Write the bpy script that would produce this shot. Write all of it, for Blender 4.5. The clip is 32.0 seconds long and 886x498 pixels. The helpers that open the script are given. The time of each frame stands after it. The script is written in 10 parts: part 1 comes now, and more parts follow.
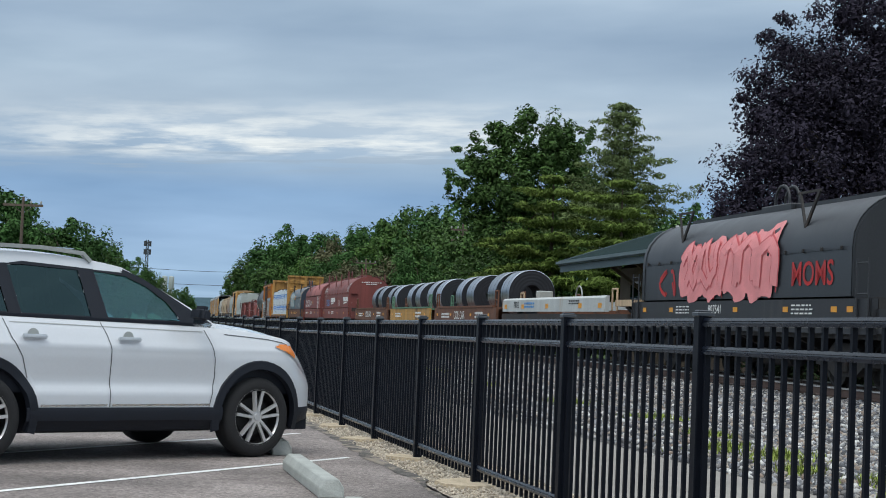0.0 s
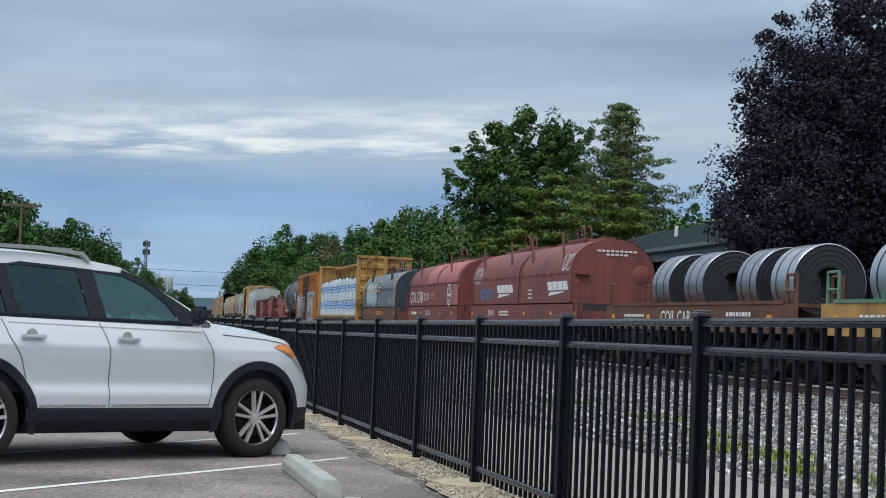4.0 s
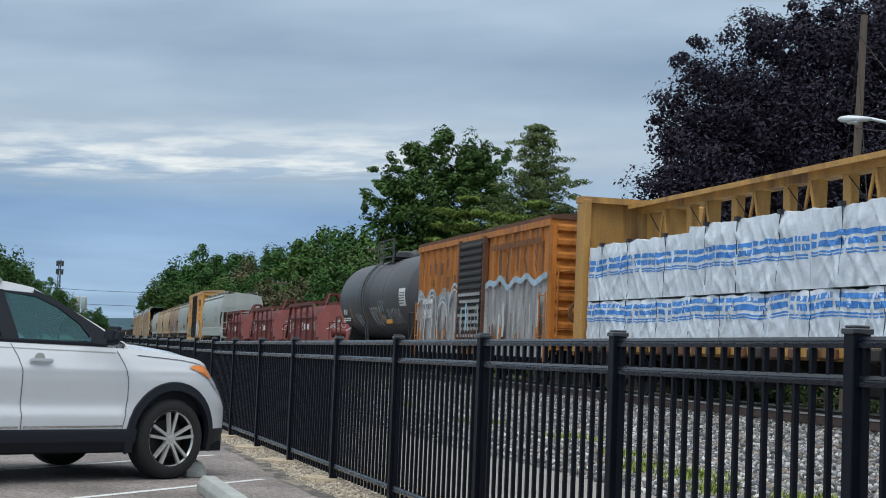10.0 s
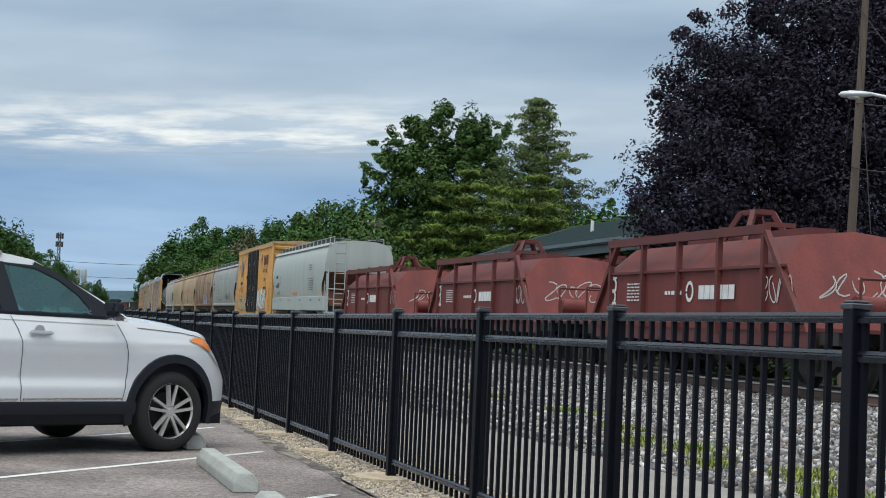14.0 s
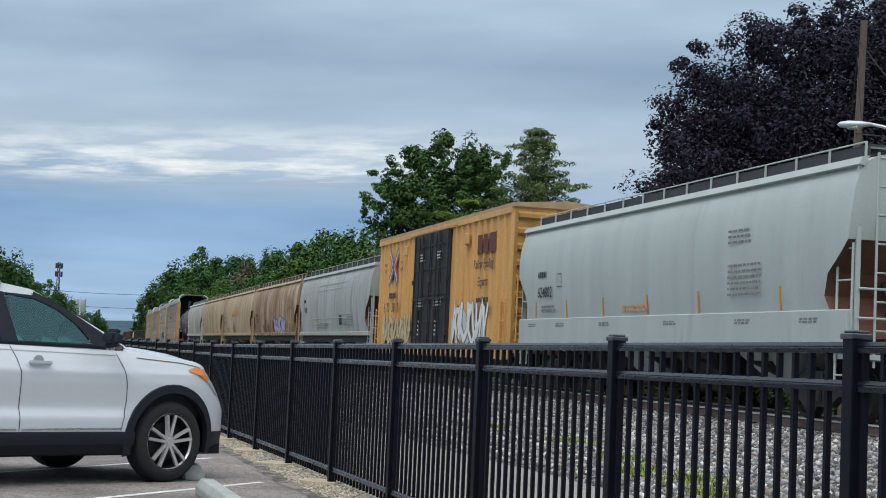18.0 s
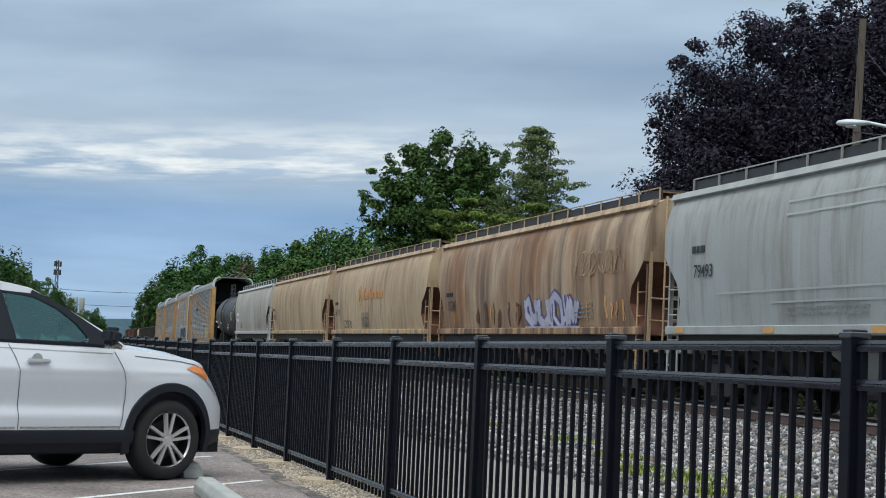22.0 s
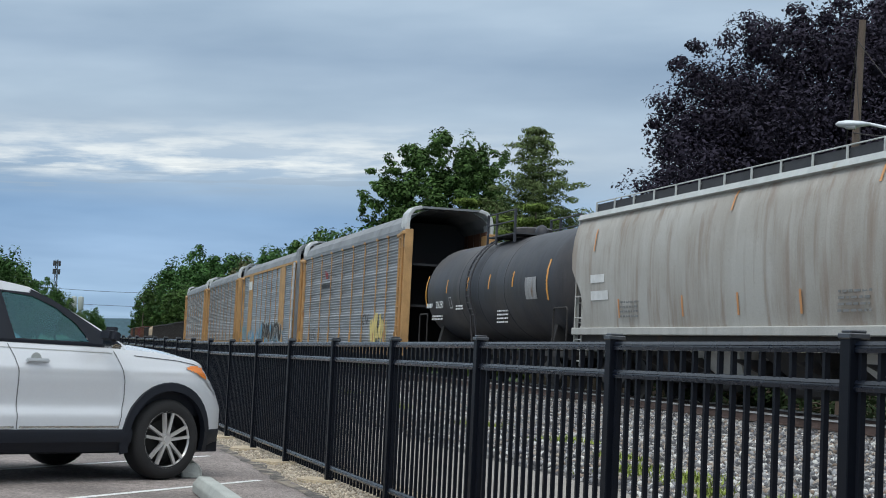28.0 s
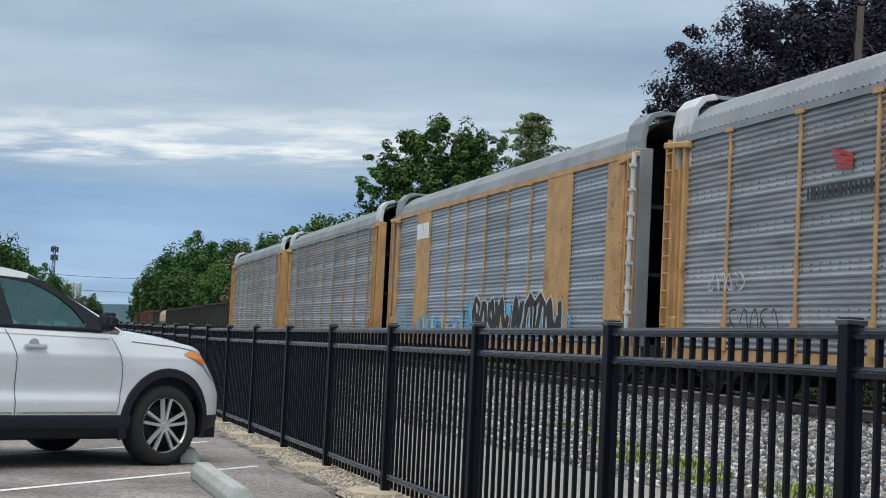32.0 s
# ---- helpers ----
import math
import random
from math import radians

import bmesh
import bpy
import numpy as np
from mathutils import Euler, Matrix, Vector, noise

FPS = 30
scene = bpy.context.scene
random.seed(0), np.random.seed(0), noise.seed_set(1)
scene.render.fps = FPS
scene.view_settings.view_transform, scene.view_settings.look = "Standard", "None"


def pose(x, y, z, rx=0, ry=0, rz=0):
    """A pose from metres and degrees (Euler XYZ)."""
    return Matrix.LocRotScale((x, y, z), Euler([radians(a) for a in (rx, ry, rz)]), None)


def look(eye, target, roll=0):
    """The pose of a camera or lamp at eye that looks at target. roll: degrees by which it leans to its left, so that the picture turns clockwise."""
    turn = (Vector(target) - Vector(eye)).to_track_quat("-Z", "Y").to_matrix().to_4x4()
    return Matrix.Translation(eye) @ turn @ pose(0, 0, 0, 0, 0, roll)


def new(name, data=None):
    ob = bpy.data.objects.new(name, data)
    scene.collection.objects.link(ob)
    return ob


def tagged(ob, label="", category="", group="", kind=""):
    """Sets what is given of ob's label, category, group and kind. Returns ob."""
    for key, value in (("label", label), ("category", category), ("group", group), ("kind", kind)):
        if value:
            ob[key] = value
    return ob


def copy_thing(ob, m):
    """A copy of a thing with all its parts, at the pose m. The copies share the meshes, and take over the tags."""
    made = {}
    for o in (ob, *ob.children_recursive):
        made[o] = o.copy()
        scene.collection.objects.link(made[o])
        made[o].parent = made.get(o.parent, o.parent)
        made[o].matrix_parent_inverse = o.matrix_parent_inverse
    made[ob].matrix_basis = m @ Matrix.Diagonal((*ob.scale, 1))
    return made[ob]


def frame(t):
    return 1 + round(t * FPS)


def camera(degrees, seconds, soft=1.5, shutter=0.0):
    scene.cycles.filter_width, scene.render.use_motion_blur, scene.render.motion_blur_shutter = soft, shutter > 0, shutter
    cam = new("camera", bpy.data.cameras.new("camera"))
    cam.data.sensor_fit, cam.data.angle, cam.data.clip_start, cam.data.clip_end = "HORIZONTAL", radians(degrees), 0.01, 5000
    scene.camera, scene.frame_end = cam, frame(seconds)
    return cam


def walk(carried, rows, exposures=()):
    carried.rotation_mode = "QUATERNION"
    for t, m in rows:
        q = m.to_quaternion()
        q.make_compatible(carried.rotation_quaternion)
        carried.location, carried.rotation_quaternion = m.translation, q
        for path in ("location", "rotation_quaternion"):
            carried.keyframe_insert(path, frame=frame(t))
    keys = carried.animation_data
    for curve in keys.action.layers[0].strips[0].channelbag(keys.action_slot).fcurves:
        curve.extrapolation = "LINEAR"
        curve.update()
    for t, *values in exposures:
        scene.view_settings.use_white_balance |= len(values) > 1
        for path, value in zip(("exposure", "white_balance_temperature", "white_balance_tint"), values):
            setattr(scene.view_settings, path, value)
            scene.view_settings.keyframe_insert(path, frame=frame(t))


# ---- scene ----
cam = camera(32.0, 32.0, soft=1.0)
EYE = 1.22
# yaw, pitch, roll of the carried phone, degrees
TURNS = [(0, 3.13, 3.23, -2.41), (0.5, 3.14, 3.23, -2.38), (1, 3.13, 3.21, -2.43), (1.5, 3.15, 3.23, -2.39), (2, 3.13, 3.21, -2.40), (2.5, 3.12, 3.20, -2.36), (4.5, 3.05, 3.30, -2.44), (5, 2.54, 3.52, -2.42), (5.5, 1.67, 3.81, -2.36), (6, 1.01, 3.97, -2.26), (6.5, 0.47, 3.98, -2.27), (7, 0.20, 4.00, -2.25), (7.5, 0.07, 4.00, -2.23), (8, 0.10, 4.05, -2.27), (8.5, 0.07, 4.03, -2.23), (9, 0.05, 4.03, -2.27), (9.5, 0.07, 4.06, -2.26), (10, 0.03, 4.11, -2.29), (10.5, 0.05, 4.14, -2.34), (11, 0.07, 3.98, -2.36), (11.5, 0.04, 3.03, -2.60), (12, 0.03, 2.64, -2.57), (12.5, 0.00, 2.69, -2.51), (13, 0.00, 2.65, -2.57), (13.5, 0.03, 2.70, -2.56), (14, 0.01, 3.14, -2.50), (14.5, 0.01, 3.64, -2.47), (15, -0.01, 4.03, -2.49), (15.5, -0.00, 4.25, -2.50), (17.5, 0.01, 4.25, -2.51), (18, -0.01, 4.25, -2.50), (18.5, -0.01, 4.25, -2.49), (19, -0.01, 4.25, -2.48), (19.5, -0.02, 4.24, -2.52), (20, -0.03, 4.24, -2.53), (20.5, -0.04, 4.24, -2.57), (21, -0.04, 4.25, -2.56), (21.5, -0.07, 4.20, -2.58), (22, -0.06, 4.19, -2.52), (22.5, -0.05, 4.21, -2.54), (23, -0.05, 4.21, -2.54), (23.5, -0.07, 4.21, -2.54), (24, -0.08, 4.19, -2.57), (24.5, -0.09, 4.18, -2.57), (25, -0.07, 4.19, -2.51), (25.5, -0.09, 4.20, -2.64), (27.5, -0.07, 4.19, -2.63), (28, -0.10, 4.20, -2.64), (28.5, -0.11, 3.98, -2.63), (29, -0.09, 3.79, -2.64), (29.5, -0.10, 3.74, -2.65), (30, -0.10, 3.73, -2.63), (30.5, -0.12, 3.71, -2.58), (31, -0.10, 3.70, -2.66), (31.5, -0.12, 3.71, -2.65), (32, -0.18, 3.69, -2.67)]
walk(cam, [(t, pose(0, 0, EYE, 90 + p, r, y)) for t, y, p, r in TURNS], [(0, 0.02, 6280, 6), (5, 0.0, 6280, 6), (9, -0.04, 6220, 6), (11.3, 0.08, 6400, 6), (14, 0.10, 6450, 6), (15.5, 0.02, 6300, 6), (20, 0.05, 6280, 6), (28, 0.05, 6280, 6), (32, 0.10, 6400, 6)])

# ---- light ----
SUN_AZ, SUN_EL = radians(200), radians(58)
world = bpy.data.worlds.new("overcast_sky")
scene.world = world
world.use_nodes = True
wn, wl = world.node_tree.nodes, world.node_tree.links
for nd in list(wn):
    wn.remove(nd)


def wnode(kind, **props):
    nd = wn.new(kind)
    for key, value in props.items():
        nd.inputs[key].default_value = value
    return nd


w_out = wn.new("ShaderNodeOutputWorld")
w_bg = wnode("ShaderNodeBackground", Strength=1.0)
sky = wn.new("ShaderNodeTexSky")
sky.sky_type, sky.sun_disc = "NISHITA", False
sky.sun_elevation, sky.sun_rotation = SUN_EL, SUN_AZ
sky_gain = wn.new("ShaderNodeVectorMath")
sky_gain.operation = "SCALE"
sky_gain.inputs["Scale"].default_value = 0.10
wl.new(sky.outputs[0], sky_gain.inputs[0])
tc = wn.new("ShaderNodeTexCoord")
sep = wn.new("ShaderNodeSeparateXYZ")
wl.new(tc.outputs["Generated"], sep.inputs[0])


def wmath(op, a, b=None, c=None, clamp=False):
    nd = wn.new("ShaderNodeMath")
    nd.operation, nd.use_clamp = op, clamp
    for i, v in enumerate((a, b, c)):
        if v is None:
            continue
        if hasattr(v, "links"):
            wl.new(v, nd.inputs[i])
        else:
            nd.inputs[i].default_value = v
    return nd.outputs[0]


# cloud deck: the view direction meets a level sheet, so that the layers close up towards the horizon
zc = wmath("MAXIMUM", sep.outputs["Z"], 0.0)
zc = wmath("ADD", zc, 0.035)
deck = wn.new("ShaderNodeCombineXYZ")
wl.new(wmath("DIVIDE", sep.outputs["X"], zc), deck.inputs["X"])
wl.new(wmath("DIVIDE", sep.outputs["Y"], zc), deck.inputs["Y"])


def wnoise(scale, detail, rough, offset, stretch=(1, 1, 1)):
    mp = wn.new("ShaderNodeMapping")
    mp.inputs["Location"].default_value, mp.inputs["Scale"].default_value = offset, stretch
    wl.new(deck.outputs[0], mp.inputs["Vector"])
    nz = wnode("ShaderNodeTexNoise", Scale=scale, Detail=detail, Roughness=rough)
    wl.new(mp.outputs[0], nz.inputs["Vector"])
    return nz.outputs[0]


def wramp(value, *stops):
    rp = wn.new("ShaderNodeValToRGB")
    wl.new(value, rp.inputs[0])
    el = rp.color_ramp.elements
    while len(el) < len(stops):
        el.new(0.5)
    for e, (p, c) in zip(el, stops):
        e.position, e.color = p, (*c, 1) if len(c) == 3 else c
    return rp.outputs[0]


def wmix(fac, a, b):
    mx = wn.new("ShaderNodeMix")
    mx.data_type = "RGBA"
    for sock, v in ((mx.inputs[0], fac), (mx.inputs[6], a), (mx.inputs[7], b)):
        if hasattr(v, "links"):
            wl.new(v, sock)
        else:
            sock.default_value = v
    return mx.outputs[2]


broad = wnoise(0.30, 5.0, 0.5, (3.1, 1.7, 0), (1, 0.8, 1))
across = wmath("DIVIDE", sep.outputs["X"], wmath("MAXIMUM", sep.outputs["Y"], 0.05))
layer = wn.new("ShaderNodeCombineXYZ")
wl.new(across, layer.inputs["X"])
layer_z = wmath("MULTIPLY_ADD", across, -0.045, sep.outputs["Z"])
wl.new(layer_z, layer.inputs["Y"])


def flat_noise(sx, sz, detail, rough, offset):
    """Noise drawn out level, as layer clouds low over the horizon show it."""
    mp = wn.new("ShaderNodeMapping")
    mp.inputs["Location"].default_value, mp.inputs["Scale"].default_value = offset, (sx, sz, 1)
    wl.new(layer.outputs[0], mp.inputs["Vector"])
    nz = wnode("ShaderNodeTexNoise", Scale=1.0, Detail=detail, Roughness=rough)
    wl.new(mp.outputs[0], nz.inputs["Vector"])
    return nz.outputs[0]


grey = lambda v: (v, v, v)
span_ = wramp(wmath("MULTIPLY_ADD", across, 1.0, 0.5), (0.14, grey(0.35)), (0.24, grey(1)), (0.44, grey(1)), (0.53, grey(0.25)), (0.62, grey(0.0)))
base = wramp(sep.outputs["Z"], (0.0, (0.42, 0.57, 0.74)), (0.035, (0.35, 0.50, 0.71)), (0.06, (0.30, 0.44, 0.66)), (0.088, (0.25, 0.39, 0.61)), (0.108, (0.36, 0.47, 0.62)), (0.132, (0.50, 0.58, 0.68)), (0.160, (0.45, 0.545, 0.66)), (0.19, (0.36, 0.455, 0.585)), (0.225, (0.47, 0.57, 0.69)), (0.26, (0.56, 0.645, 0.75)), (0.45, (0.72, 0.79, 0.88)), (0.9, (1.25, 1.3, 1.38)))
tone = wramp(broad, (0.32, (0.86, 0.88, 0.91)), (0.50, (1.0, 1.0, 1.0)), (0.66, (1.18, 1.15, 1.12)))
swell = wramp(flat_noise(5.5, 26.0, 4.0, 0.5, (2.3, 0.7, 0)), (0.30, (0.86, 0.885, 0.91)), (0.50, (1.0, 1.0, 1.0)), (0.70, (1.16, 1.13, 1.10)))


def wmul(a, b):
    mx = wn.new("ShaderNodeMix")
    mx.data_type, mx.blend_type = "RGBA", "MULTIPLY"
    mx.inputs[0].default_value = 1.0
    wl.new(a, mx.inputs[6])
    wl.new(b, mx.inputs[7])
    return mx.outputs[2]


clouds = wmul(wmul(base, tone), swell)
# torn bright layer low over the horizon, flat grey scraps under it
low = wramp(layer_z, (0.114, grey(0)), (0.125, grey(1)), (0.136, grey(0.7)), (0.156, grey(0)))
torn = wramp(flat_noise(17.0, 120.0, 7.0, 0.58, (1.7, 3.4, 0)), (0.40, grey(0)), (0.62, grey(1)))
clouds = wmix(wmath("MULTIPLY", wmath("MULTIPLY", low, torn), wmath("MULTIPLY", span_, 1.0)), clouds, (0.96, 0.955, 0.93, 1))
under = wramp(layer_z, (0.106, grey(0)), (0.114, grey(1)), (0.121, grey(0.8)), (0.130, grey(0)))
scraps = wramp(flat_noise(11.0, 190.0, 5.0, 0.55, (5.1, 0.4, 0)), (0.50, grey(0)), (0.57, grey(1)))
clouds = wmix(wmath("MULTIPLY", wmath("MULTIPLY", under, scraps), wmath("MULTIPLY", span_, 0.75)), clouds, (0.36, 0.44, 0.55, 1))
deck_mix = wmix(0.93, sky_gain.outputs[0], clouds)
wl.new(deck_mix, w_bg.inputs["Color"])
wl.new(w_bg.outputs[0], w_out.inputs[0])

sun = new("sun", bpy.data.lights.new("sun", "SUN"))
sun.data.energy, sun.data.angle, sun.data.color = 1.4, radians(30), (1.0, 0.96, 0.90)
sun.matrix_world = look((math.sin(SUN_AZ) * 50, math.cos(SUN_AZ) * 50, 50 * math.tan(SUN_EL)), (0, 0, 0))

# ---- plan ----
TA = 0.2650117                     # the track leaves to the left of straight ahead
D = Vector((-math.sin(TA), math.cos(TA), 0))
N = Vector((math.cos(TA), math.sin(TA), 0))
CENTRE, CURVE, CURVE_END, GRADE = 13.5, 0.0002547, 165.0, 0.0070929
RAIL_Z, RAIL_TOP = EYE - 0.93, 0.125
SPEED, SLOWING = 11.5999, -0.017858


def side(s):
    m = min(s, CURVE_END)
    return CURVE / 2 * m * m + CURVE * CURVE_END * max(0.0, s - CURVE_END)


def bend(s):
    return math.atan(CURVE * min(s, CURVE_END))


def track(s, lat=0.0, z=0.0):
    """A point of the railway, s metres along it, lat metres beyond its centre line, z over the rails."""
    b = bend(s)
    nn = N * math.cos(b) - D * math.sin(b)
    p = N * (CENTRE + side(s)) + D * s + nn * lat
    return Vector((p.x, p.y, RAIL_Z + GRADE * s + z))


def ground_z(x, y):
    s = -math.sin(TA) * x + math.cos(TA) * y
    return GRADE * max(0.0, s - 22.0)


def plan(lat, s, z=0.0):
    p = N * lat + D * s
    return Vector((p.x, p.y, z + ground_z(p.x, p.y)))


def aim(az, dist, z=0.0):
    """A place by its bearing to the right of straight ahead and its distance."""
    x, y = dist * math.sin(radians(az)), dist * math.cos(radians(az))
    return Vector((x, y, z + ground_z(x, y)))


# ---- mesh tools ----
def part(name, bm, material, parent=None, label="", smooth=0.0, m=None, kind=""):
    me = bpy.data.meshes.new(name)
    bm.to_mesh(me)
    bm.free()
    for mt in material if isinstance(material, (list, tuple)) else (material,):
        me.materials.append(mt)
    if smooth:
        me.polygons.foreach_set("use_smooth", [True] * len(me.polygons))
        me.set_sharp_from_angle(angle=radians(smooth))
    ob = new(name, me)
    if parent is not None:
        ob.parent = parent
    if m is not None:
        ob.matrix_basis = m
    if label or kind:
        tagged(ob, label=label, kind=kind)
    return ob


def again(ob, m, parent=None):
    """One more piece on the same mesh."""
    o = new(ob.name.split(".")[0], ob.data)
    o.parent = parent if parent is not None else ob.parent
    o.matrix_basis = m
    return o


def quick(name, verts, faces, material, parent=None, label="", smooth=0.0, kind=""):
    me = bpy.data.meshes.new(name)
    me.from_pydata(verts, [], faces)
    me.validate()
    me.materials.append(material)
    if smooth:
        me.polygons.foreach_set("use_smooth", [True] * len(me.polygons))
        me.set_sharp_from_angle(angle=radians(smooth))
    ob = new(name, me)
    if parent is not None:
        ob.parent = parent
    if label or kind:
        tagged(ob, label=label, kind=kind)
    return ob


def thing(name, label, category, group="", m=None):
    ob = new(name)
    ob.empty_display_size = 0.3
    if m is not None:
        ob.matrix_basis = m
    return tagged(ob, label=label, category=category, group=group)


def B():
    return bmesh.new()


def box(bm, x0, x1, y0, y1, z0, z1, m=None, mat=0):
    vs = [bm.verts.new((x, y, z)) for x in (x0, x1) for y in (y0, y1) for z in (z0, z1)]
    if m is not None:
        for v in vs:
            v.co = m @ v.co
    for f in ((0, 1, 3, 2), (4, 6, 7, 5), (0, 4, 5, 1), (2, 3, 7, 6), (0, 2, 6, 4), (1, 5, 7, 3)):
        bm.faces.new([vs[i] for i in f]).material_index = mat
    return bm


def rod(bm, p0, p1, r, seg=8, r1=None, mat=0, cap=True):
    p0, p1 = Vector(p0), Vector(p1)
    ax = (p1 - p0).normalized()
    u = ax.orthogonal().normalized()
    w = ax.cross(u)
    rings = []
    for p, rr in ((p0, r), (p1, r if r1 is None else r1)):
        rings.append([bm.verts.new(p + (u * math.cos(2 * math.pi * i / seg) + w * math.sin(2 * math.pi * i / seg)) * rr) for i in range(seg)])
    for i in range(seg):
        j = (i + 1) % seg
        bm.faces.new((rings[0][i], rings[0][j], rings[1][j], rings[1][i])).material_index = mat
    if cap:
        bm.faces.new(rings[0][::-1]).material_index = mat
        bm.faces.new(rings[1]).material_index = mat
    return bm


def bar(bm, p0, p1, w, h, mat=0):
    """A square bar between two points."""
    p0, p1 = Vector(p0), Vector(p1)
    ax = (p1 - p0)
    ln = ax.length
    q = ax.to_track_quat("X", "Z").to_matrix().to_4x4()
    return box(bm, 0, ln, -w / 2, w / 2, -h / 2, h / 2, Matrix.Translation(p0) @ q, mat)


def prism(bm, prof, x0, x1, mat=0, caps=True, closed=True):
    """A profile of (y, z) drawn out along x."""
    a = [bm.verts.new((x0, y, z)) for y, z in prof]
    b = [bm.verts.new((x1, y, z)) for y, z in prof]
    n = len(prof)
    for i in range(n if closed else n - 1):
        j = (i + 1) % n
        bm.faces.new((a[i], a[j], b[j], b[i])).material_index = mat
    if caps and closed:
        bm.faces.new(a[::-1]).material_index = mat
        bm.faces.new(b).material_index = mat
    bmesh.ops.recalc_face_normals(bm, faces=bm.faces[:])
    return bm


def lathe(bm, prof, seg=24, m=None, mat=0):
    """Turns (r, y) about the y axis."""
    rings = []
    for r, y in prof:
        ring = [bm.verts.new((r * math.cos(2 * math.pi * i / seg), y, r * math.sin(2 * math.pi * i / seg))) for i in range(seg)]
        if m is not None:
            for v in ring:
                v.co = m @ v.co
        rings.append(ring)
    for a, b in zip(rings, rings[1:]):
        for i in range(seg):
            j = (i + 1) % seg
            bm.faces.new((a[i], a[j], b[j], b[i])).material_index = mat
    bmesh.ops.recalc_face_normals(bm, faces=bm.faces[:])
    return bm


def tube(bm, pts, radii, seg=8):
    """One welded tube along a line of points."""
    rings = []
    for i, p in enumerate(pts):
        ax = (pts[min(i + 1, len(pts) - 1)] - pts[max(i - 1, 0)]).normalized()
        u = ax.cross(Vector((0.31, 0.95, 0.05))).normalized()
        w = ax.cross(u)
        rings.append([bm.verts.new(p + (u * math.cos(2 * math.pi * k / seg) + w * math.sin(2 * math.pi * k / seg)) * radii[i]) for k in range(seg)])
    for a, b in zip(rings, rings[1:]):
        for k in range(seg):
            bm.faces.new((a[k], a[(k + 1) % seg], b[(k + 1) % seg], b[k]))
    return bm


def bevelled(bm, w, seg=1):
    bmesh.ops.bevel(bm, geom=bm.edges[:], offset=w, segments=seg, affect="EDGES")
    return bm


# ---- materials ----
def surface(name, colour, rough=0.6, metal=0.0, var=0.15, scale=4.0, bump=0.15, fine=60.0, second=None, amount=0.5, spread=0.12, streak=(1, 1, 1), island=0.0, random=0.0, coat=0.0, spec=0.5):
    """A painted or raw surface: base colour with broad and fine variation, patches of a second colour, fine relief."""
    mt = bpy.data.materials.new(name)
    mt.use_nodes = True
    nt = mt.node_tree
    nd, lk = nt.nodes, nt.links
    bsdf = nd["Principled BSDF"]
    bsdf.inputs["Metallic"].default_value = metal
    bsdf.inputs["Coat Weight"].default_value = coat
    bsdf.inputs["Specular IOR Level"].default_value = spec
    co = nd.new("ShaderNodeTexCoord")
    mp = nd.new("ShaderNodeMapping")
    mp.inputs["Scale"].default_value = streak
    lk.new(co.outputs["Object"], mp.inputs[0])
    big = nd.new("ShaderNodeTexNoise")
    big.inputs["Scale"].default_value, big.inputs["Detail"].default_value = scale, 5
    lk.new(mp.outputs[0], big.inputs[0])
    small = nd.new("ShaderNodeTexNoise")
    small.inputs["Scale"].default_value, small.inputs["Detail"].default_value = fine, 3
    lk.new(co.outputs["Object"], small.inputs[0])

    def mix(fac, a, b, blend="MIX"):
        mx = nd.new("ShaderNodeMix")
        mx.data_type, mx.blend_type = "RGBA", blend
        for sock, v in ((mx.inputs[0], fac), (mx.inputs[6], a), (mx.inputs[7], b)):
            if hasattr(v, "links"):
                lk.new(v, sock)
            else:
                sock.default_value = v if not isinstance(v, tuple) else (*v, 1)
        return mx.outputs[2]

    def ramp(src, p0, p1, c0=(0, 0, 0), c1=(1, 1, 1)):
        rp = nd.new("ShaderNodeValToRGB")
        lk.new(src, rp.inputs[0])
        e = rp.color_ramp.elements
        e[0].position, e[1].position = p0, p1
        e[0].color, e[1].color = (*c0, 1), (*c1, 1)
        return rp.outputs[0]

    lo, hi = 1 - var, 1 + var
    col = mix(1.0, colour, ramp(big.outputs[0], 0.3, 0.7, (lo, lo, lo), (hi, hi, hi)), "MULTIPLY")
    col = mix(1.0, col, ramp(small.outputs[0], 0.3, 0.7, (1 - var * .6,) * 3, (1 + var * .6,) * 3), "MULTIPLY")
    if second:
        spot = nd.new("ShaderNodeTexNoise")
        spot.inputs["Scale"].default_value, spot.inputs["Detail"].default_value = scale * 0.55, 8
        spot.inputs["Roughness"].default_value = 0.62
        lk.new(mp.outputs[0], spot.inputs[0])
        col = mix(ramp(spot.outputs[0], amount, amount + spread), col, second)
    for amt, src in ((island, "Random Per Island"), (random, "Random")):
        if amt:
            g = nd.new("ShaderNodeNewGeometry" if src != "Random" else "ShaderNodeObjectInfo")
            col = mix(1.0, col, ramp(g.outputs[src], 0, 1, (1 - amt,) * 3, (1 + amt,) * 3), "MULTIPLY")
    lk.new(col, bsdf.inputs["Base Color"])
    rr = nd.new("ShaderNodeMapRange")
    rr.inputs["To Min"].default_value, rr.inputs["To Max"].default_value = max(0.02, rough - 0.12), min(1, rough + 0.12)
    lk.new(big.outputs[0], rr.inputs[0])
    lk.new(rr.outputs[0], bsdf.inputs["Roughness"])
    if bump:
        bp = nd.new("ShaderNodeBump")
        bp.inputs["Strength"].default_value, bp.inputs["Distance"].default_value = bump, 0.02
        lk.new(small.outputs[0], bp.inputs["Height"])
        lk.new(bp.outputs[0], bsdf.inputs["Normal"])
    return mt


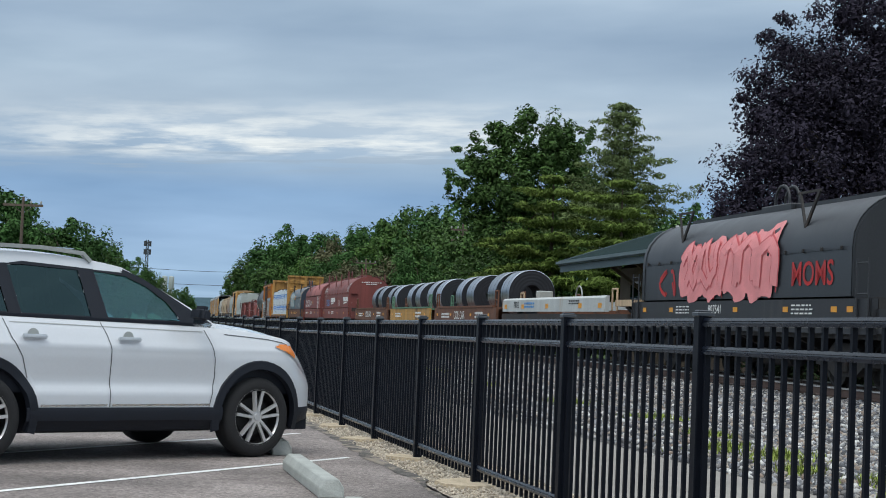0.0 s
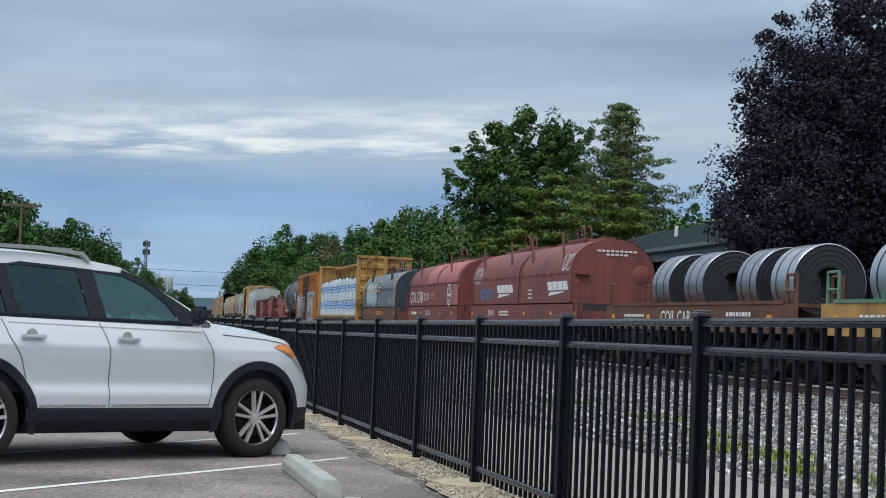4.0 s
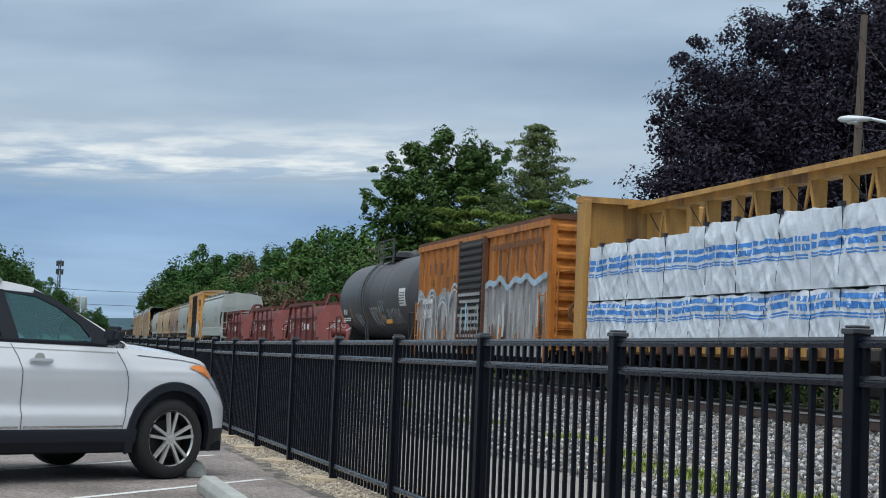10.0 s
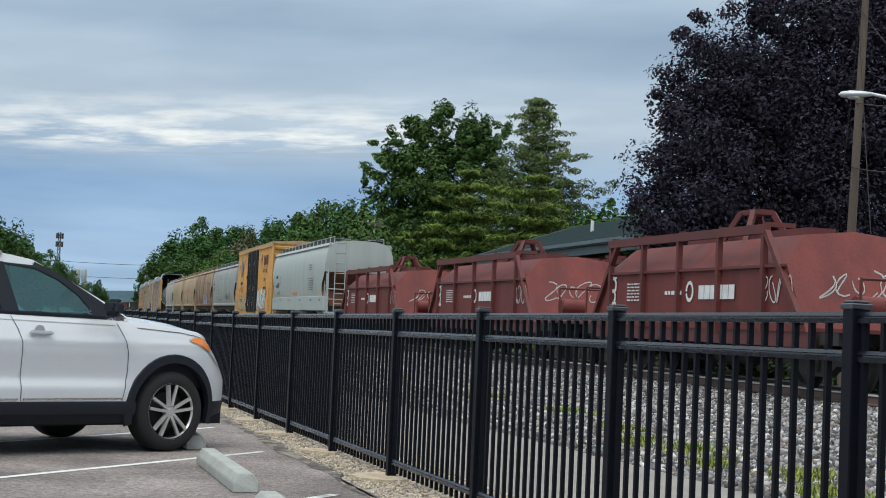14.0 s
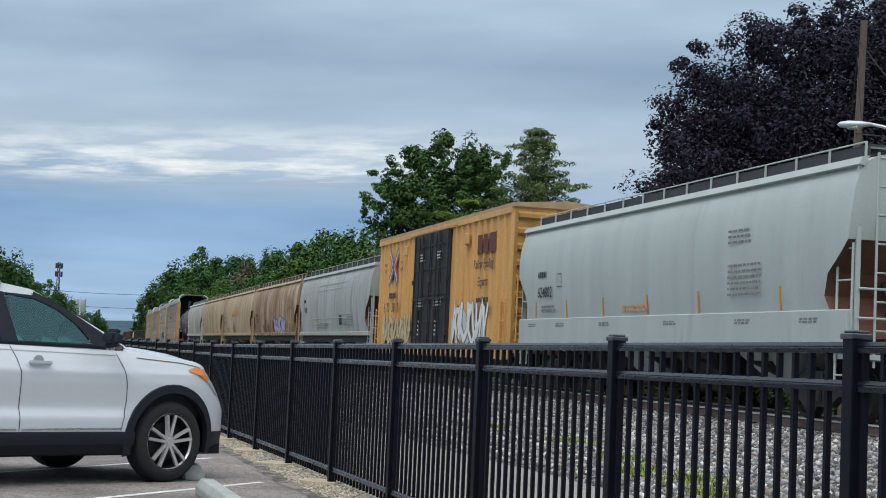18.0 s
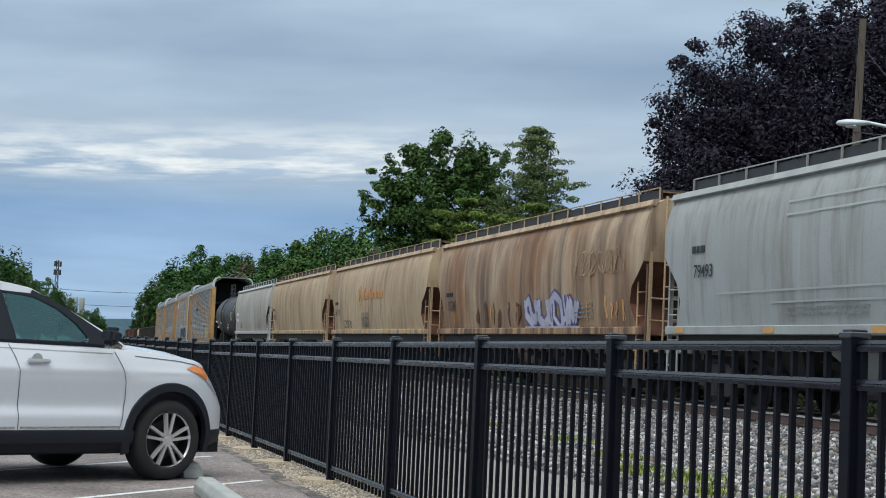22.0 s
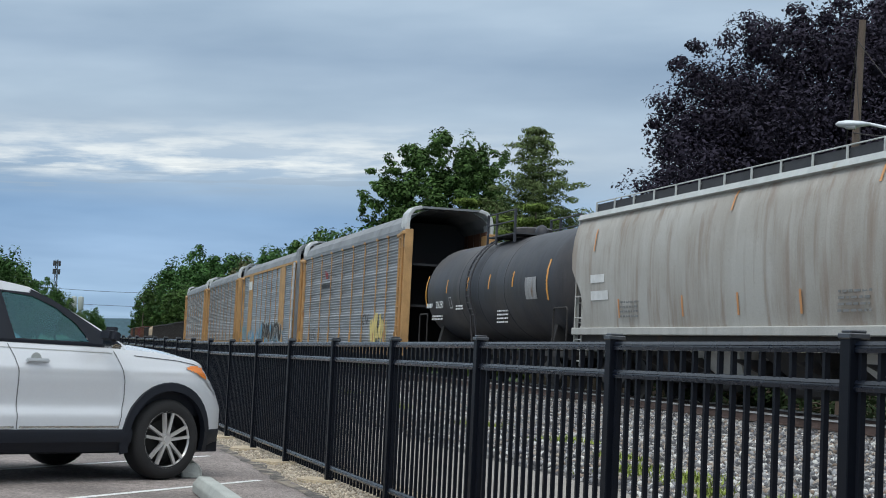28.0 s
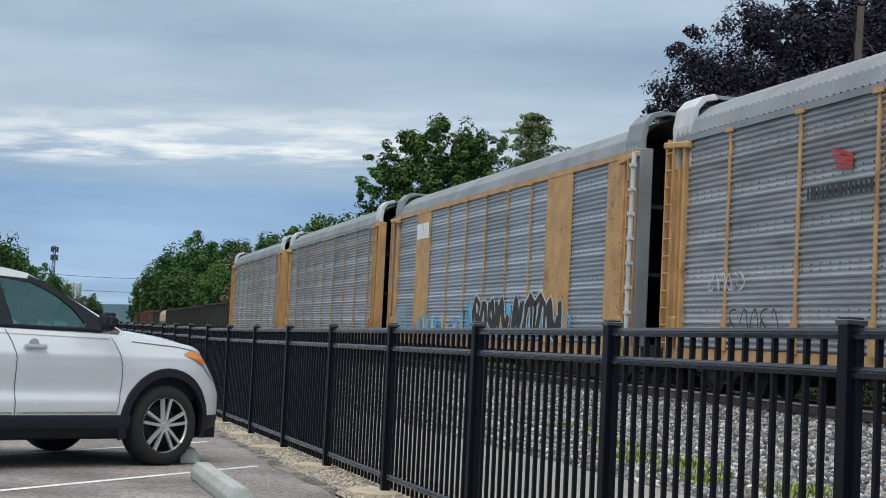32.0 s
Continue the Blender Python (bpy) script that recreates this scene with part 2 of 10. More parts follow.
def glass(name, tint, rough=0.03, alpha=0.75):
    """A thin pane: tinted clear glass under a weak gloss."""
    mt = bpy.data.materials.new(name)
    mt.use_nodes = True
    nd, lk = mt.node_tree.nodes, mt.node_tree.links
    clear, gloss, mx = nd.new("ShaderNodeBsdfTransparent"), nd.new("ShaderNodeBsdfGlossy"), nd.new("ShaderNodeMixShader")
    clear.inputs["Color"].default_value = (*tint, 1)
    gloss.inputs["Color"].default_value, gloss.inputs["Roughness"].default_value = (0.55, 0.92, 1.0, 1), rough
    mx.inputs[0].default_value = 1 - alpha
    lk.new(clear.outputs[0], mx.inputs[1])
    lk.new(gloss.outputs[0], mx.inputs[2])
    lk.new(mx.outputs[0], nd["Material Output"].inputs[0])
    nd.remove(nd["Principled BSDF"])
    return mt


STREAK = (1.6, 1.6, 0.18)
M_ASPHALT = surface("asphalt", (0.232, 0.200, 0.186), 0.9, 0, 0.46, 0.7, 1.0, 55, (0.14, 0.124, 0.12), 0.60, 0.10)
M_EDGE = surface("crumbled_asphalt", (0.10, 0.09, 0.082), 0.95, 0, 0.4, 6, 1.0, 26, (0.27, 0.23, 0.185), 0.49, 0.06)


def aggregate(mt, scale, low_, high_):
    """Small stones showing in a surface: each cell a little lighter or darker."""
    nt = mt.node_tree
    co, vo, sp, mr, mx = (nt.nodes.new(k) for k in ("ShaderNodeTexCoord", "ShaderNodeTexVoronoi", "ShaderNodeSeparateColor", "ShaderNodeMapRange", "ShaderNodeMix"))
    vo.inputs["Scale"].default_value = scale
    mr.inputs["To Min"].default_value, mr.inputs["To Max"].default_value = low_, high_
    mx.data_type, mx.blend_type = "RGBA", "MULTIPLY"
    mx.inputs[0].default_value = 1.0
    base_in = nt.nodes["Principled BSDF"].inputs["Base Color"]
    nt.links.new(co.outputs["Object"], vo.inputs["Vector"])
    nt.links.new(vo.outputs["Color"], sp.inputs[0])
    nt.links.new(sp.outputs[0], mr.inputs[0])
    nt.links.new(base_in.links[0].from_socket, mx.inputs[6])
    nt.links.new(mr.outputs[0], mx.inputs[7])
    nt.links.new(mx.outputs[2], base_in)


aggregate(M_ASPHALT, 38, 0.66, 1.34)
M_WHITE_LINE = surface("road_paint", (0.72, 0.72, 0.70), 0.75, 0, 0.15, 3, 0.3, 80, (0.3, 0.29, 0.28), 0.60, 0.08)
M_CONCRETE = surface("concrete", (0.37, 0.385, 0.36), 0.85, 0, 0.12, 4, 0.3, 70, (0.36, 0.36, 0.34), 0.62, 0.1)
M_PATH = surface("pale_path", (0.27, 0.25, 0.225), 0.9, 0, 0.12, 1.5, 0.3, 50)
M_GRAVEL = surface("tan_gravel", (0.42, 0.365, 0.29), 0.95, 0, 0.3, 8, 0.9, 60, (0.28, 0.235, 0.185), 0.55, 0.1)
aggregate(M_GRAVEL, 45, 0.6, 1.4)
M_DIRT = surface("dirt", (0.22, 0.19, 0.15), 0.95, 0, 0.25, 1.2, 0.6, 30, (0.12, 0.15, 0.05), 0.5, 0.15)
M_STONE = surface("ballast_stone", (0.68, 0.67, 0.655), 0.9, 0, 0.2, 20, 0.4, 120)


def tones(mt, stops):
    """Each loose piece takes one of several natural tones."""
    nt = mt.node_tree
    geo, rp, mx = nt.nodes.new("ShaderNodeNewGeometry"), nt.nodes.new("ShaderNodeValToRGB"), nt.nodes.new("ShaderNodeMix")
    rp.color_ramp.interpolation = "CONSTANT"
    el = rp.color_ramp.elements
    while len(el) < len(stops):
        el.new(0.5)
    for i, c in enumerate(stops):
        el[i].position, el[i].color = i / len(stops), (*c, 1)
    nt.links.new(geo.outputs["Random Per Island"], rp.inputs[0])
    mx.data_type, mx.blend_type = "RGBA", "MULTIPLY"
    mx.inputs[0].default_value = 1.0
    bs = nt.nodes["Principled BSDF"].inputs["Base Color"]
    nt.links.new(bs.links[0].from_socket, mx.inputs[6])
    nt.links.new(rp.outputs[0], mx.inputs[7])
    nt.links.new(mx.outputs[2], bs)


tones(M_STONE, ((0.10, 0.10, 0.11), (0.42, 0.40, 0.38), (0.20, 0.21, 0.23), (0.62, 0.62, 0.62), (0.34, 0.27, 0.22), (0.16, 0.16, 0.18), (0.85, 0.85, 0.83), (0.28, 0.29, 0.32), (0.50, 0.44, 0.38), (0.12, 0.12, 0.13), (0.46, 0.47, 0.50), (0.25, 0.24, 0.24)))
M_PEBBLE = surface("pebble", (0.48, 0.415, 0.33), 0.9, 0, 0.15, 6, 0.3, 80, None, island=0.4)
M_SLAB = surface("tan_slab", (0.50, 0.41, 0.29), 0.9, 0, 0.2, 5, 0.5, 40, (0.3, 0.25, 0.18), 0.55, 0.1)
M_GRASS = surface("grass", (0.22, 0.27, 0.05), 0.8, 0, 0.2, 3, 0, 30, None, island=0.45)
M_FIELD = surface("far_grass", (0.07, 0.11, 0.03), 0.95, 0, 0.3, 0.1, 0.3, 2)
M_FENCE = surface("black_powder_coat", (0.0035, 0.005, 0.0095), 0.46, 0, 0.1, 6, 0.02, 200, spec=0.16)
M_FENCERAIL = surface("black_rail_coat", (0.005, 0.008, 0.016), 0.27, 0, 0.1, 6, 0.02, 200, spec=0.42)
# the post coat made paler and glossier, sky reflection partly put into the colour
M_FENCECAP = surface("black_cap_coat", (0.02, 0.024, 0.032), 0.36, 0, 0.2, 9, 0.02, 200, spec=1.0)
M_RAIL = surface("rail_steel", (0.16, 0.105, 0.085), 0.75, 0.1, 0.2, 3, 0.2, 60, (0.10, 0.06, 0.045), 0.5, 0.1)
M_RAILTOP = surface("rail_head", (0.55, 0.52, 0.49), 0.45, 0.25, 0.1, 3, 0.02, 60)
M_TIE = surface("creosoted_tie", (0.075, 0.055, 0.042), 0.9, 0, 0.25, 6, 0.5, 40, (0.16, 0.14, 0.12), 0.55, 0.1, streak=(1, 6, 6), random=0.3)
M_TREAD = surface("wheel_steel", (0.03, 0.028, 0.026), 0.7, 0.3, 0.2, 4, 0.2, 40)
M_UNDER = surface("underframe", (0.034, 0.031, 0.030), 0.8, 0.1, 0.25, 3, 0.3, 30, (0.06, 0.04, 0.03), 0.58, 0.1)
M_BLACK = surface("black_tank_paint", (0.022, 0.023, 0.027), 0.5, 0, 0.2, 1.2, 0.06, 30, (0.06, 0.056, 0.055), 0.60, 0.15, streak=STREAK)
M_TANKGREY = surface("charcoal_tank_paint", (0.058, 0.059, 0.066), 0.5, 0, 0.2, 1.2, 0.06, 30, (0.092, 0.089, 0.087), 0.58, 0.15, streak=STREAK)
M_BLACKHOOD = surface("dark_hood_paint", (0.024, 0.026, 0.031), 0.42, 0, 0.2, 1.0, 0.05, 30, (0.05, 0.048, 0.048), 0.62, 0.12, streak=STREAK)
M_RED = surface("oxide_red_paint", (0.195, 0.052, 0.044), 0.6, 0, 0.18, 1.1, 0.06, 30, (0.11, 0.034, 0.03), 0.52, 0.15, streak=STREAK)
M_SHIELDRED = surface("dull_red_hood_paint", (0.155, 0.036, 0.031), 0.6, 0, 0.22, 1.3, 0.06, 30, (0.10, 0.022, 0.020), 0.55, 0.15, streak=STREAK, spec=0.3)
M_DARKRED = surface("dark_red_frame_paint", (0.115, 0.027, 0.024), 0.65, 0, 0.2, 1.3, 0.06, 30)
M_RED2 = surface("faded_oxide_red", (0.20, 0.05, 0.048), 0.62, 0, 0.14, 1.3, 0.06, 30, (0.14, 0.04, 0.038), 0.58, 0.15, streak=STREAK)
M_PINK = surface("faded_patch_red", (0.37, 0.13, 0.12), 0.65, 0, 0.1, 1.3, 0.05, 30)
M_BLUEGREY = surface("blue_grey_paint", (0.122, 0.148, 0.175), 0.55, 0, 0.14, 1.2, 0.05, 30, (0.07, 0.085, 0.10), 0.58, 0.12, streak=STREAK)
M_NAVY = surface("dark_navy_paint", (0.03, 0.042, 0.062), 0.5, 0, 0.15, 1.2, 0.05, 30)
M_TAN = surface("tan_trim", (0.42, 0.27, 0.15), 0.65, 0, 0.15, 3, 0.1, 40)
M_STAIN = surface("rust_stain", (0.17, 0.072, 0.03), 0.7, 0, 0.3, 3, 0.1, 40)
M_RUST = surface("rusty_steel", (0.135, 0.058, 0.033), 0.8, 0, 0.3, 2.0, 0.3, 40, (0.08, 0.04, 0.025), 0.5, 0.15)
M_OCHRE = surface("ochre_yellow_paint", (0.43, 0.235, 0.062), 0.6, 0, 0.25, 1.4, 0.06, 30, (0.15, 0.075, 0.03), 0.53, 0.14, streak=STREAK)
M_YELLOW = surface("freight_yellow_paint", (0.62, 0.345, 0.115), 0.55, 0, 0.16, 1.6, 0.05, 30, (0.36, 0.18, 0.06), 0.60, 0.14, streak=(2.2, 2.2, 0.16))
M_ORANGE = surface("weathered_orange_paint", (0.43, 0.155, 0.024), 0.6, 0, 0.35, 1.6, 0.08, 30, (0.15, 0.06, 0.03), 0.55, 0.14, streak=(2.0, 2.0, 0.3))
M_SILVERGREY = surface("scraped_grey_paint", (0.34, 0.335, 0.335), 0.5, 0.1, 0.35, 3.0, 0.1, 30, (0.17, 0.10, 0.055), 0.60, 0.08, streak=(2.2, 2.2, 0.35))
M_WRAP = surface("white_lumber_wrap", (0.66, 0.71, 0.77), 0.35, 0, 0.08, 2, 0.35, 16, None)
M_WRAPBLUE = surface("blue_wrap_print", (0.055, 0.23, 0.62), 0.45, 0, 0.1, 2, 0.3, 7)
M_STRAP = surface("steel_strap", (0.05, 0.05, 0.06), 0.4, 0.8, 0.1)
M_PALEGREY = surface("pale_grey_paint", (0.43, 0.465, 0.445), 0.5, 0, 0.07, 1.2, 0.04, 30, (0.35, 0.365, 0.34), 0.60, 0.12, streak=STREAK)
M_HOPGREY = surface("weathered_grey_paint", (0.36, 0.375, 0.36), 0.6, 0, 0.12, 1.6, 0.06, 30, (0.24, 0.225, 0.195), 0.58, 0.14, streak=STREAK)
M_HOPGREY2 = surface("streaked_grey_paint", (0.46, 0.45, 0.42), 0.6, 0, 0.12, 1.6, 0.06, 30, (0.30, 0.23, 0.17), 0.60, 0.16, streak=(2.2, 2.2, 0.12))
M_BEIGE = surface("stained_beige_paint", (0.47, 0.345, 0.215), 0.65, 0, 0.28, 2.0, 0.08, 30, (0.22, 0.135, 0.08), 0.49, 0.16, streak=(2.6, 2.6, 0.10))
M_BROWNHOP = surface("rust_streaked_paint", (0.41, 0.255, 0.135), 0.7, 0, 0.38, 2.2, 0.1, 30, (0.125, 0.07, 0.045), 0.43, 0.14, streak=(2.6, 2.6, 0.09))


def weathered(name, clean, stain, dark, cover, deep, rough=0.65):
    """Old freight paint: broad clouds of a stain, runs of two widths, fine dirt."""
    mt = bpy.data.materials.new(name)
    mt.use_nodes = True
    nd, lk = mt.node_tree.nodes, mt.node_tree.links
    bsdf = nd["Principled BSDF"]
    bsdf.inputs["Roughness"].default_value = rough
    bsdf.inputs["Specular IOR Level"].default_value = 0.35
    co = nd.new("ShaderNodeTexCoord")
    place = nd.new("ShaderNodeObjectInfo")
    shift = nd.new("ShaderNodeVectorMath")
    shift.operation = "ADD"
    lk.new(co.outputs["Object"], shift.inputs[0])
    spread = nd.new("ShaderNodeVectorMath")
    spread.operation = "SCALE"
    spread.inputs[0].default_value = (37, 11, 5)
    lk.new(place.outputs["Random"], spread.inputs["Scale"])
    lk.new(spread.outputs[0], shift.inputs[1])

    def nz(scale, stretch, detail=6, rgh=0.6):
        mp = nd.new("ShaderNodeMapping")
        mp.inputs["Scale"].default_value = stretch
        lk.new(shift.outputs[0], mp.inputs[0])
        t = nd.new("ShaderNodeTexNoise")
        t.inputs["Scale"].default_value, t.inputs["Detail"].default_value, t.inputs["Roughness"].default_value = scale, detail, rgh
        lk.new(mp.outputs[0], t.inputs[0])
        return t.outputs[0]

    def ramp(src, p0, p1, v0=0.0, v1=1.0):
        rp = nd.new("ShaderNodeMapRange")
        rp.inputs["From Min"].default_value, rp.inputs["From Max"].default_value = p0, p1
        rp.inputs["To Min"].default_value, rp.inputs["To Max"].default_value = v0, v1
        lk.new(src, rp.inputs[0])
        return rp.outputs[0]

    def mix(fac, a, b, blend="MIX"):
        mx = nd.new("ShaderNodeMix")
        mx.data_type, mx.blend_type = "RGBA", blend
        for sock, v in ((mx.inputs[0], fac), (mx.inputs[6], a), (mx.inputs[7], b)):
            if hasattr(v, "links"):
                lk.new(v, sock)
            else:
                sock.default_value = (*v, 1) if isinstance(v, tuple) else v
        return mx.outputs[2]

    col = mix(ramp(nz(0.42, (1, 1, 0.7)), cover - 0.10, cover + 0.16), clean, stain)
    col = mix(ramp(nz(0.9, (1, 1, 0.16)), deep - 0.06, deep + 0.18, 0.0, 0.85), col, dark)
    col = mix(ramp(nz(3.2, (1, 1, 0.07), 4), 0.50, 0.72, 0.0, 0.75), col, dark)
    col = mix(ramp(nz(2.4, (1, 1, 0.09), 4), 0.58, 0.72, 0.0, 0.5), col, tuple(min(1.0, v * 1.18) for v in clean))
    col = mix(ramp(nz(9.0, (1, 1, 0.8), 6, 0.7), 0.62, 0.72, 0.0, 0.35), col, dark)
    fine = nz(40, (1, 1, 1), 3)
    col = mix(1.0, col, ramp(fine, 0.3, 0.7, 0.92, 1.08), "MULTIPLY")
    lk.new(col, bsdf.inputs["Base Color"])
    bp = nd.new("ShaderNodeBump")
    bp.inputs["Strength"].default_value, bp.inputs["Distance"].default_value = 0.08, 0.02
    lk.new(fine, bp.inputs["Height"])
    lk.new(bp.outputs[0], bsdf.inputs["Normal"])
    return mt


M_HOPGREYBODY = weathered("weathered_grey_body", (0.40, 0.42, 0.41), (0.33, 0.335, 0.32), (0.23, 0.21, 0.18), 0.52, 0.60)
M_GREYBODY = weathered("streaked_grey_body", (0.47, 0.455, 0.42), (0.36, 0.33, 0.29), (0.24, 0.17, 0.12), 0.50, 0.58)
M_BEIGEBODY = weathered("stained_beige_body", (0.53, 0.40, 0.255), (0.41, 0.29, 0.175), (0.20, 0.125, 0.08), 0.50, 0.56)
M_BROWNBODY = weathered("rust_streaked_body", (0.50, 0.375, 0.25), (0.34, 0.165, 0.072), (0.12, 0.072, 0.05), 0.485, 0.47)
M_BLACKTANK = weathered("dusty_black_tank_paint", (0.044, 0.047, 0.057), (0.088, 0.076, 0.070), (0.024, 0.024, 0.027), 0.54, 0.55, 0.5)
M_GRATE = surface("galvanised_grate", (0.05, 0.052, 0.058), 0.7, 0.1, 0.2, 4)
M_GALV = surface("corrugated_galvanised", (0.36, 0.40, 0.45), 0.42, 0.2, 0.12, 0.8, 0.05, 40, (0.24, 0.245, 0.26), 0.54, 0.15, streak=(0.4, 1, 1.4), random=0.10)
M_TANPOST = surface("tan_post_paint", (0.47, 0.275, 0.115), 0.65, 0, 0.2, 2, 0.1, 40, (0.25, 0.12, 0.05), 0.6, 0.1)
M_GALVDARK = surface("dull_galvanised", (0.34, 0.355, 0.38), 0.45, 0.2, 0.25, 0.9, 0.05, 40, (0.17, 0.155, 0.145), 0.50, 0.20, streak=(0.35, 1, 1.6), random=0.14)
M_CAPWHITE = surface("pale_end_cap", (0.55, 0.565, 0.57), 0.5, 0.1, 0.15, 2, 0.05, 40, (0.40, 0.37, 0.33), 0.6, 0.1)
M_ROOFGALV = surface("pale_galvanised_roof", (0.235, 0.25, 0.265), 0.55, 0.2, 0.16, 1, 0.05, 40, (0.18, 0.185, 0.19), 0.55, 0.15)
M_WHITE = surface("white_freight_paint", (0.46, 0.48, 0.47), 0.6, 0, 0.12, 2, 0.08, 30, (0.40, 0.33, 0.25), 0.62, 0.1, streak=STREAK)
M_STEEL = surface("steel_coil", (0.33, 0.36, 0.41), 0.32, 0.85, 0.12, 1.5, 0.02, 90, (0.25, 0.275, 0.32), 0.55, 0.08, random=0.25)
M_STEELEND = surface("coil_end_steel", (0.020, 0.022, 0.028), 0.55, 0.2, 0.1, 4, 0.1, 120)
M_MARKBLUE = surface("emblem_grey_blue", (0.13, 0.18, 0.29), 0.6)
M_MARKRED = surface("emblem_red_orange", (0.58, 0.12, 0.06), 0.6)
M_MARKCORE = surface("emblem_blue", (0.035, 0.09, 0.33), 0.6)
# black of the plug doors, and the shade inside the autoracks put into colour
M_DARKIN = surface("dark_door", (0.016, 0.017, 0.021), 0.7, 0, 0.2, 2, 0.1)
M_LETTER = surface("white_lettering", (0.74, 0.74, 0.72), 0.6, 0, 0.1, 6, 0.0)
M_DARKLETTER = surface("black_lettering", (0.025, 0.025, 0.03), 0.6, 0, 0.1, 6, 0.0)
M_FAINT = surface("faded_stencil", (0.20, 0.20, 0.195), 0.6, 0, 0.2, 6, 0.0)
M_REFLECT = surface("amber_reflector", (0.75, 0.33, 0.03), 0.4, 0, 0.1, 6, 0.0)
M_PINKGRAF = surface("pink_spray_paint", (0.80, 0.28, 0.28), 0.55, 0, 0.12, 2, 0.02)
M_HOPDARK = surface("dark_grey_spray_paint", (0.10, 0.105, 0.10), 0.55, 0, 0.2, 2, 0.02)
M_PALEYEL = surface("cream_spray_paint", (0.56, 0.44, 0.24), 0.55, 0, 0.2, 2, 0.02)
M_PALEBLUE = surface("pale_blue_spray_paint", (0.36, 0.46, 0.54), 0.55, 0, 0.25, 3, 0.02)
M_PINKEDGE = surface("rose_spray_paint", (0.62, 0.11, 0.12), 0.55, 0, 0.2, 2, 0.02)
M_SKYGRAF = surface("sky_blue_spray_paint", (0.10, 0.36, 0.58), 0.55, 0, 0.3, 2, 0.02)
M_LILACGRAF = surface("pale_lilac_spray_paint", (0.46, 0.45, 0.55), 0.55, 0, 0.25, 2, 0.02)
M_REDGRAF = surface("red_spray_paint", (0.42, 0.02, 0.02), 0.55, 0, 0.2, 2, 0.02)
M_BLUEGRAF = surface("blue_spray_paint", (0.06, 0.24, 0.55), 0.55, 0, 0.2, 2, 0.02)
M_CYANGRAF = surface("cyan_spray_paint", (0.30, 0.50, 0.58), 0.55, 0, 0.2, 2, 0.02)
M_WHITEGRAF = surface("white_spray_paint", (0.55, 0.56, 0.54), 0.55, 0, 0.1, 2, 0.02)
M_YELGRAF = surface("yellow_spray_paint", (0.70, 0.56, 0.20), 0.55, 0, 0.15, 2, 0.02)
M_PURPGRAF = surface("violet_spray_paint", (0.10, 0.09, 0.25), 0.55, 0, 0.2, 2, 0.02)
M_ORGLETTER = surface("orange_lettering", (0.63, 0.30, 0.12), 0.6, 0, 0.1, 6, 0.0)
M_GREENPAINT = surface("faded_green_paint", (0.10, 0.20, 0.13), 0.65, 0, 0.2, 2, 0.06)
M_BARK = surface("bark", (0.10, 0.075, 0.055), 0.95, 0, 0.3, 3, 0.6, 30, streak=(1, 1, 0.25))
M_LEAF = surface("broad_leaves", (0.060, 0.112, 0.030), 0.7, 0, 0.25, 0.3, 0, 20, None, island=0.45, spec=0.15)
M_SHRUB = surface("dull_shrub_leaves", (0.036, 0.056, 0.024), 0.75, 0, 0.3, 0.6, 0, 20, None, island=0.3, spec=0.1)
M_LEAF2 = surface("yellow_green_leaves", (0.080, 0.150, 0.036), 0.7, 0, 0.25, 0.3, 0, 20, None, island=0.4, spec=0.15)
M_NEEDLE = surface("pine_needles", (0.118, 0.156, 0.062), 0.75, 0, 0.3, 0.5, 0, 20, None, island=0.4, spec=0.1)
M_PINE = surface("pine_boughs", (0.112, 0.160, 0.036), 0.75, 0, 0.4, 0.9, 0, 20, None, island=0.4, spec=0.1)
M_FARLEAF = surface("far_leaves", (0.056, 0.120, 0.036), 0.75, 0, 0.35, 0.15, 0, 10, None, island=0.4, spec=0.1)
M_DRYLEAF = surface("brownish_leaves", (0.13, 0.13, 0.07), 0.75, 0, 0.3, 0.15, 0, 10, None, island=0.4, spec=0.1)
M_PURPLE = surface("copper_beech_leaves", (0.032, 0.0275, 0.042), 0.75, 0, 0.25, 0.5, 0, 20, None, island=0.25, spec=0.1)
M_POLE = surface("weathered_pole", (0.115, 0.086, 0.068), 0.9, 0, 0.2, 3, 0.4, 40, streak=(1, 1, 0.1))
M_GREENROOF = surface("green_shingle_roof", (0.014, 0.030, 0.031), 0.9, 0, 0.2, 2, 0.3, 30, (0.020, 0.040, 0.040), 0.55, 0.1, spec=0.1)
M_FASCIA = surface("grey_green_fascia", (0.11, 0.15, 0.165), 0.6, 0, 0.1, 2)
M_DEPOT = surface("brown_siding", (0.12, 0.085, 0.06), 0.8, 0, 0.2, 3, 0.2, 30, streak=(6, 6, 0.3))
# blue-green stands for the haze between eye and hills
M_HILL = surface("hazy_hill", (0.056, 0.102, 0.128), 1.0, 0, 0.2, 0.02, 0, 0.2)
M_CARWHITE = surface("white_car_paint", (0.68, 0.70, 0.73), 0.24, 0, 0.02, 1, 0.0, 40, coat=0.6)
M_CLAD = surface("dark_plastic_cladding", (0.014, 0.017, 0.025), 0.55, 0, 0.1, 5, 0.1, 150, spec=0.3)
M_SEAM = surface("shaded_seam", (0.09, 0.093, 0.10), 0.6, 0, 0.05)
M_TYRE = surface("tyre_rubber", (0.018, 0.018, 0.019), 0.85, 0, 0.15, 5, 0.2, 100)
M_RIM = surface("silver_alloy", (0.66, 0.65, 0.64), 0.32, 0.55, 0.06, 5, 0.02)
M_BRAKE = surface("dark_brake", (0.03, 0.03, 0.03), 0.6, 0.5, 0.1)
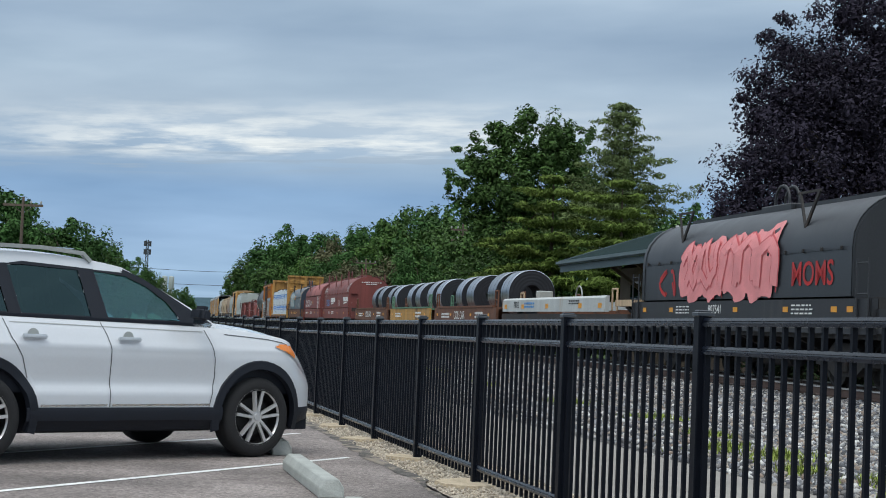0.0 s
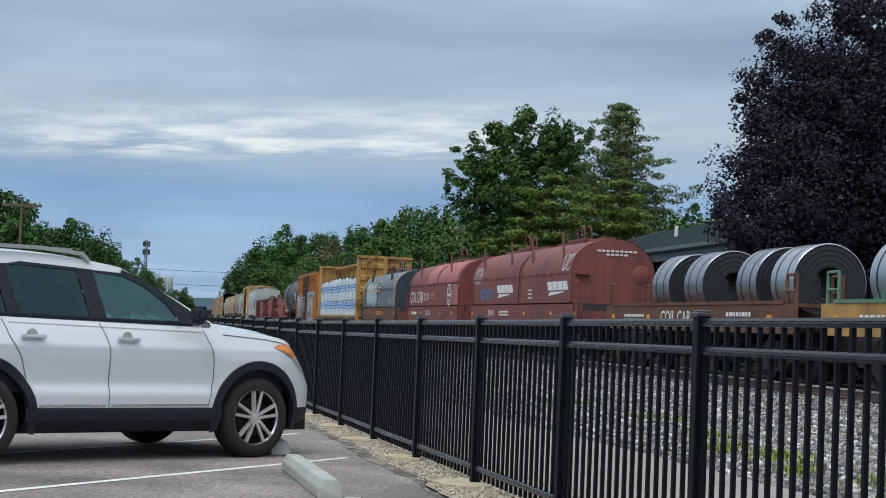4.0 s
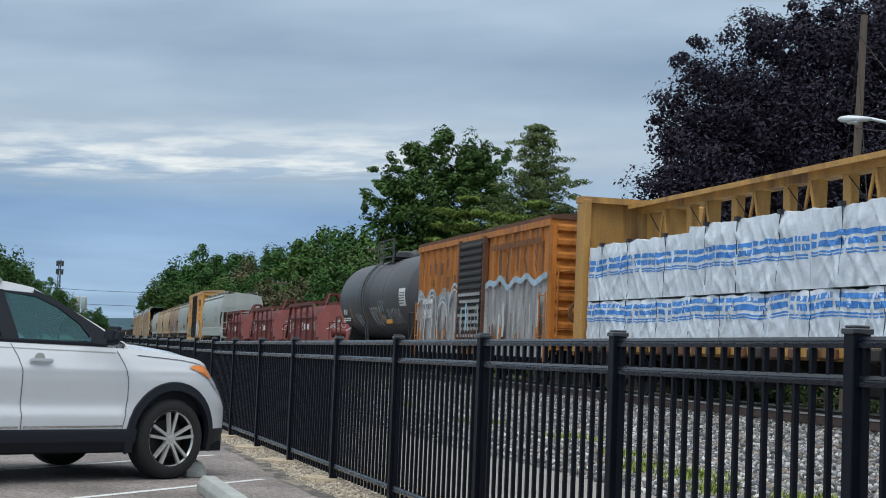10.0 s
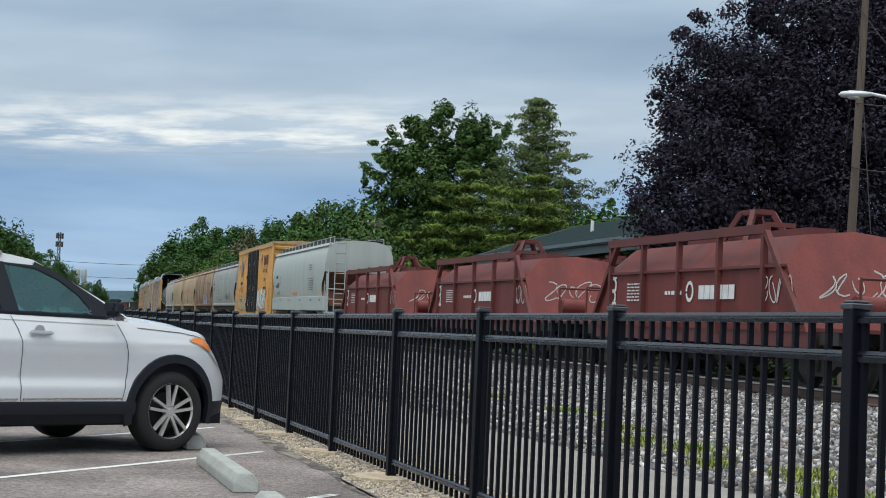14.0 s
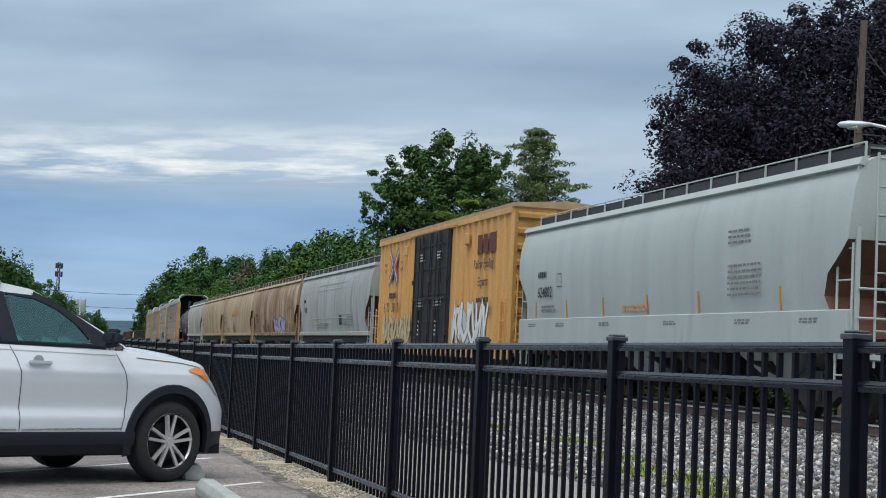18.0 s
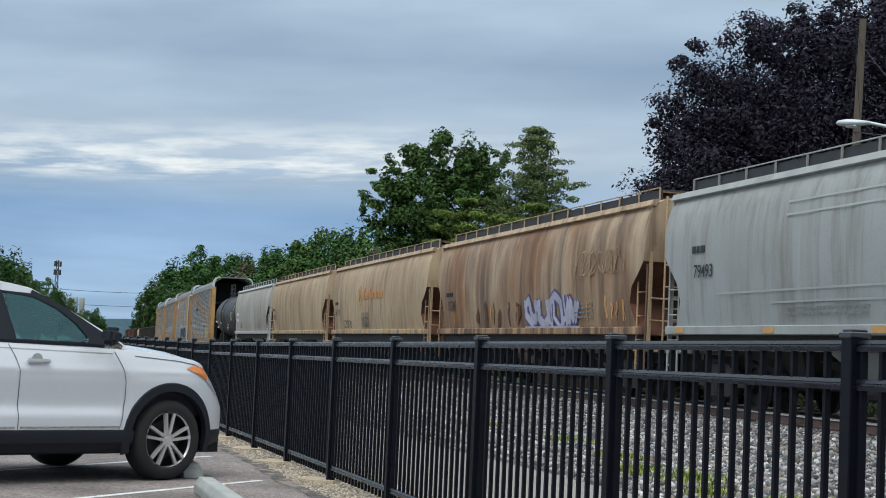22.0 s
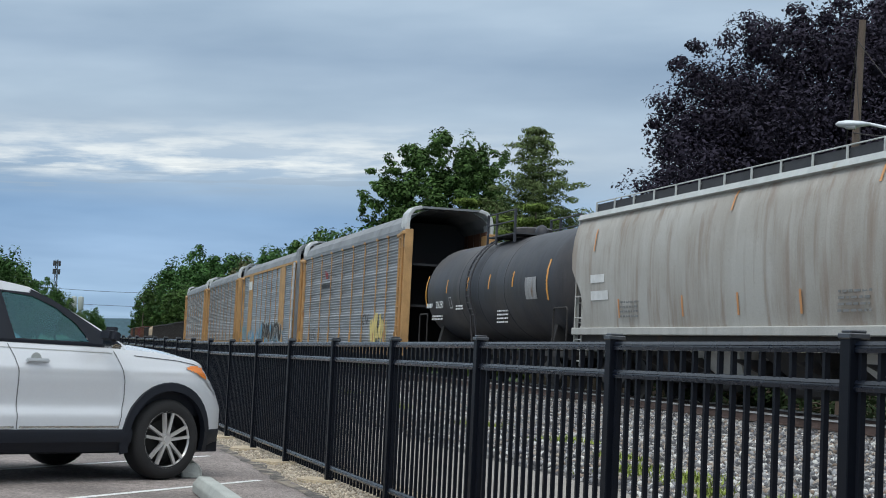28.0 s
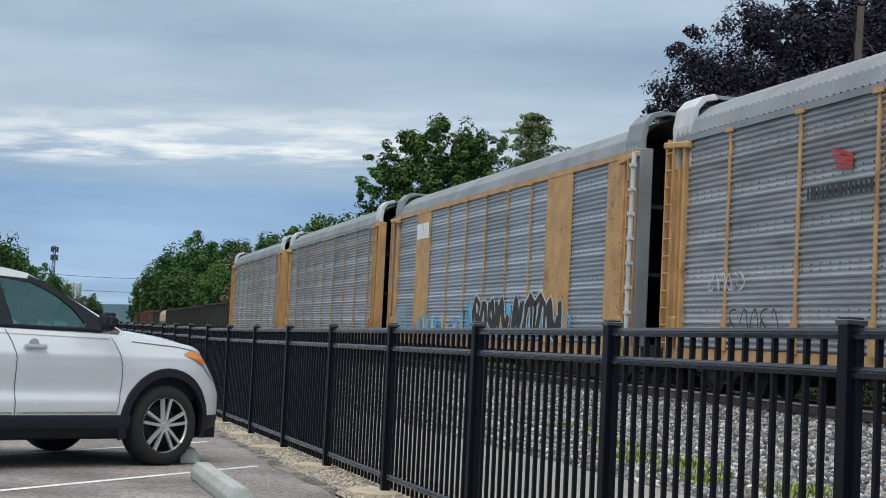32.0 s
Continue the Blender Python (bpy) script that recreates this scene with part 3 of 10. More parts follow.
M_CARGLASS = glass("tinted_glass", (0.33, 0.60, 0.66), 0.03, 0.89)
M_DARKGLASS = glass("privacy_glass", (0.05, 0.06, 0.07), 0.03, 0.94)
M_CHROME = surface("chrome", (0.75, 0.75, 0.75), 0.15, 1.0, 0.03)
M_LAMP = surface("headlamp_lens", (0.55, 0.56, 0.58), 0.12, 0.2, 0.05)
M_AMBER = surface("amber_lens", (0.80, 0.24, 0.04), 0.25, 0, 0.05)
M_LAMPHEAD = surface("pale_lamp_head", (0.60, 0.63, 0.66), 0.4, 0.2, 0.05)

# ---- ground ----
def sheet(name, lat0, lat1, s0, s1, z, material, label, nl=2, ns=40, wob=0.0, kind="structure"):
    verts, faces = [], []
    for i in range(ns + 1):
        s = s0 + (s1 - s0) * i / ns
        for j in range(nl + 1):
            lat = lat0 + (lat1 - lat0) * j / nl
            if wob and j in (0, nl):
                lat += wob * noise.noise((s * 0.9, j * 7.3, 1.0)) + wob * 0.5 * noise.noise((s * 3.1, j * 3.3, 4.0))
            verts.append(plan(lat, s, z))
    w = nl + 1
    for i in range(ns):
        for j in range(nl):
            a = i * w + j
            faces.append((a, a + 1, a + w + 1, a + w))
    return quick(name, verts, faces, material, None, label, kind=kind)


gv, gf = [], []
GS = [-300, -60, 0, 22, 60, 150, 400, 1200, 3000]
GL = [-3000, -600, -120, -40, 0, 40, 120, 600, 3000]
for s_ in GS:
    for l_ in GL:
        gv.append(plan(l_, s_, -0.09))
for i in range(len(GS) - 1):
    for j in range(len(GL) - 1):
        a = i * len(GL) + j
        gf.append((a, a + 1, a + 1 + len(GL), a + len(GL)))
quick("ground", gv, gf, M_FIELD, None, "flat weedy ground reaching to the far hills", kind="structure")
sheet("parking_lot", -60, 2.58, -25, 75, 0.0, M_ASPHALT, "worn grey asphalt of the parking lot", 8, 420, 0.10)
sheet("gravel_strip", 2.2, 3.75, -25, 90, -0.012, M_GRAVEL, "tan gravel strip beneath the fence", 2, 80)
sheet("path", 3.7, 6.05, -25, 140, -0.004, M_PATH, "pale path between fence and railway", 2, 60, 0.1)
sheet("asphalt_edge", 2.50, 2.63, -25, 60, 0.004, M_EDGE, "crumbling dark edge of the asphalt", 2, 420, 0.13)
sheet("verge", 5.9, 9.0, -25, 300, -0.055, M_DIRT, "dirt verge with patchy weeds beside the ballast", 2, 60)

# ballast bank, its top just under the rails
bv, bf = [], []
BANK = ((-7.65, -0.305), (-6.6, -0.28), (-4.9, -0.26), (-2.3, -0.16), (-1.4, -0.085), (1.4, -0.085), (2.2, -0.15), (3.6, -0.33))
SS = [-60 + 6 * i for i in range(90)]


def bank(s, lat):
    """A point on the ballast: its near toe lies on the ground, the rest follows the track."""
    for (la, za), (lb, zb) in zip(BANK, BANK[1:]):
        if la <= lat <= lb:
            f = (lat - la) / (lb - la)
            p, q = track(s, la, za), track(s, lb, zb)
            if la < -7:
                p.z = ground_z(p.x, p.y) - 0.015
            return p.lerp(q, f)
    p = track(s, lat, -0.33)
    return p
for s_ in SS:
    for l_, z_ in BANK:
        bv.append(bank(s_, l_))
for i in range(len(SS) - 1):
    for j in range(len(BANK) - 1):
        a, w_ = i * len(BANK) + j, len(BANK)
        bf.append((a, a + 1, a + 1 + w_, a + w_))
quick("ballast_bed", bv, bf, surface("ballast_bed", (0.10, 0.095, 0.09), 0.95, 0, 0.5, 14, 1.0, 28), None, "bank of grey crushed-stone ballast under the track", kind="structure")


# ---- scattered stones ----
ICO_V = [(0, 0, -1), (.72, -.53, -.45), (-.28, -.85, -.45), (-.89, 0, -.45), (-.28, .85, -.45), (.72, .53, -.45), (.28, -.85, .45), (-.72, -.53, .45), (-.72, .53, .45), (.28, .85, .45), (.89, 0, .45), (0, 0, 1)]
ICO_F = [(0, 1, 2), (1, 0, 5), (0, 2, 3), (0, 3, 4), (0, 4, 5), (1, 5, 10), (2, 1, 6), (3, 2, 7), (4, 3, 8), (5, 4, 9), (1, 10, 6), (2, 6, 7), (3, 7, 8), (4, 8, 9), (5, 9, 10), (6, 10, 11), (7, 6, 11), (8, 7, 11), (9, 8, 11), (10, 9, 11)]


def stones(name, places, r0, r1, material, label, seed):
    rng = np.random.default_rng(seed)
    n = len(places)
    base = np.array(ICO_V)
    q = rng.normal(size=(n, 4))
    q /= np.linalg.norm(q, axis=1)[:, None]
    w, x, y, z = q.T
    rot = np.stack([1 - 2 * (y * y + z * z), 2 * (x * y - z * w), 2 * (x * z + y * w), 2 * (x * y + z * w), 1 - 2 * (x * x + z * z), 2 * (y * z - x * w), 2 * (x * z - y * w), 2 * (y * z + x * w), 1 - 2 * (x * x + y * y)], 1).reshape(n, 3, 3)
    size = rng.uniform(r0, r1, n)[:, None] * rng.uniform(0.6, 1.25, (n, 3))
    pts = base[None] * size[:, None, :] * rng.uniform(0.75, 1.2, (n, 12, 1))
    pts = np.einsum("nij,nkj->nki", rot, pts) + np.array(places)[:, None, :]
    faces = (np.array(ICO_F)[None] + 12 * np.arange(n)[:, None, None]).reshape(-1, 3)
    me = bpy.data.meshes.new(name)
    me.vertices.add(n * 12)
    me.vertices.foreach_set("co", pts.reshape(-1))
    me.loops.add(len(faces) * 3)
    me.polygons.add(len(faces))
    me.loops.foreach_set("vertex_index", faces.reshape(-1))
    me.polygons.foreach_set("loop_start", np.arange(len(faces)) * 3)
    me.update()
    me.validate()
    me.materials.append(material)
    return tagged(new(name, me), label=label, category="stones", kind="stuff")


rng = random.Random(5)
spots = []
for i in range(52000):
    s_ = 9 + 40 * rng.random() ** 1.7
    l_ = rng.uniform(-7.6, -0.86)
    if l_ < -7.2 and rng.random() < (-7.2 - l_) * 2.0:
        continue
    spots.append(tuple(bank(s_, l_) + Vector((0, 0, rng.uniform(-0.012, 0.022)))))
stones("ballast_stones", spots, 0.022, 0.047, M_STONE, "loose grey crushed stones of the railway ballast", 3)
spots = []
for i in range(11000):
    s_ = 7 + 24 * rng.random() ** 1.4
    l_ = rng.uniform(2.62, 3.7)
    spots.append(tuple(plan(l_, s_, rng.uniform(-0.012, 0.004))))
stones("strip_pebbles", spots, 0.006, 0.017, M_PEBBLE, "tan pebbles scattered along the fence foot", 4)

# flat concrete footings round the fence posts
slab_rng = random.Random(11)
for i in range(1, 14):
    ln, wd = slab_rng.uniform(0.28, 0.42), slab_rng.uniform(0.2, 0.28)
    n_ = 9
    ring = [(ln * k_ * math.cos(2 * math.pi * q / n_), wd * k_ * math.sin(2 * math.pi * q / n_)) for q in range(n_) for k_ in (slab_rng.uniform(0.8, 1.12),)]
    bm = B()
    lo = [bm.verts.new((x, y, -0.05)) for x, y in ring]
    hi = [bm.verts.new((x * 0.97, y * 0.97, slab_rng.uniform(0.014, 0.024))) for x, y in ring]
    for q in range(n_):
        bm.faces.new((lo[q], lo[(q + 1) % n_], hi[(q + 1) % n_], hi[q]))
    bm.faces.new(hi)
    p = Vector((math.cos(0.2731), math.sin(0.2731), 0)) * 3.03 + Vector((-math.sin(0.2731), math.cos(0.2731), 0)) * (5.308 + 2.44 * i + slab_rng.uniform(-0.08, 0.08))
    ob = part("footing", bm, M_SLAB, m=Matrix.Translation((p.x, p.y, ground_z(p.x, p.y))) @ pose(0, 0, 0, 0, 0, 105.6 + slab_rng.uniform(-12, 12)))
    tagged(ob, label="flat tan concrete footing in the gravel round a fence post", category="footing", group="post footings")

# tufts of grass along the ballast toe
gv, gf = [], []
PATCH = [(6.1 + 0.105 * max(0, k_ - 9) * (1 if k_ < 22 else 22 / k_) + rng.uniform(-0.2, 0.35), k_ + rng.uniform(-0.6, 0.6), rng.uniform(0.16, 0.42)) for k_ in (9.3, 10.6, 11.5, 12.9, 13.4, 15.0, 16.1, 17.6, 21, 25, 31, 39)]
for i in range(7000):
    l_, s_, r_ = rng.choice(PATCH)
    l_, s_ = l_ + rng.gauss(0, r_ * 0.5), s_ + rng.gauss(0, r_ * 0.85)
    p = bank(s_, max(-7.6, l_ - CENTRE - side(s_))) + Vector((0, 0, 0.015))
    h = rng.uniform(0.03, 0.09)
    a = rng.uniform(0, 6.28)
    dx, dy, w_ = math.cos(a) * h * 0.6, math.sin(a) * h * 0.6, 0.012
    b = len(gv)
    gv += [(p.x - w_ * math.sin(a), p.y + w_ * math.cos(a), p.z), (p.x + w_ * math.sin(a), p.y - w_ * math.cos(a), p.z), (p.x + dx, p.y + dy, p.z + h)]
    gf.append((b, b + 1, b + 2))
tagged(quick("grass_tufts", gv, gf, M_GRASS, None), label="bright green weeds along the foot of the ballast", category="grass", kind="stuff")

# ---- railway track ----
rail_prof = ((-0.07, -0.17), (0.07, -0.17), (0.07, -0.155), (0.012, -0.14), (0.012, -0.045), (0.036, -0.035), (0.036, 0.0), (-0.036, 0.0), (-0.036, -0.035), (-0.012, -0.045), (-0.012, -0.14), (-0.07, -0.155))
railway = thing("railway_track", "rusty-sided steel rails on dark wooden ties in ballast", "railway track")
for l_ in (-0.755, 0.755):
    rv, rf, hv, hf = [], [], [], []
    for s_ in SS:
        for y_, z_ in rail_prof:
            rv.append(track(s_, l_ + y_, z_ + RAIL_TOP))
        for y_, z_ in ((-0.041, -0.026), (-0.034, 0.004), (0.034, 0.004)):
            hv.append(track(s_, l_ + y_, RAIL_TOP + z_))
    n_ = len(rail_prof)
    for i in range(len(SS) - 1):
        for j in range(n_):
            rf.append((i * n_ + j, i * n_ + (j + 1) % n_, (i + 1) * n_ + (j + 1) % n_, (i + 1) * n_ + j))
        hf += [(3 * i, 3 * i + 1, 3 * i + 4, 3 * i + 3), (3 * i + 1, 3 * i + 2, 3 * i + 5, 3 * i + 4)]
    r_ = quick("rail", rv, rf, M_RAIL, railway)
    quick("rail_head", hv, hf, M_RAILTOP, r_, "worn bright running surface")
tie = None
for i in range(130):
    s_ = 4 + 0.53 * i
    m = Matrix.Translation(track(s_, 0, RAIL_TOP - 0.27)) @ pose(0, 0, 0, 0, 0, math.degrees(TA - bend(s_)))
    if tie is None:
        tie = part("tie", bevelled(box(B(), -1.3, 1.3, -0.11, 0.11, -0.09, 0.085), 0.008), M_TIE, railway, m=m)
    else:
        again(tie, m)

# ---- fence ----
FA = 0.2730988
FD, FN = Vector((-math.sin(FA), math.cos(FA), 0)), Vector((math.cos(FA), math.sin(FA), 0))
PANEL, FIRST, FOFF = 2.44, 5.308, 3.135
FTOP = EYE + 0.197


def fence_at(i):
    p = FN * FOFF + FD * (FIRST + PANEL * i)
    return Matrix.Translation((p.x, p.y, ground_z(p.x, p.y))) @ pose(0, 0, 0, 0, 0, 90 + math.degrees(FA))


fence = thing("fence", "long black metal picket fence along the parking lot", "fence")
POST = bevelled(box(B(), -0.038, 0.038, -0.038, 0.038, -0.05, FTOP - 0.03), 0.004)
post0 = part("post", POST, M_FENCE, fence, "square black post", m=fence_at(-2))
capm = box(B(), -0.046, 0.046, -0.046, 0.046, FTOP - 0.035, FTOP - 0.012)
box(capm, -0.036, 0.036, -0.036, 0.036, FTOP - 0.012, FTOP)
cap0 = part("cap", bevelled(capm, 0.004), M_FENCECAP, post0, "flat post cap")
R1, R2, R3 = FTOP - 0.066, FTOP - 0.214, 0.14
rails = []
for z_ in (R1, R2, R3):
    bm = prism(B(), ((-0.019, z_ - 0.022), (0.019, z_ - 0.022), (0.021, z_ - 0.006), (0.016, z_ - 0.002), (0.014, z_ + 0.004), (0.019, z_ + 0.007), (0.010, z_ + 0.022), (-0.010, z_ + 0.022), (-0.019, z_ + 0.007), (-0.014, z_ + 0.004), (-0.016, z_ - 0.002), (-0.021, z_ - 0.006)), 0.04, PANEL - 0.04)
    rails.append(part("rail", bm, M_FENCERAIL, fence, m=fence_at(-2)))
NP_ = 18
pick = part("picket", box(B(), -0.0115, 0.0115, -0.0115, 0.0115, 0.05, R1 - 0.005), M_FENCE, fence, m=fence_at(-2) @ Matrix.Translation((PANEL * 0.5 / NP_, 0, 0)))
for i in range(1, NP_):
    again(pick, fence_at(-2) @ Matrix.Translation((PANEL * (i + 0.5) / NP_, 0, 0)))
far = B()
for i in [*range(-9, -2), *range(-1, 27)]:
    po = again(post0, fence_at(i))
    again(cap0, Matrix.Identity(4), po)
    if i == 26:
        continue
    for r_ in rails:
        again(r_, fence_at(i))
    for k in range(NP_):
        m = fence_at(i) @ Matrix.Translation((PANEL * (k + 0.5) / NP_, 0, 0))
        if -2 < i < 14:
            again(pick, m)
        else:
            box(far, -0.0115, 0.0115, -0.0115, 0.0115, 0.05, R1 - 0.005, m)
part("far_picket_row", far, M_FENCE, fence, "black pickets far along the fence", kind="stuff")

# ---- parking lot markings and wheel stops ----
def stripe(p0, p1, w=0.1):
    p0, p1 = Vector(p0), Vector(p1)
    u = Vector((-(p1 - p0).y, (p1 - p0).x, 0)).normalized() * w / 2
    z = Vector((0, 0, 0.004))
    n_ = 30
    vs, fs = [], []
    for i in range(n_ + 1):
        c = p0.lerp(p1, i / n_) + z
        k1 = 1 + 0.12 * noise.noise((i * 0.7, p0.x, 2.0))
        vs += [c + u * k1, c - u * k1]
    for i in range(n_):
        fs.append((2 * i, 2 * i + 1, 2 * i + 3, 2 * i + 2))
    return quick("parking_line", vs, fs, M_WHITE_LINE, None, "worn white line of a slanted parking bay", kind="structure")


SD = Vector((math.cos(radians(65.5)), math.sin(radians(65.5)), 0))
for e in ((-1.70, 15.07), (-0.75, 11.47), (-2.65, 18.25), (0.2, 7.9)):
    e = Vector((*e, 0))
    stripe(e - SD * 5.4, e, 0.085)


def wheel_stop(lat, s):
    prof = ((-0.095, 0.0), (0.095, 0.0), (0.095, 0.075), (0.055, 0.14), (-0.055, 0.14), (-0.095, 0.075))
    bm = prism(B(), prof, -1.15, 1.15)
    for v in bm.verts:
        if v.co.z > 0.1:
            v.co.x *= 0.965
    bevelled(bm, 0.008)
    p = plan(lat, s)
    ob = part("wheel_stop", bm, M_CONCRETE, m=Matrix.Translation(p) @ pose(0, 0, 0, 0, 0, 90 + 15.6))
    tagged(ob, label="pale concrete wheel stop at the head of a parking bay", category="wheel stop", group="wheel stops")


for lat_, s_ in ((1.62, 12.45), (1.62, 9.05), (1.66, 16.2)):
    wheel_stop(lat_, s_)

# ---- freight train ----
RIDES = []          # (thing, metres along the railway at the start)
SPIN = []           # wheelsets and their car's place


def at(s):
    return Matrix.Translation(track(s)) @ pose(0, 0, 0, 0, 0, 90 + math.degrees(TA - bend(s))) @ pose(0, 0, 0, 0, -math.degrees(math.atan(GRADE)), 0)


def ride(ob, s, x=0.0):
    RIDES.append((ob, s, x))
    ob.matrix_basis = at(s)
    return ob


def letters(name, text, size, material, parent, x, y, z, label="", slant=0.0, wide=1.0):
    """Flat lettering on the near side of a car; x, z: its middle."""
    cu = bpy.data.curves.new(name, "FONT")
    cu.body, cu.size, cu.align_x, cu.align_y, cu.shear, cu.offset = text, size, "CENTER", "CENTER", slant, 0.012 * size
    cu.resolution_u = 3
    tmp = new(name, cu)
    bpy.context.view_layer.update()
    me = bpy.data.meshes.new_from_object(tmp.evaluated_get(bpy.context.evaluated_depsgraph_get()))
    bpy.data.objects.remove(tmp)
    me.materials.clear()
    me.materials.append(material)
    ob = new(name, me)
    ob.parent = parent
    ob.matrix_basis = Matrix(((-wide, 0, 0, x), (0, 0, 1, y), (0, 1, 0, z), (0, 0, 0, 1)))
    if label:
        tagged(ob, label=label)
    return ob


def bars(name, parent, material, x, y, z, w, h, rows=3, seed=1, label=""):
    """Small print that cannot be read: short bars in rows."""
    rb = random.Random(seed)
    bm = B()
    rh = h / rows
    for i in range(rows):
        xx = -w / 2
        while xx < w / 2 - 0.04:
            ln = min(rb.uniform(0.06, 0.2) * (1 if h / rows < 0.2 else 0.9), w / 2 - xx)
            zz = h / 2 - (i + 0.5) * rh
            box(bm, x - xx - ln, x - xx, y, y + 0.004, z + zz - rh * (0.3 if rows < 3 else 0.2), z + zz + rh * (0.3 if rows < 3 else 0.2))
            xx += ln + 0.05
    return part(name, bm, material, parent, label, kind="stuff")


def ribbon(bm, pts, w, yf, off=0.008, mat=0, closed=False):
    n = len(pts)
    left, right = [], []
    for i, (x, z) in enumerate(pts):
        a, b = pts[(i - 1) % n if closed else max(0, i - 1)], pts[(i + 1) % n if closed else min(n - 1, i + 1)]
        dx, dz = b[0] - a[0], b[1] - a[1]
        l = math.hypot(dx, dz) or 1
        nx, nz = -dz / l * w / 2, dx / l * w / 2
        left.append(bm.verts.new((x + nx, yf(z + nz) + off, z + nz)))
        right.append(bm.verts.new((x - nx, yf(z - nz) + off, z - nz)))
    for i in range(n if closed else n - 1):
        j = (i + 1) % n
        bm.faces.new((left[i], left[j], right[j], right[i])).material_index = mat


def blob(bm, cx, cz, w, h, yf, seed, off=0.005, mat=0, lean=0.0):
    rb = random.Random(seed)
    pts = []
    ph = [rb.uniform(0, 6.28) for _ in range(4)]
    for i in range(26):
        a = 2 * math.pi * i / 26
        k = 1 + 0.10 * math.sin(2 * a + ph[0]) + 0.09 * math.sin(3 * a + ph[1]) + 0.06 * math.sin(5 * a + ph[2])
        sx, sz = math.copysign(abs(math.cos(a)) ** 0.55, math.cos(a)), math.copysign(abs(math.sin(a)) ** 0.55, math.sin(a))
        z = cz + sz * h / 2 * k
        pts.append((cx + sx * w / 2 * k + lean * (z - cz), z))
    c = bm.verts.new((cx, yf(cz) + off, cz))
    ring = []
    mids = []
    for x, z in pts:
        ring.append(bm.verts.new((x, yf(z) + off, z)))
        xm, zm = (x + cx) / 2, (z + cz) / 2
        mids.append(bm.verts.new((xm, yf(zm) + off, zm)))
    n = len(pts)
    for i in range(n):
        j = (i + 1) % n
        bm.faces.new((mids[i], mids[j], ring[j], ring[i])).material_index = mat
        bm.faces.new((c, mids[j], mids[i])).material_index = mat
    return pts


def scrawl(parent, x0, x1, z0, z1, yf, material, seed, n=5, width=0.03, label="thin sprayed tag"):
    rb = random.Random(seed)
    bm = B()
    w = (x1 - x0) / n
    for i in range(n):
        cx = x0 + (i + 0.5) * w
        k, p = rb.choice((1, 2, 3)), rb.uniform(0, 6)
        pts = []
        for t in range(15):
            a = t / 14
            pts.append((cx + w * 0.42 * math.cos(k * 3.1 * a + p), z0 + (z1 - z0) * (0.5 + 0.45 * math.sin(5.2 * a + p * 1.7))))
        ribbon(bm, pts, width, yf)
    return part("graffiti", bm, material, parent, label, kind="stuff")


STROKES = (((0.2, 0.0), (0.5, 1.0)), ((0.1, 0.0), (0.12, 0.75), (0.5, 1.0), (0.88, 0.75), (0.9, 0.0)), ((0.15, 0.95), (0.08, 0.3), (0.5, 0.0), (0.92, 0.3), (0.85, 0.95)), ((0.15, 0.0), (0.35, 1.0), (0.6, 0.15), (0.9, 0.9)), ((0.9, 0.75), (0.45, 1.0), (0.08, 0.6), (0.3, 0.1), (0.8, 0.0), (0.95, 0.4), (0.5, 0.5)), ((0.0, 0.6), (0.35, 0.95), (0.5, 0.4), (0.75, 0.05), (1.0, 0.5)), ((0.1, 0.1), (0.5, 0.85), (0.75, 0.8), (0.85, 0.1)))


def block_piece(parent, x0, x1, z0, z1, yf, fill, edge, seed, n=4, lean=0.0, fat=0.22, rim=0.07, label="sprayed block graffiti with outlines", lift=0.006):
    """Fat angular strokes of spray paint over a wider outline."""
    rb = random.Random(seed)
    bm = B()
    w = (x1 - x0) / n
    for i in range(n):
        h = (z1 - z0) * rb.uniform(0.8, 1.0)
        zb = z0 + (z1 - z0 - h) * rb.random()
        for s_ in range(2):
            st = STROKES[rb.randrange(len(STROKES))]
            pts = []
            for (ua, va), (ub, vb) in zip(st, st[1:]):
                pts += [(ua + (ub - ua) * q / 5, va + (vb - va) * q / 5) for q in range(5)]
            pts.append(st[-1])
            fx = fat * rb.uniform(0.6, 1.1)
            dx = rb.uniform(-0.15, 0.15)
            line = [(x1 - (i + dx + 1.05 * u) * w + lean * v * h + 0.05 * noise.noise((u * 3, v * 3, seed + i)), zb + fx / 2 + v * (h - fx)) for u, v in pts]
            ribbon(bm, line, fx + 2 * rim, yf, lift + 0.0008 * s_, 1)
            ribbon(bm, line, fx, yf, lift + 0.005 + 0.0008 * s_, 0)
    return part("graffiti", bm, [fill, edge], parent, label, kind="stuff")


def drips(parent, x0, x1, z0, z1, yf, material, seed, n=12, w=0.16, label="sprayed paint running down", lift=0.006):
    """Upright smears of paint of uneven height that run into one another."""
    rb = random.Random(seed)
    bm = B()
    for i in range(n):
        x = x0 + (x1 - x0) * (i + rb.uniform(0.2, 0.8)) / n
        top, low_ = z0 + (z1 - z0) * rb.uniform(0.55, 1.0), z0 + (z1 - z0) * rb.uniform(0.0, 0.3)
        ribbon(bm, [(x + w * noise.noise((i * 1.7, q * 0.3, seed)), low_ + (top - low_) * q / 8) for q in range(9)], w * rb.choice((0.3, 0.6, 1.0, 1.5)) * rb.uniform(0.8, 1.2), yf, lift + 0.001 * (i % 3))
    return part("graffiti", bm, material, parent, label, kind="stuff")


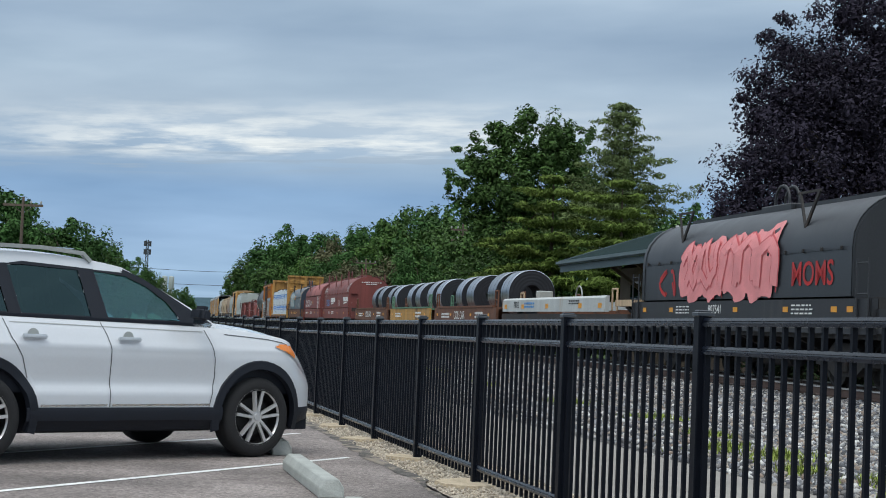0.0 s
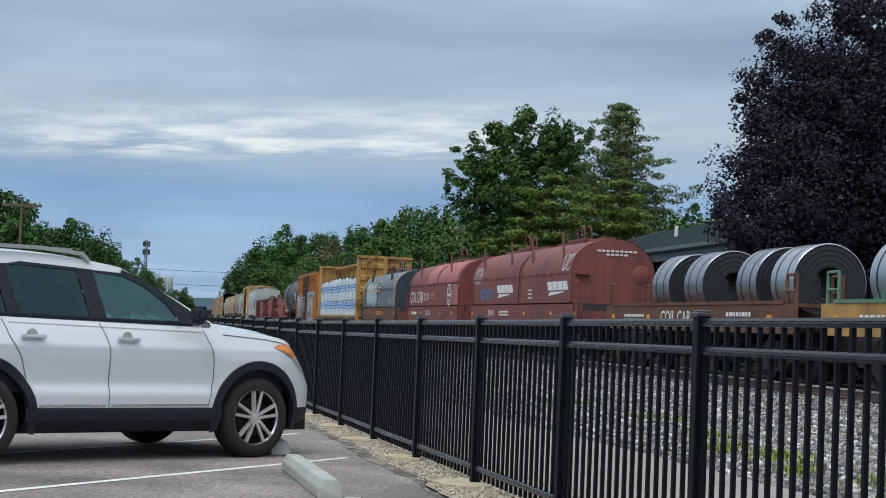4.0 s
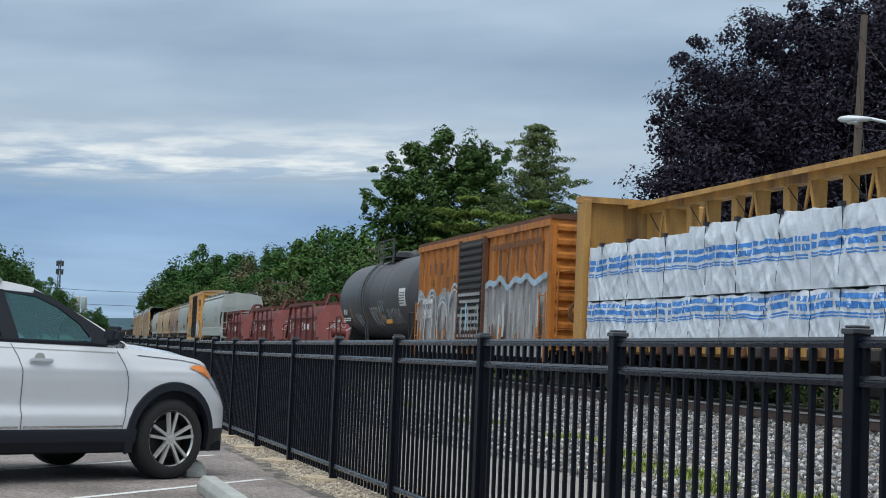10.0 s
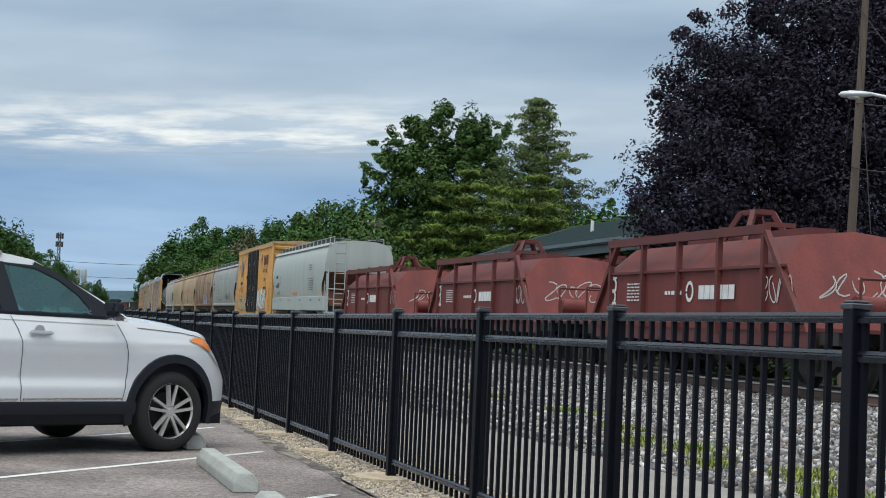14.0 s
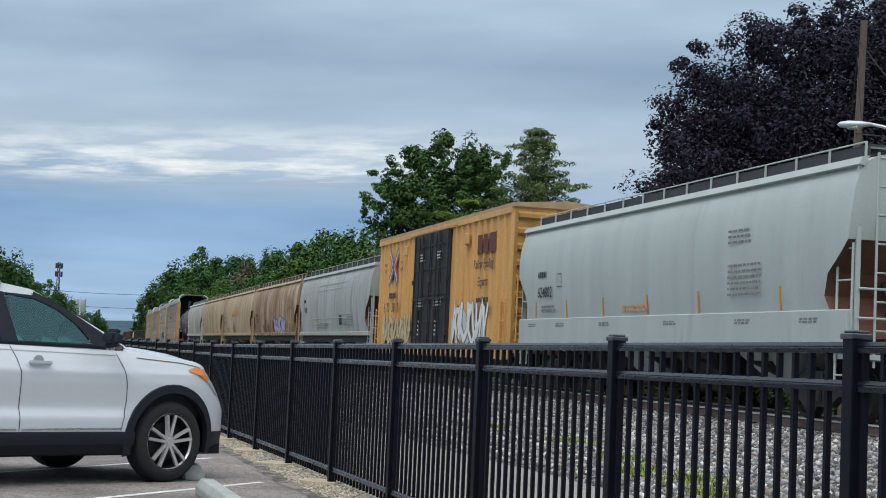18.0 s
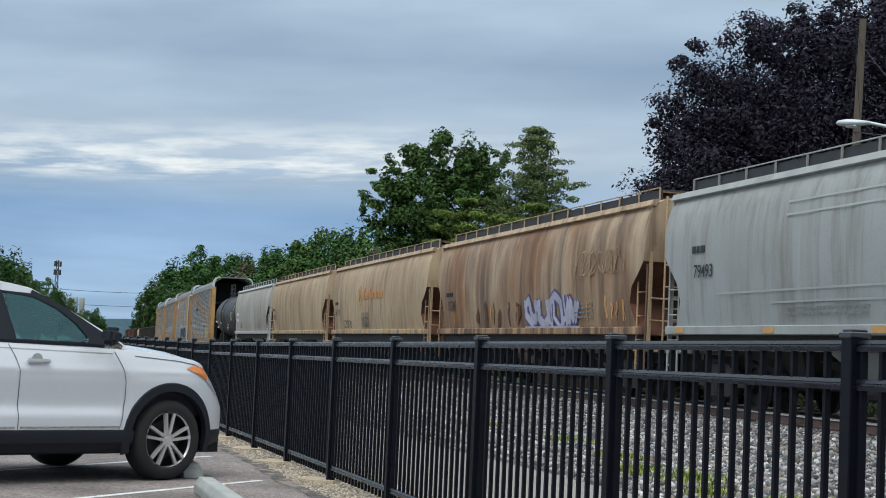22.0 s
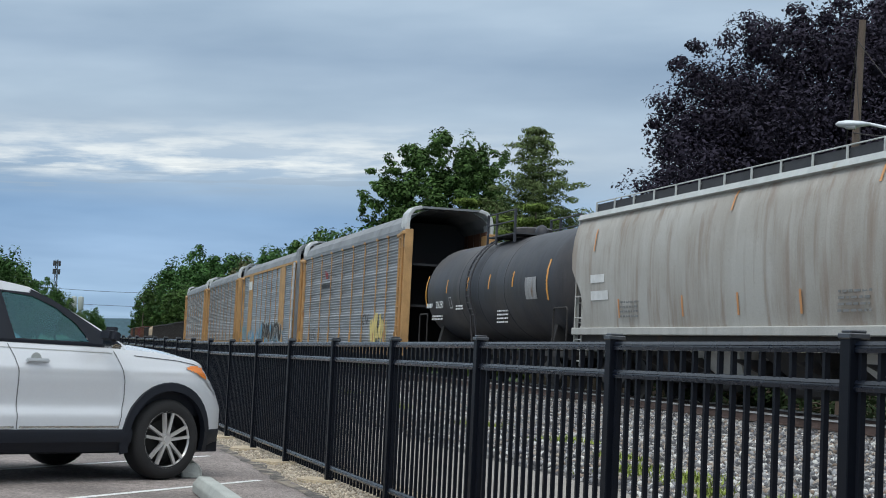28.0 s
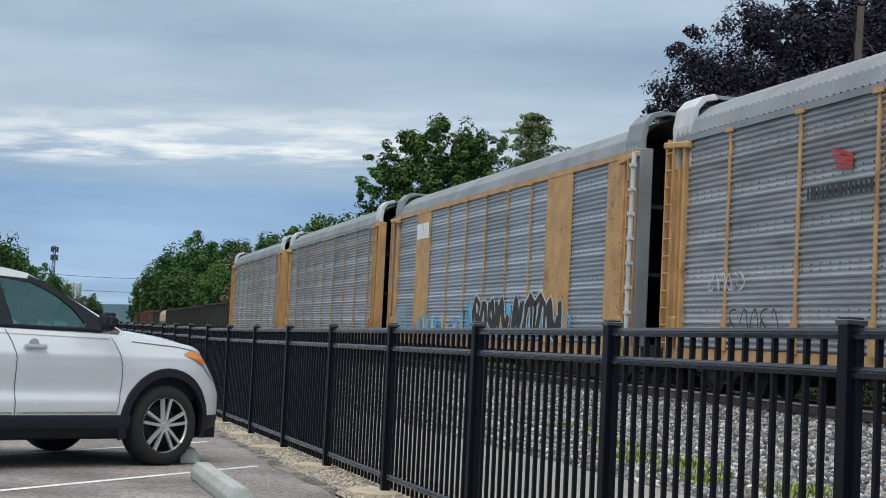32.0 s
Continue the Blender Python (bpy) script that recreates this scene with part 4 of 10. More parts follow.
# running gear, one mesh for all
def wheel_mesh():
    bm = B()
    for sgn in (1, -1):
        lathe(bm, [(0.0, sgn * 0.70), (0.10, sgn * 0.72), (0.12, sgn * 0.755), (0.33, sgn * 0.735), (0.36, sgn * 0.79), (0.42, sgn * 0.79), (0.425, sgn * 0.70), (0.455, sgn * 0.675), (0.455, sgn * 0.66), (0.36, sgn * 0.66), (0.33, sgn * 0.70), (0.0, sgn * 0.68)], 28)
    rod(bm, (0, -0.95, 0), (0, 0.95, 0), 0.075, 12)
    me = bpy.data.meshes.new("wheelset")
    bm.to_mesh(me)
    bm.free()
    me.materials.append(M_TREAD)
    return me


def frame_mesh():
    bm = B()
    pr = [(-1.12, 0.40), (-1.12, 0.58), (-0.98, 0.64), (-0.62, 0.64), (-0.38, 0.80), (0.38, 0.80), (0.62, 0.64), (0.98, 0.64), (1.12, 0.58), (1.12, 0.40), (0.72, 0.40), (0.42, 0.22), (-0.42, 0.22), (-0.72, 0.40)]
    for y0, y1 in ((0.93, 1.08), (-1.08, -0.93)):
        a = [bm.verts.new((x, y0, z)) for x, z in pr]
        b = [bm.verts.new((x, y1, z)) for x, z in pr]
        n = len(pr)
        for i in range(n):
            j = (i + 1) % n
            bm.faces.new((a[i], a[j], b[j], b[i]))
        bm.faces.new(a)
        bm.faces.new(b[::-1])
    for x in (-0.14, 0.0, 0.14):
        for y in (1.10, -1.10):
            rod(bm, (x, y, 0.30), (x, y, 0.62), 0.055, 10)
    box(bm, -0.25, 0.25, -1.1, 1.1, 0.58, 0.76)
    bmesh.ops.recalc_face_normals(bm, faces=bm.faces[:])
    me = bpy.data.meshes.new("truck")
    bm.to_mesh(me)
    bm.free()
    me.materials.append(M_UNDER)
    return me


WHEELS, TRUCK = wheel_mesh(), frame_mesh()


def running_gear(root, half, s, sill=True):
    for x in (-(half - 1.75), half - 1.75):
        tk = new("truck", TRUCK)
        tk.parent = root
        tk.matrix_basis = Matrix.Translation((x, 0, RAIL_TOP))
        for dx in (-0.86, 0.86):
            w = new("wheelset", WHEELS)
            w.parent = tk
            w.matrix_basis = Matrix.Translation((dx, 0, 0.42))
            SPIN.append((w, dx, s))
    for sg in (-1, 1):
        bm = box(B(), min(sg * (half + 0.05), sg * (half + 0.75)), max(sg * (half + 0.05), sg * (half + 0.75)), -0.13, 0.13, 0.72, 0.98)
        box(bm, sg * (half + 0.62) - 0.13, sg * (half + 0.62) + 0.13, -0.2, 0.2, 0.68, 1.02)
        part("coupler", bevelled(bm, 0.02), M_UNDER, root)
    inner = half - 3.2
    part("air_reservoir", rod(B(), (-inner * 0.45, 0.55, 0.62), (-inner * 0.45 + 1.5, 0.55, 0.62), 0.2, 12), M_UNDER, root)
    part("brake_rod", rod(B(), (-inner, 0.25, 0.58), (inner, 0.25, 0.58), 0.03, 6), M_UNDER, root)
    part("train_line", rod(B(), (-half, 0.72, 0.66), (half, 0.72, 0.66), 0.025, 6), M_UNDER, root)
    part("brake_cylinder", rod(B(), (inner * 0.25, 0.6, 0.60), (inner * 0.25 + 0.7, 0.6, 0.60), 0.16, 12), M_UNDER, root)
    beam = None
    for q in range(5):
        m = Matrix.Translation((-inner * 0.9 + inner * 0.45 * q, 0, 0))
        if beam is None:
            beam = part("cross_bearer", prism(B(), [(-1.35, 1.05), (1.35, 1.05), (0.35, 0.62), (-0.35, 0.62)], -0.07, 0.07), M_UNDER, root, m=m)
        else:
            again(beam, m)
    if sill:
        part("centre_sill", box(B(), -half, half, -0.3, 0.3, 0.75, 1.1), M_UNDER, root)


def ladder(root, x, y0, z0, z1, w, material, axis="x", n=None, name="ladder"):
    """A ladder on the near side (axis x) or on an end (axis y)."""
    bm = B()
    n = n or max(3, int((z1 - z0) / 0.38))
    if axis == "x":
        P = lambda u, z: Vector((x + u, y0, z))
    else:
        P = lambda u, z: Vector((x, y0 + u, z))
    for u in (-w / 2, w / 2):
        rod(bm, P(u, z0), P(u, z1), 0.022, 6)
    for i in range(n):
        z = z0 + 0.12 + (z1 - z0 - 0.2) * i / (n - 1)
        rod(bm, P(-w / 2, z), P(w / 2, z), 0.015, 6)
    return part(name, bm, material, root)


def reflectors(root, xs, y, z, material=None, w=0.22, h=0.1):
    base = None
    for x in xs:
        if base is None:
            base = part("reflector", box(B(), -w / 2, w / 2, 0, 0.006, -h / 2, h / 2), material or M_REFLECT, root, m=Matrix.Translation((x, y, z)))
        else:
            again(base, Matrix.Translation((x, y, z)))


# ---- covered hopper ----
HOP = ((1.46, 1.40, 0.22), (1.70, 1.45, 0.58), (2.10, 1.50, 0.80), (2.45, 1.53, 0.66), (2.75, 1.545, 0.28), (2.95, 1.55, 0.06), (3.3, 1.54, 0.0), (3.7, 1.49, 0.0), (3.98, 1.40, 0.0), (4.14, 1.29, 0.0), (4.24, 1.13, 0.0), (4.32, 0.80, 0.0), (4.36, 0.3, 0.0))


def hop_y(z):
    for (za, ya, _), (zb, yb, _) in zip(HOP, HOP[1:]):
        if za <= z <= zb:
            return ya + (yb - ya) * (z - za) / (zb - za)
    return 1.40 if z < HOP[0][0] else 0.3


def hopper(label, s0, s1, paint, sill_paint, group="covered hoppers", trim=None, notch=1.0, sill=(1.46, 1.62)):
    s, half = (s0 + s1) / 2, (s1 - s0) / 2
    root = ride(thing("covered_hopper", label, "hopper car", group), s)
    bm = B()
    cols = 60
    bulge = lambda x, z: 0.012 * math.cos(2 * math.pi * x / 1.37) * max(0.0, min(1.0, (4.0 - z) / 0.4, (z - 1.5) / 0.4))
    for sg in (1, -1):
        grid = []
        for z, y, ins in HOP:
            h = half - ins * notch
            grid.append([bm.verts.new((-h + 2 * h * i / cols, sg * (y - bulge(-h + 2 * h * i / cols, z) - 0.012), z)) for i in range(cols + 1)])
        for a, b in zip(grid, grid[1:]):
            for i in range(cols):
                bm.faces.new((a[i], a[i + 1], b[i + 1], b[i]))
        if sg == 1:
            first = grid
        else:
            for a, b, c, d in zip(first, first[1:], grid, grid[1:]):
                for f in (bm.faces.new((a[0], b[0], d[0], c[0])), bm.faces.new((a[-1], c[-1], d[-1], b[-1]))):
                    # lower end faces in rust brown, its darkness partly painted shade of the notch
                    f.material_index = 1 if b[0].co.z < 3.0 else 0
            for i in range(cols):
                bm.faces.new((first[-1][i], first[-1][i + 1], grid[-1][i + 1], grid[-1][i]))
                bm.faces.new((first[0][i], grid[0][i], grid[0][i + 1], first[0][i + 1]))
    bmesh.ops.recalc_face_normals(bm, faces=bm.faces[:])
    part("body", bm, [paint, M_RUST], root, smooth=28)
    for sg in (1, -1):
        part("side_sill", bevelled(box(B(), -half + 0.1, half - 0.1, min(sg * 1.30, sg * 1.50), max(sg * 1.30, sg * 1.50), *sill), 0.015), sill_paint, root)
        part("lower_flange", box(B(), -half + 0.3, half - 0.3, min(sg * 1.26, sg * 1.34), max(sg * 1.26, sg * 1.34), 1.2, sill[0]), M_UNDER, root)
        part("eave_rail", prism(B(), [(sg * 1.32, 4.08), (sg * 1.42, 4.10), (sg * 1.36, 4.22), (sg * 1.24, 4.24)], -half - 0.02, half + 0.02), trim or sill_paint, root)
    # outlets and slope sheets under the body
    for i in range(4):
        x = (-0.375 + 0.25 * i) * (2 * half - 4.4) * 1.0
        bm = B()
        top = [bm.verts.new((x + dx * 1.35, dy * 1.25, 1.45)) for dx, dy in ((-1, -1), (1, -1), (1, 1), (-1, 1))]
        bot = [bm.verts.new((x + dx * 0.4, dy * 0.5, 0.55)) for dx, dy in ((-1, -1), (1, -1), (1, 1), (-1, 1))]
        for k in range(4):
            bm.faces.new((top[k], top[(k + 1) % 4], bot[(k + 1) % 4], bot[k]))
        bm.faces.new(bot)
        bmesh.ops.recalc_face_normals(bm, faces=bm.faces[:])
        part("outlet", bm, sill_paint if i % 2 == 0 else M_UNDER, root)
    # roof walk on brackets
    for sg in (1, -1):
        part("roof_walk", box(B(), -half + 0.3, half - 0.3, min(sg * 0.45, sg * 1.04), max(sg * 0.45, sg * 1.04), 4.44, 4.47), M_GRATE, root)
        part("walk_mesh", box(B(), -half + 0.3, half - 0.3, min(sg * 1.05, sg * 1.06), max(sg * 1.05, sg * 1.06), 4.27, 4.47), M_GRATE, root, "dark mesh along the roof walk")
        n = int(2 * half / 1.15)
        base = None
        for i in range(n + 1):
            x = -half + 0.35 + (2 * half - 0.7) * i / n
            if base is None:
                bm = B()
                bar(bm, (0, sg * 1.10, 4.24), (0, sg * 1.095, 4.51), 0.035, 0.03)
                bar(bm, (0, sg * 0.4, 4.425), (0, sg * 1.06, 4.425), 0.04, 0.03)
                base = part("bracket", bm, trim or sill_paint, root, m=Matrix.Translation((x, 0, 0)))
            else:
                again(base, Matrix.Translation((x, 0, 0)))
        rail = B()
        rod(rail, (-half + 0.35, sg * 1.09, 4.51), (half - 0.35, sg * 1.09, 4.51), 0.015, 6)
        part("walk_rail", rail, trim or sill_paint, root)
    for k in range(5):
        x = (-0.4 + 0.2 * k) * 2 * (half - 1)
        part("hatch", lathe(B(), [(0.0, 0.10), (0.30, 0.08), (0.32, 0.0)], 16, Matrix.Translation((x, 0, 4.36)) @ pose(0, 0, 0, 90)), sill_paint, root, smooth=40)
    # ends: platform, corner posts, ladders
    for sg in (-1, 1):
        e = sg * half
        part("end_platform", box(B(), min(e - sg * 0.9, e + sg * 0.05), max(e - sg * 0.9, e + sg * 0.05), -1.4, 1.4, 1.12, 1.2), sill_paint, root)
        for y in (1.36, -1.36):
            bm = B()
            bar(bm, (e - sg * 0.05, y, 1.2), (e - sg * 0.05, y, 4.15), 0.07, 0.05)
            part("corner_post", bm, trim or sill_paint, root)
        ladder(root, e - sg * 0.32, 1.42, 0.75, 2.9, 0.46, sill_paint)
        ladder(root, e, 0.85, 1.0, 4.3, 0.45, trim or sill_paint, "y")
        bm = B()
        for z in (1.75, 2.2):
            rod(bm, (e, -1.36, z), (e, 1.36, z), 0.02, 6)
        part("end_rail", bm, trim or sill_paint, root)
        bm = B()
        bar(bm, (e - sg * 0.15, 0.5, 1.2), (e - sg * 0.85, 0.5, 2.6), 0.12, 0.06)
        bar(bm, (e - sg * 0.15, -0.5, 1.2), (e - sg * 0.85, -0.5, 2.6), 0.12, 0.06)
        part("end_strut", bm, M_UNDER, root)
    running_gear(root, half, s)
    return root, half


# ---- box car ----
def boxcar(label, s0, s1, top, paint, end_paint, door_paint, door, ribs, roof_paint, rib_paint=None, low=1.02, end_ribs=9):
    s, half = (s0 + s1) / 2, (s1 - s0) / 2
    root = ride(thing("boxcar", label, "boxcar", "boxcars"), s)
    W = 1.46
    part("body", box(B(), -half, half, -W, W, low, top - 0.1), paint, root)
    part("roof", prism(B(), [(-W - 0.06, top - 0.12), (W + 0.06, top - 0.12), (W + 0.06, top - 0.02), (0, top + 0.1), (-W - 0.06, top - 0.02)], -half - 0.05, half + 0.05), roof_paint, root)
    d0, d1 = door
    base = {}
    for sg in (1, -1):
        i = 0
        x = -half + 0.06
        step = ribs
        while x < half:
            if not (d0 - 0.1 < x < d1 + 0.1):
                if sg not in base:
                    bm = prism(B(), [(0, 0), (0.075 * sg, 0.03), (0.075 * sg, 0.09), (0, 0.12)], low + 0.12, top - 0.14)
                    for v in bm.verts:
                        v.co = Vector((v.co.z - 0.06, v.co.y, v.co.x))
                    base[sg] = part("side_post", bm, rib_paint or paint, root, m=Matrix.Translation((x, sg * W, 0)))
                else:
                    again(base[sg], Matrix.Translation((x, sg * W, 0)))
            x += step
        part("side_sill", box(B(), -half, half, min(sg * W, sg * (W + 0.05)), max(sg * W, sg * (W + 0.05)), low - 0.18, low + 0.12), paint, root)
        part("top_chord", box(B(), -half, half, min(sg * W, sg * (W + 0.08)), max(sg * W, sg * (W + 0.08)), top - 0.28, top - 0.12), paint, root)
    # end with horizontal corrugations
    for sg in (-1, 1):
        e = sg * half
        n = end_ribs
        pr = None
        for i in range(n):
            z = low + 0.25 + (top - low - 0.6) * i / (n - 1)
            bm = prism(B(), [(0, -0.12), (0.09, -0.05), (0.09, 0.05), (0, 0.12)], -W + 0.1, W - 0.1)
            for v in bm.verts:
                v.co = Vector((sg * v.co.y, v.co.x, v.co.z))
            if pr is None:
                pr = part("end_corrugation", bm, end_paint, root, m=Matrix.Translation((e, 0, z)))
            else:
                bm.free()
                again(pr, Matrix.Translation((e, 0, z)))
        part("end_sheet", box(B(), min(e, e + sg * 0.004) - 0.001, max(e, e + sg * 0.004) + 0.001, -W + 0.02, W - 0.02, low, top - 0.14), end_paint, root)
        ladder(root, e - sg * 0.35, W + 0.11, low - 0.3, low + 1.4, 0.46, paint)
        ladder(root, e + sg * 0.13, W - 0.35, low - 0.1, low + 2.0, 0.45, paint, "y")
    running_gear(root, half, s)
    return root, half, W


# ---- round-hood coil car ----
def hood_profile(top, base=1.72, knee=2.55, w=1.45, n=14):
    pts = [(w, base), (w, knee)]
    for i in range(1, n):
        a = math.pi * i / n
        pts.append((w * math.cos(a), knee + (top - knee) * math.sin(a) ** 0.92))
    pts += [(-w, knee), (-w, base)]
    return pts


def hood_y(top, knee=2.55, w=1.45):
    def yf(z):
        if z <= knee:
            return w
        q = min(1.0, ((z - knee) / (top - knee)) ** (1 / 0.92))
        return w - (w - w * math.sqrt(max(0.0, 1 - q * q))) * 0.82
    return yf


def hooded_coil_car(label, s0, s1, hoods, top, paint, sill_paint, end_paint, brackets, rim=None):
    """hoods: ends along the car, in its own metres."""
    s, half = (s0 + s1) / 2, (s1 - s0) / 2
    root = ride(thing("coil_car", label, "coil car", "steel coil cars"), s)
    prof = hood_profile(top)
    for a, b in hoods:
        bm = prism(B(), prof, a, b)
        hd = part("hood", bm, paint, root, smooth=35, m=Matrix.Translation((0, 1.45 * 0.18, 0)) @ Matrix.Diagonal((1, 0.82, 1, 1)))
        for e in (a, b):
            sg = -1 if e == a else 1
            bm = prism(B(), [(y * 1.012, z if z < 2 else z + 0.015) for y, z in prof], min(e, e - sg * (0.42 if rim else 0.16)), max(e, e - sg * (0.42 if rim else 0.16)), caps=False, closed=False)
            part("end_band", bm, rim or paint, hd, smooth=35)
            bm = prism(B(), [(y * 0.97, z - 0.02) for y, z in prof], min(e + sg * 0.01, e), max(e + sg * 0.01, e))
            part("end_plate", bm, end_paint, hd)
        # bolted seam along the knee
        bm = B()
        for sg in (1, -1):
            box(bm, a, b, min(sg * 1.44, sg * 1.475), max(sg * 1.44, sg * 1.465), 2.53, 2.56)
        part("seam", bm, end_paint if paint == end_paint else paint, hd)
        n = int((b - a) / 0.75)
        bolt = None
        for i in range(n):
            x = a + (b - a) * (i + 0.5) / n
            if bolt is None:
                bolt = part("latch", bevelled(box(B(), -0.03, 0.03, 0, 0.04, -0.02, 0.05), 0.008), M_UNDER if paint != M_RED else paint, hd, m=Matrix.Translation((x, 1.46, 2.54)))
            else:
                again(bolt, Matrix.Translation((x, 1.46, 2.54)), hd)
        # ridge walk and lifting eye
        part("ridge_beam", box(B(), a + 0.4, b - 0.4, -0.18, 0.18, top - 0.02, top + 0.08), end_paint if paint != M_BLUEGREY else M_NAVY, hd)
        c = (a + b) / 2
        eye_paint = M_DARKRED if brackets == "bar" else M_NAVY if paint == M_BLUEGREY else end_paint
        for y in (-0.13, 0.13):
            pts = [Vector((c + 0.34 * math.cos(q), y, top + 0.22 + 0.30 * math.sin(q))) for q in [math.pi * k / 10 for k in range(11)]]
            pts = [Vector((c + 0.34, y, top - 0.03))] + pts + [Vector((c - 0.34, y, top - 0.03))]
            part("lifting_eye", tube(B(), pts, [0.035] * len(pts), 8), eye_paint, hd, smooth=50)
        part("eye_pad", bevelled(box(B(), c - 0.75, c + 0.75, -0.3, 0.3, top - 0.04, top + 0.12), 0.02), eye_paint, hd)
        for f in (0.20, 0.79):
            x = a + (b - a) * f
            for sg in (1, -1):
                if brackets == "v":
                    for dx in (-0.42, 0.40):
                        part("stacking_guide", bar(B(), (x, sg * 1.30, top - 0.56), (x + dx, sg * 1.22, top + 0.10), 0.05, 0.06), M_UNDER, hd)
                    part("guide_bar", bar(B(), (x - 0.46, sg * 1.22, top + 0.10), (x + 0.46, sg * 1.22, top + 0.10), 0.045, 0.045), M_UNDER, hd)
                else:
                    part("stacking_guide", tube(B(), [Vector((x, sg * 1.33, top - 0.68)), Vector((x + 0.20, sg * 1.30, top - 0.25)), Vector((x + 0.40, sg * 1.27, top + 0.20))], [0.05, 0.045, 0.04], 8), M_DARKRED, hd, smooth=50)
        if brackets == "bar":
            part("guide_bar", bar(B(), (a + 0.6, -0.9, top + 0.02), (b - 0.9, -0.75, top + 0.10), 0.05, 0.05), M_DARKRED, hd)
    # car underneath
    part("frame", box(B(), -half, half, -1.36, 1.36, 1.0, 1.7), M_UNDER, root)
    for sg in (1, -1):
        part("side_sill", box(B(), -half, half, min(sg * 1.37, sg * 1.47), max(sg * 1.37, sg * 1.47), 1.08, 1.68), sill_paint, root)
        for e in (-half, half):
            k = -1 if e < 0 else 1
            ladder(root, e - k * 0.3, 1.50 * sg, 0.6, 2.35, 0.42, end_paint)
    for e in (-half, half):
        k = -1 if e < 0 else 1
        part("end_sill", box(B(), min(e, e + k * 0.12), max(e, e + k * 0.12), -1.4, 1.4, 1.1, 1.5), sill_paint, root)
        bm = lathe(B(), [(0.0, -0.04), (0.26, -0.04), (0.28, 0.0), (0.26, 0.04), (0.0, 0.04)], 18, Matrix.Translation((e + k * 0.08, -0.7, 2.0)) @ pose(0, 0, 0, 0, 0, 90))
        part("brake_wheel", bm, end_paint, root)
    running_gear(root, half, s)
    return root, half


def slab_logo(parent, x0, x1, z, h, yf, material, lean=0.25, n=4, wedge=True, label="slanted company mark as plain blocks"):
    """A company's mark as plain slanted blocks."""
    w = (x1 - x0) / n
    shapes = []
    for i in range(n):
        a, b = x0 + i * w + 0.03 * w, x0 + (i + 1) * w - 0.04 * w
        shapes.append([(a, z - h / 2), (b, z - h / 2), (b - lean * h, z + h / 2), (a - lean * h, z + h / 2)])
    if wedge:
        shapes.append([(x0, z - h * 1.15), (x0 - 0.2, z - h * 0.65), (x1 + 0.3, z - h * 0.65), (x1 + 0.6, z - h * 0.80)])
    for vs in shapes:
        bm = B()
        bm.faces.new([bm.verts.new((x, yf(zz) + 0.008, zz)) for x, zz in vs])
        part("company_mark", bm, material, parent, label)


# black coil car
root, half = hooded_coil_car("black round-hooded coil car with pink graffiti", 23.2, 35.4, [(24.0 - 29.3, 34.75 - 29.3)], 3.56, M_BLACKHOOD, M_BLACK, M_BLACK, "v")
c = 29.3
yf = hood_y(3.56)
bm = B()
for i in range(11):
    blob(bm, 27.5 - c + 0.43 * i, 2.40 - 0.012 * i, 0.80, 1.36 + 0.16 * math.sin(i * 2.3) - 0.03 * i, yf, 300 + i, 0.030 + 0.0004 * i, 0, -0.12)
part("graffiti", bm, M_PINKGRAF, root, "large ragged pink sprayed ground", kind="stuff")
block_piece(root, 27.1 - c, 32.0 - c, 1.80, 3.06, yf, M_PINKGRAF, M_PINKEDGE, 5, 5, -0.12, 0.22, 0.035, "pink graffiti with paler and redder strokes", 0.040)
drips(root, 26.9 - c, 32.4 - c, 1.74, 2.15, yf, M_REDGRAF, 14, 9, 0.10, "dark red paint under the pink", 0.028)
letters("graffiti_word", "MOMS", 0.62, M_REDGRAF, root, 25.55 - c, 1.462, 2.12, "red sprayed letters")
scrawl(root, 32.5 - c, 33.6 - c, 1.8, 2.4, yf, M_REDGRAF, 4, 2, 0.09)
letters("car_number", "807541", 0.25, M_LETTER, root, 30.1 - c, 1.475, 1.5, "white stencilled number")
bars("stencil", root, M_LETTER, 32.0 - c, 1.472, 1.5, 0.8, 0.2, 3, 5)
bars("stencil", root, M_LETTER, 25.9 - c, 1.472, 1.5, 0.9, 0.22, 3, 6)
reflectors(root, [x - c for x in (34.5, 32.7, 29.0, 26.6, 24.6, 24.0)], 1.472, 1.5)

# white flat car, empty
s0_, s1_ = 35.9, 48.9
c = (s0_ + s1_) / 2
root = ride(thing("flat_car", "empty low flat car with white side sills", "flat car", "flat cars"), c)
half = (s1_ - s0_) / 2
part("deck", box(B(), -half, half, -1.25, 1.25, 1.0, 1.40), M_UNDER, root)
for sg in (1, -1):
    bm = prism(B(), [(sg * 1.32, 1.46), (sg * 1.45, 1.46), (sg * 1.45, 1.82), (sg * 1.38, 1.88), (sg * 1.32, 1.88)], -half + 1.8, half - 0.2)
    part("side_sill", bm, M_WHITE, root)
    part("low_sill", box(B(), -half, half, min(sg * 1.30, sg * 1.42), max(sg * 1.30, sg * 1.42), 0.98, 1.40), M_UNDER, root)
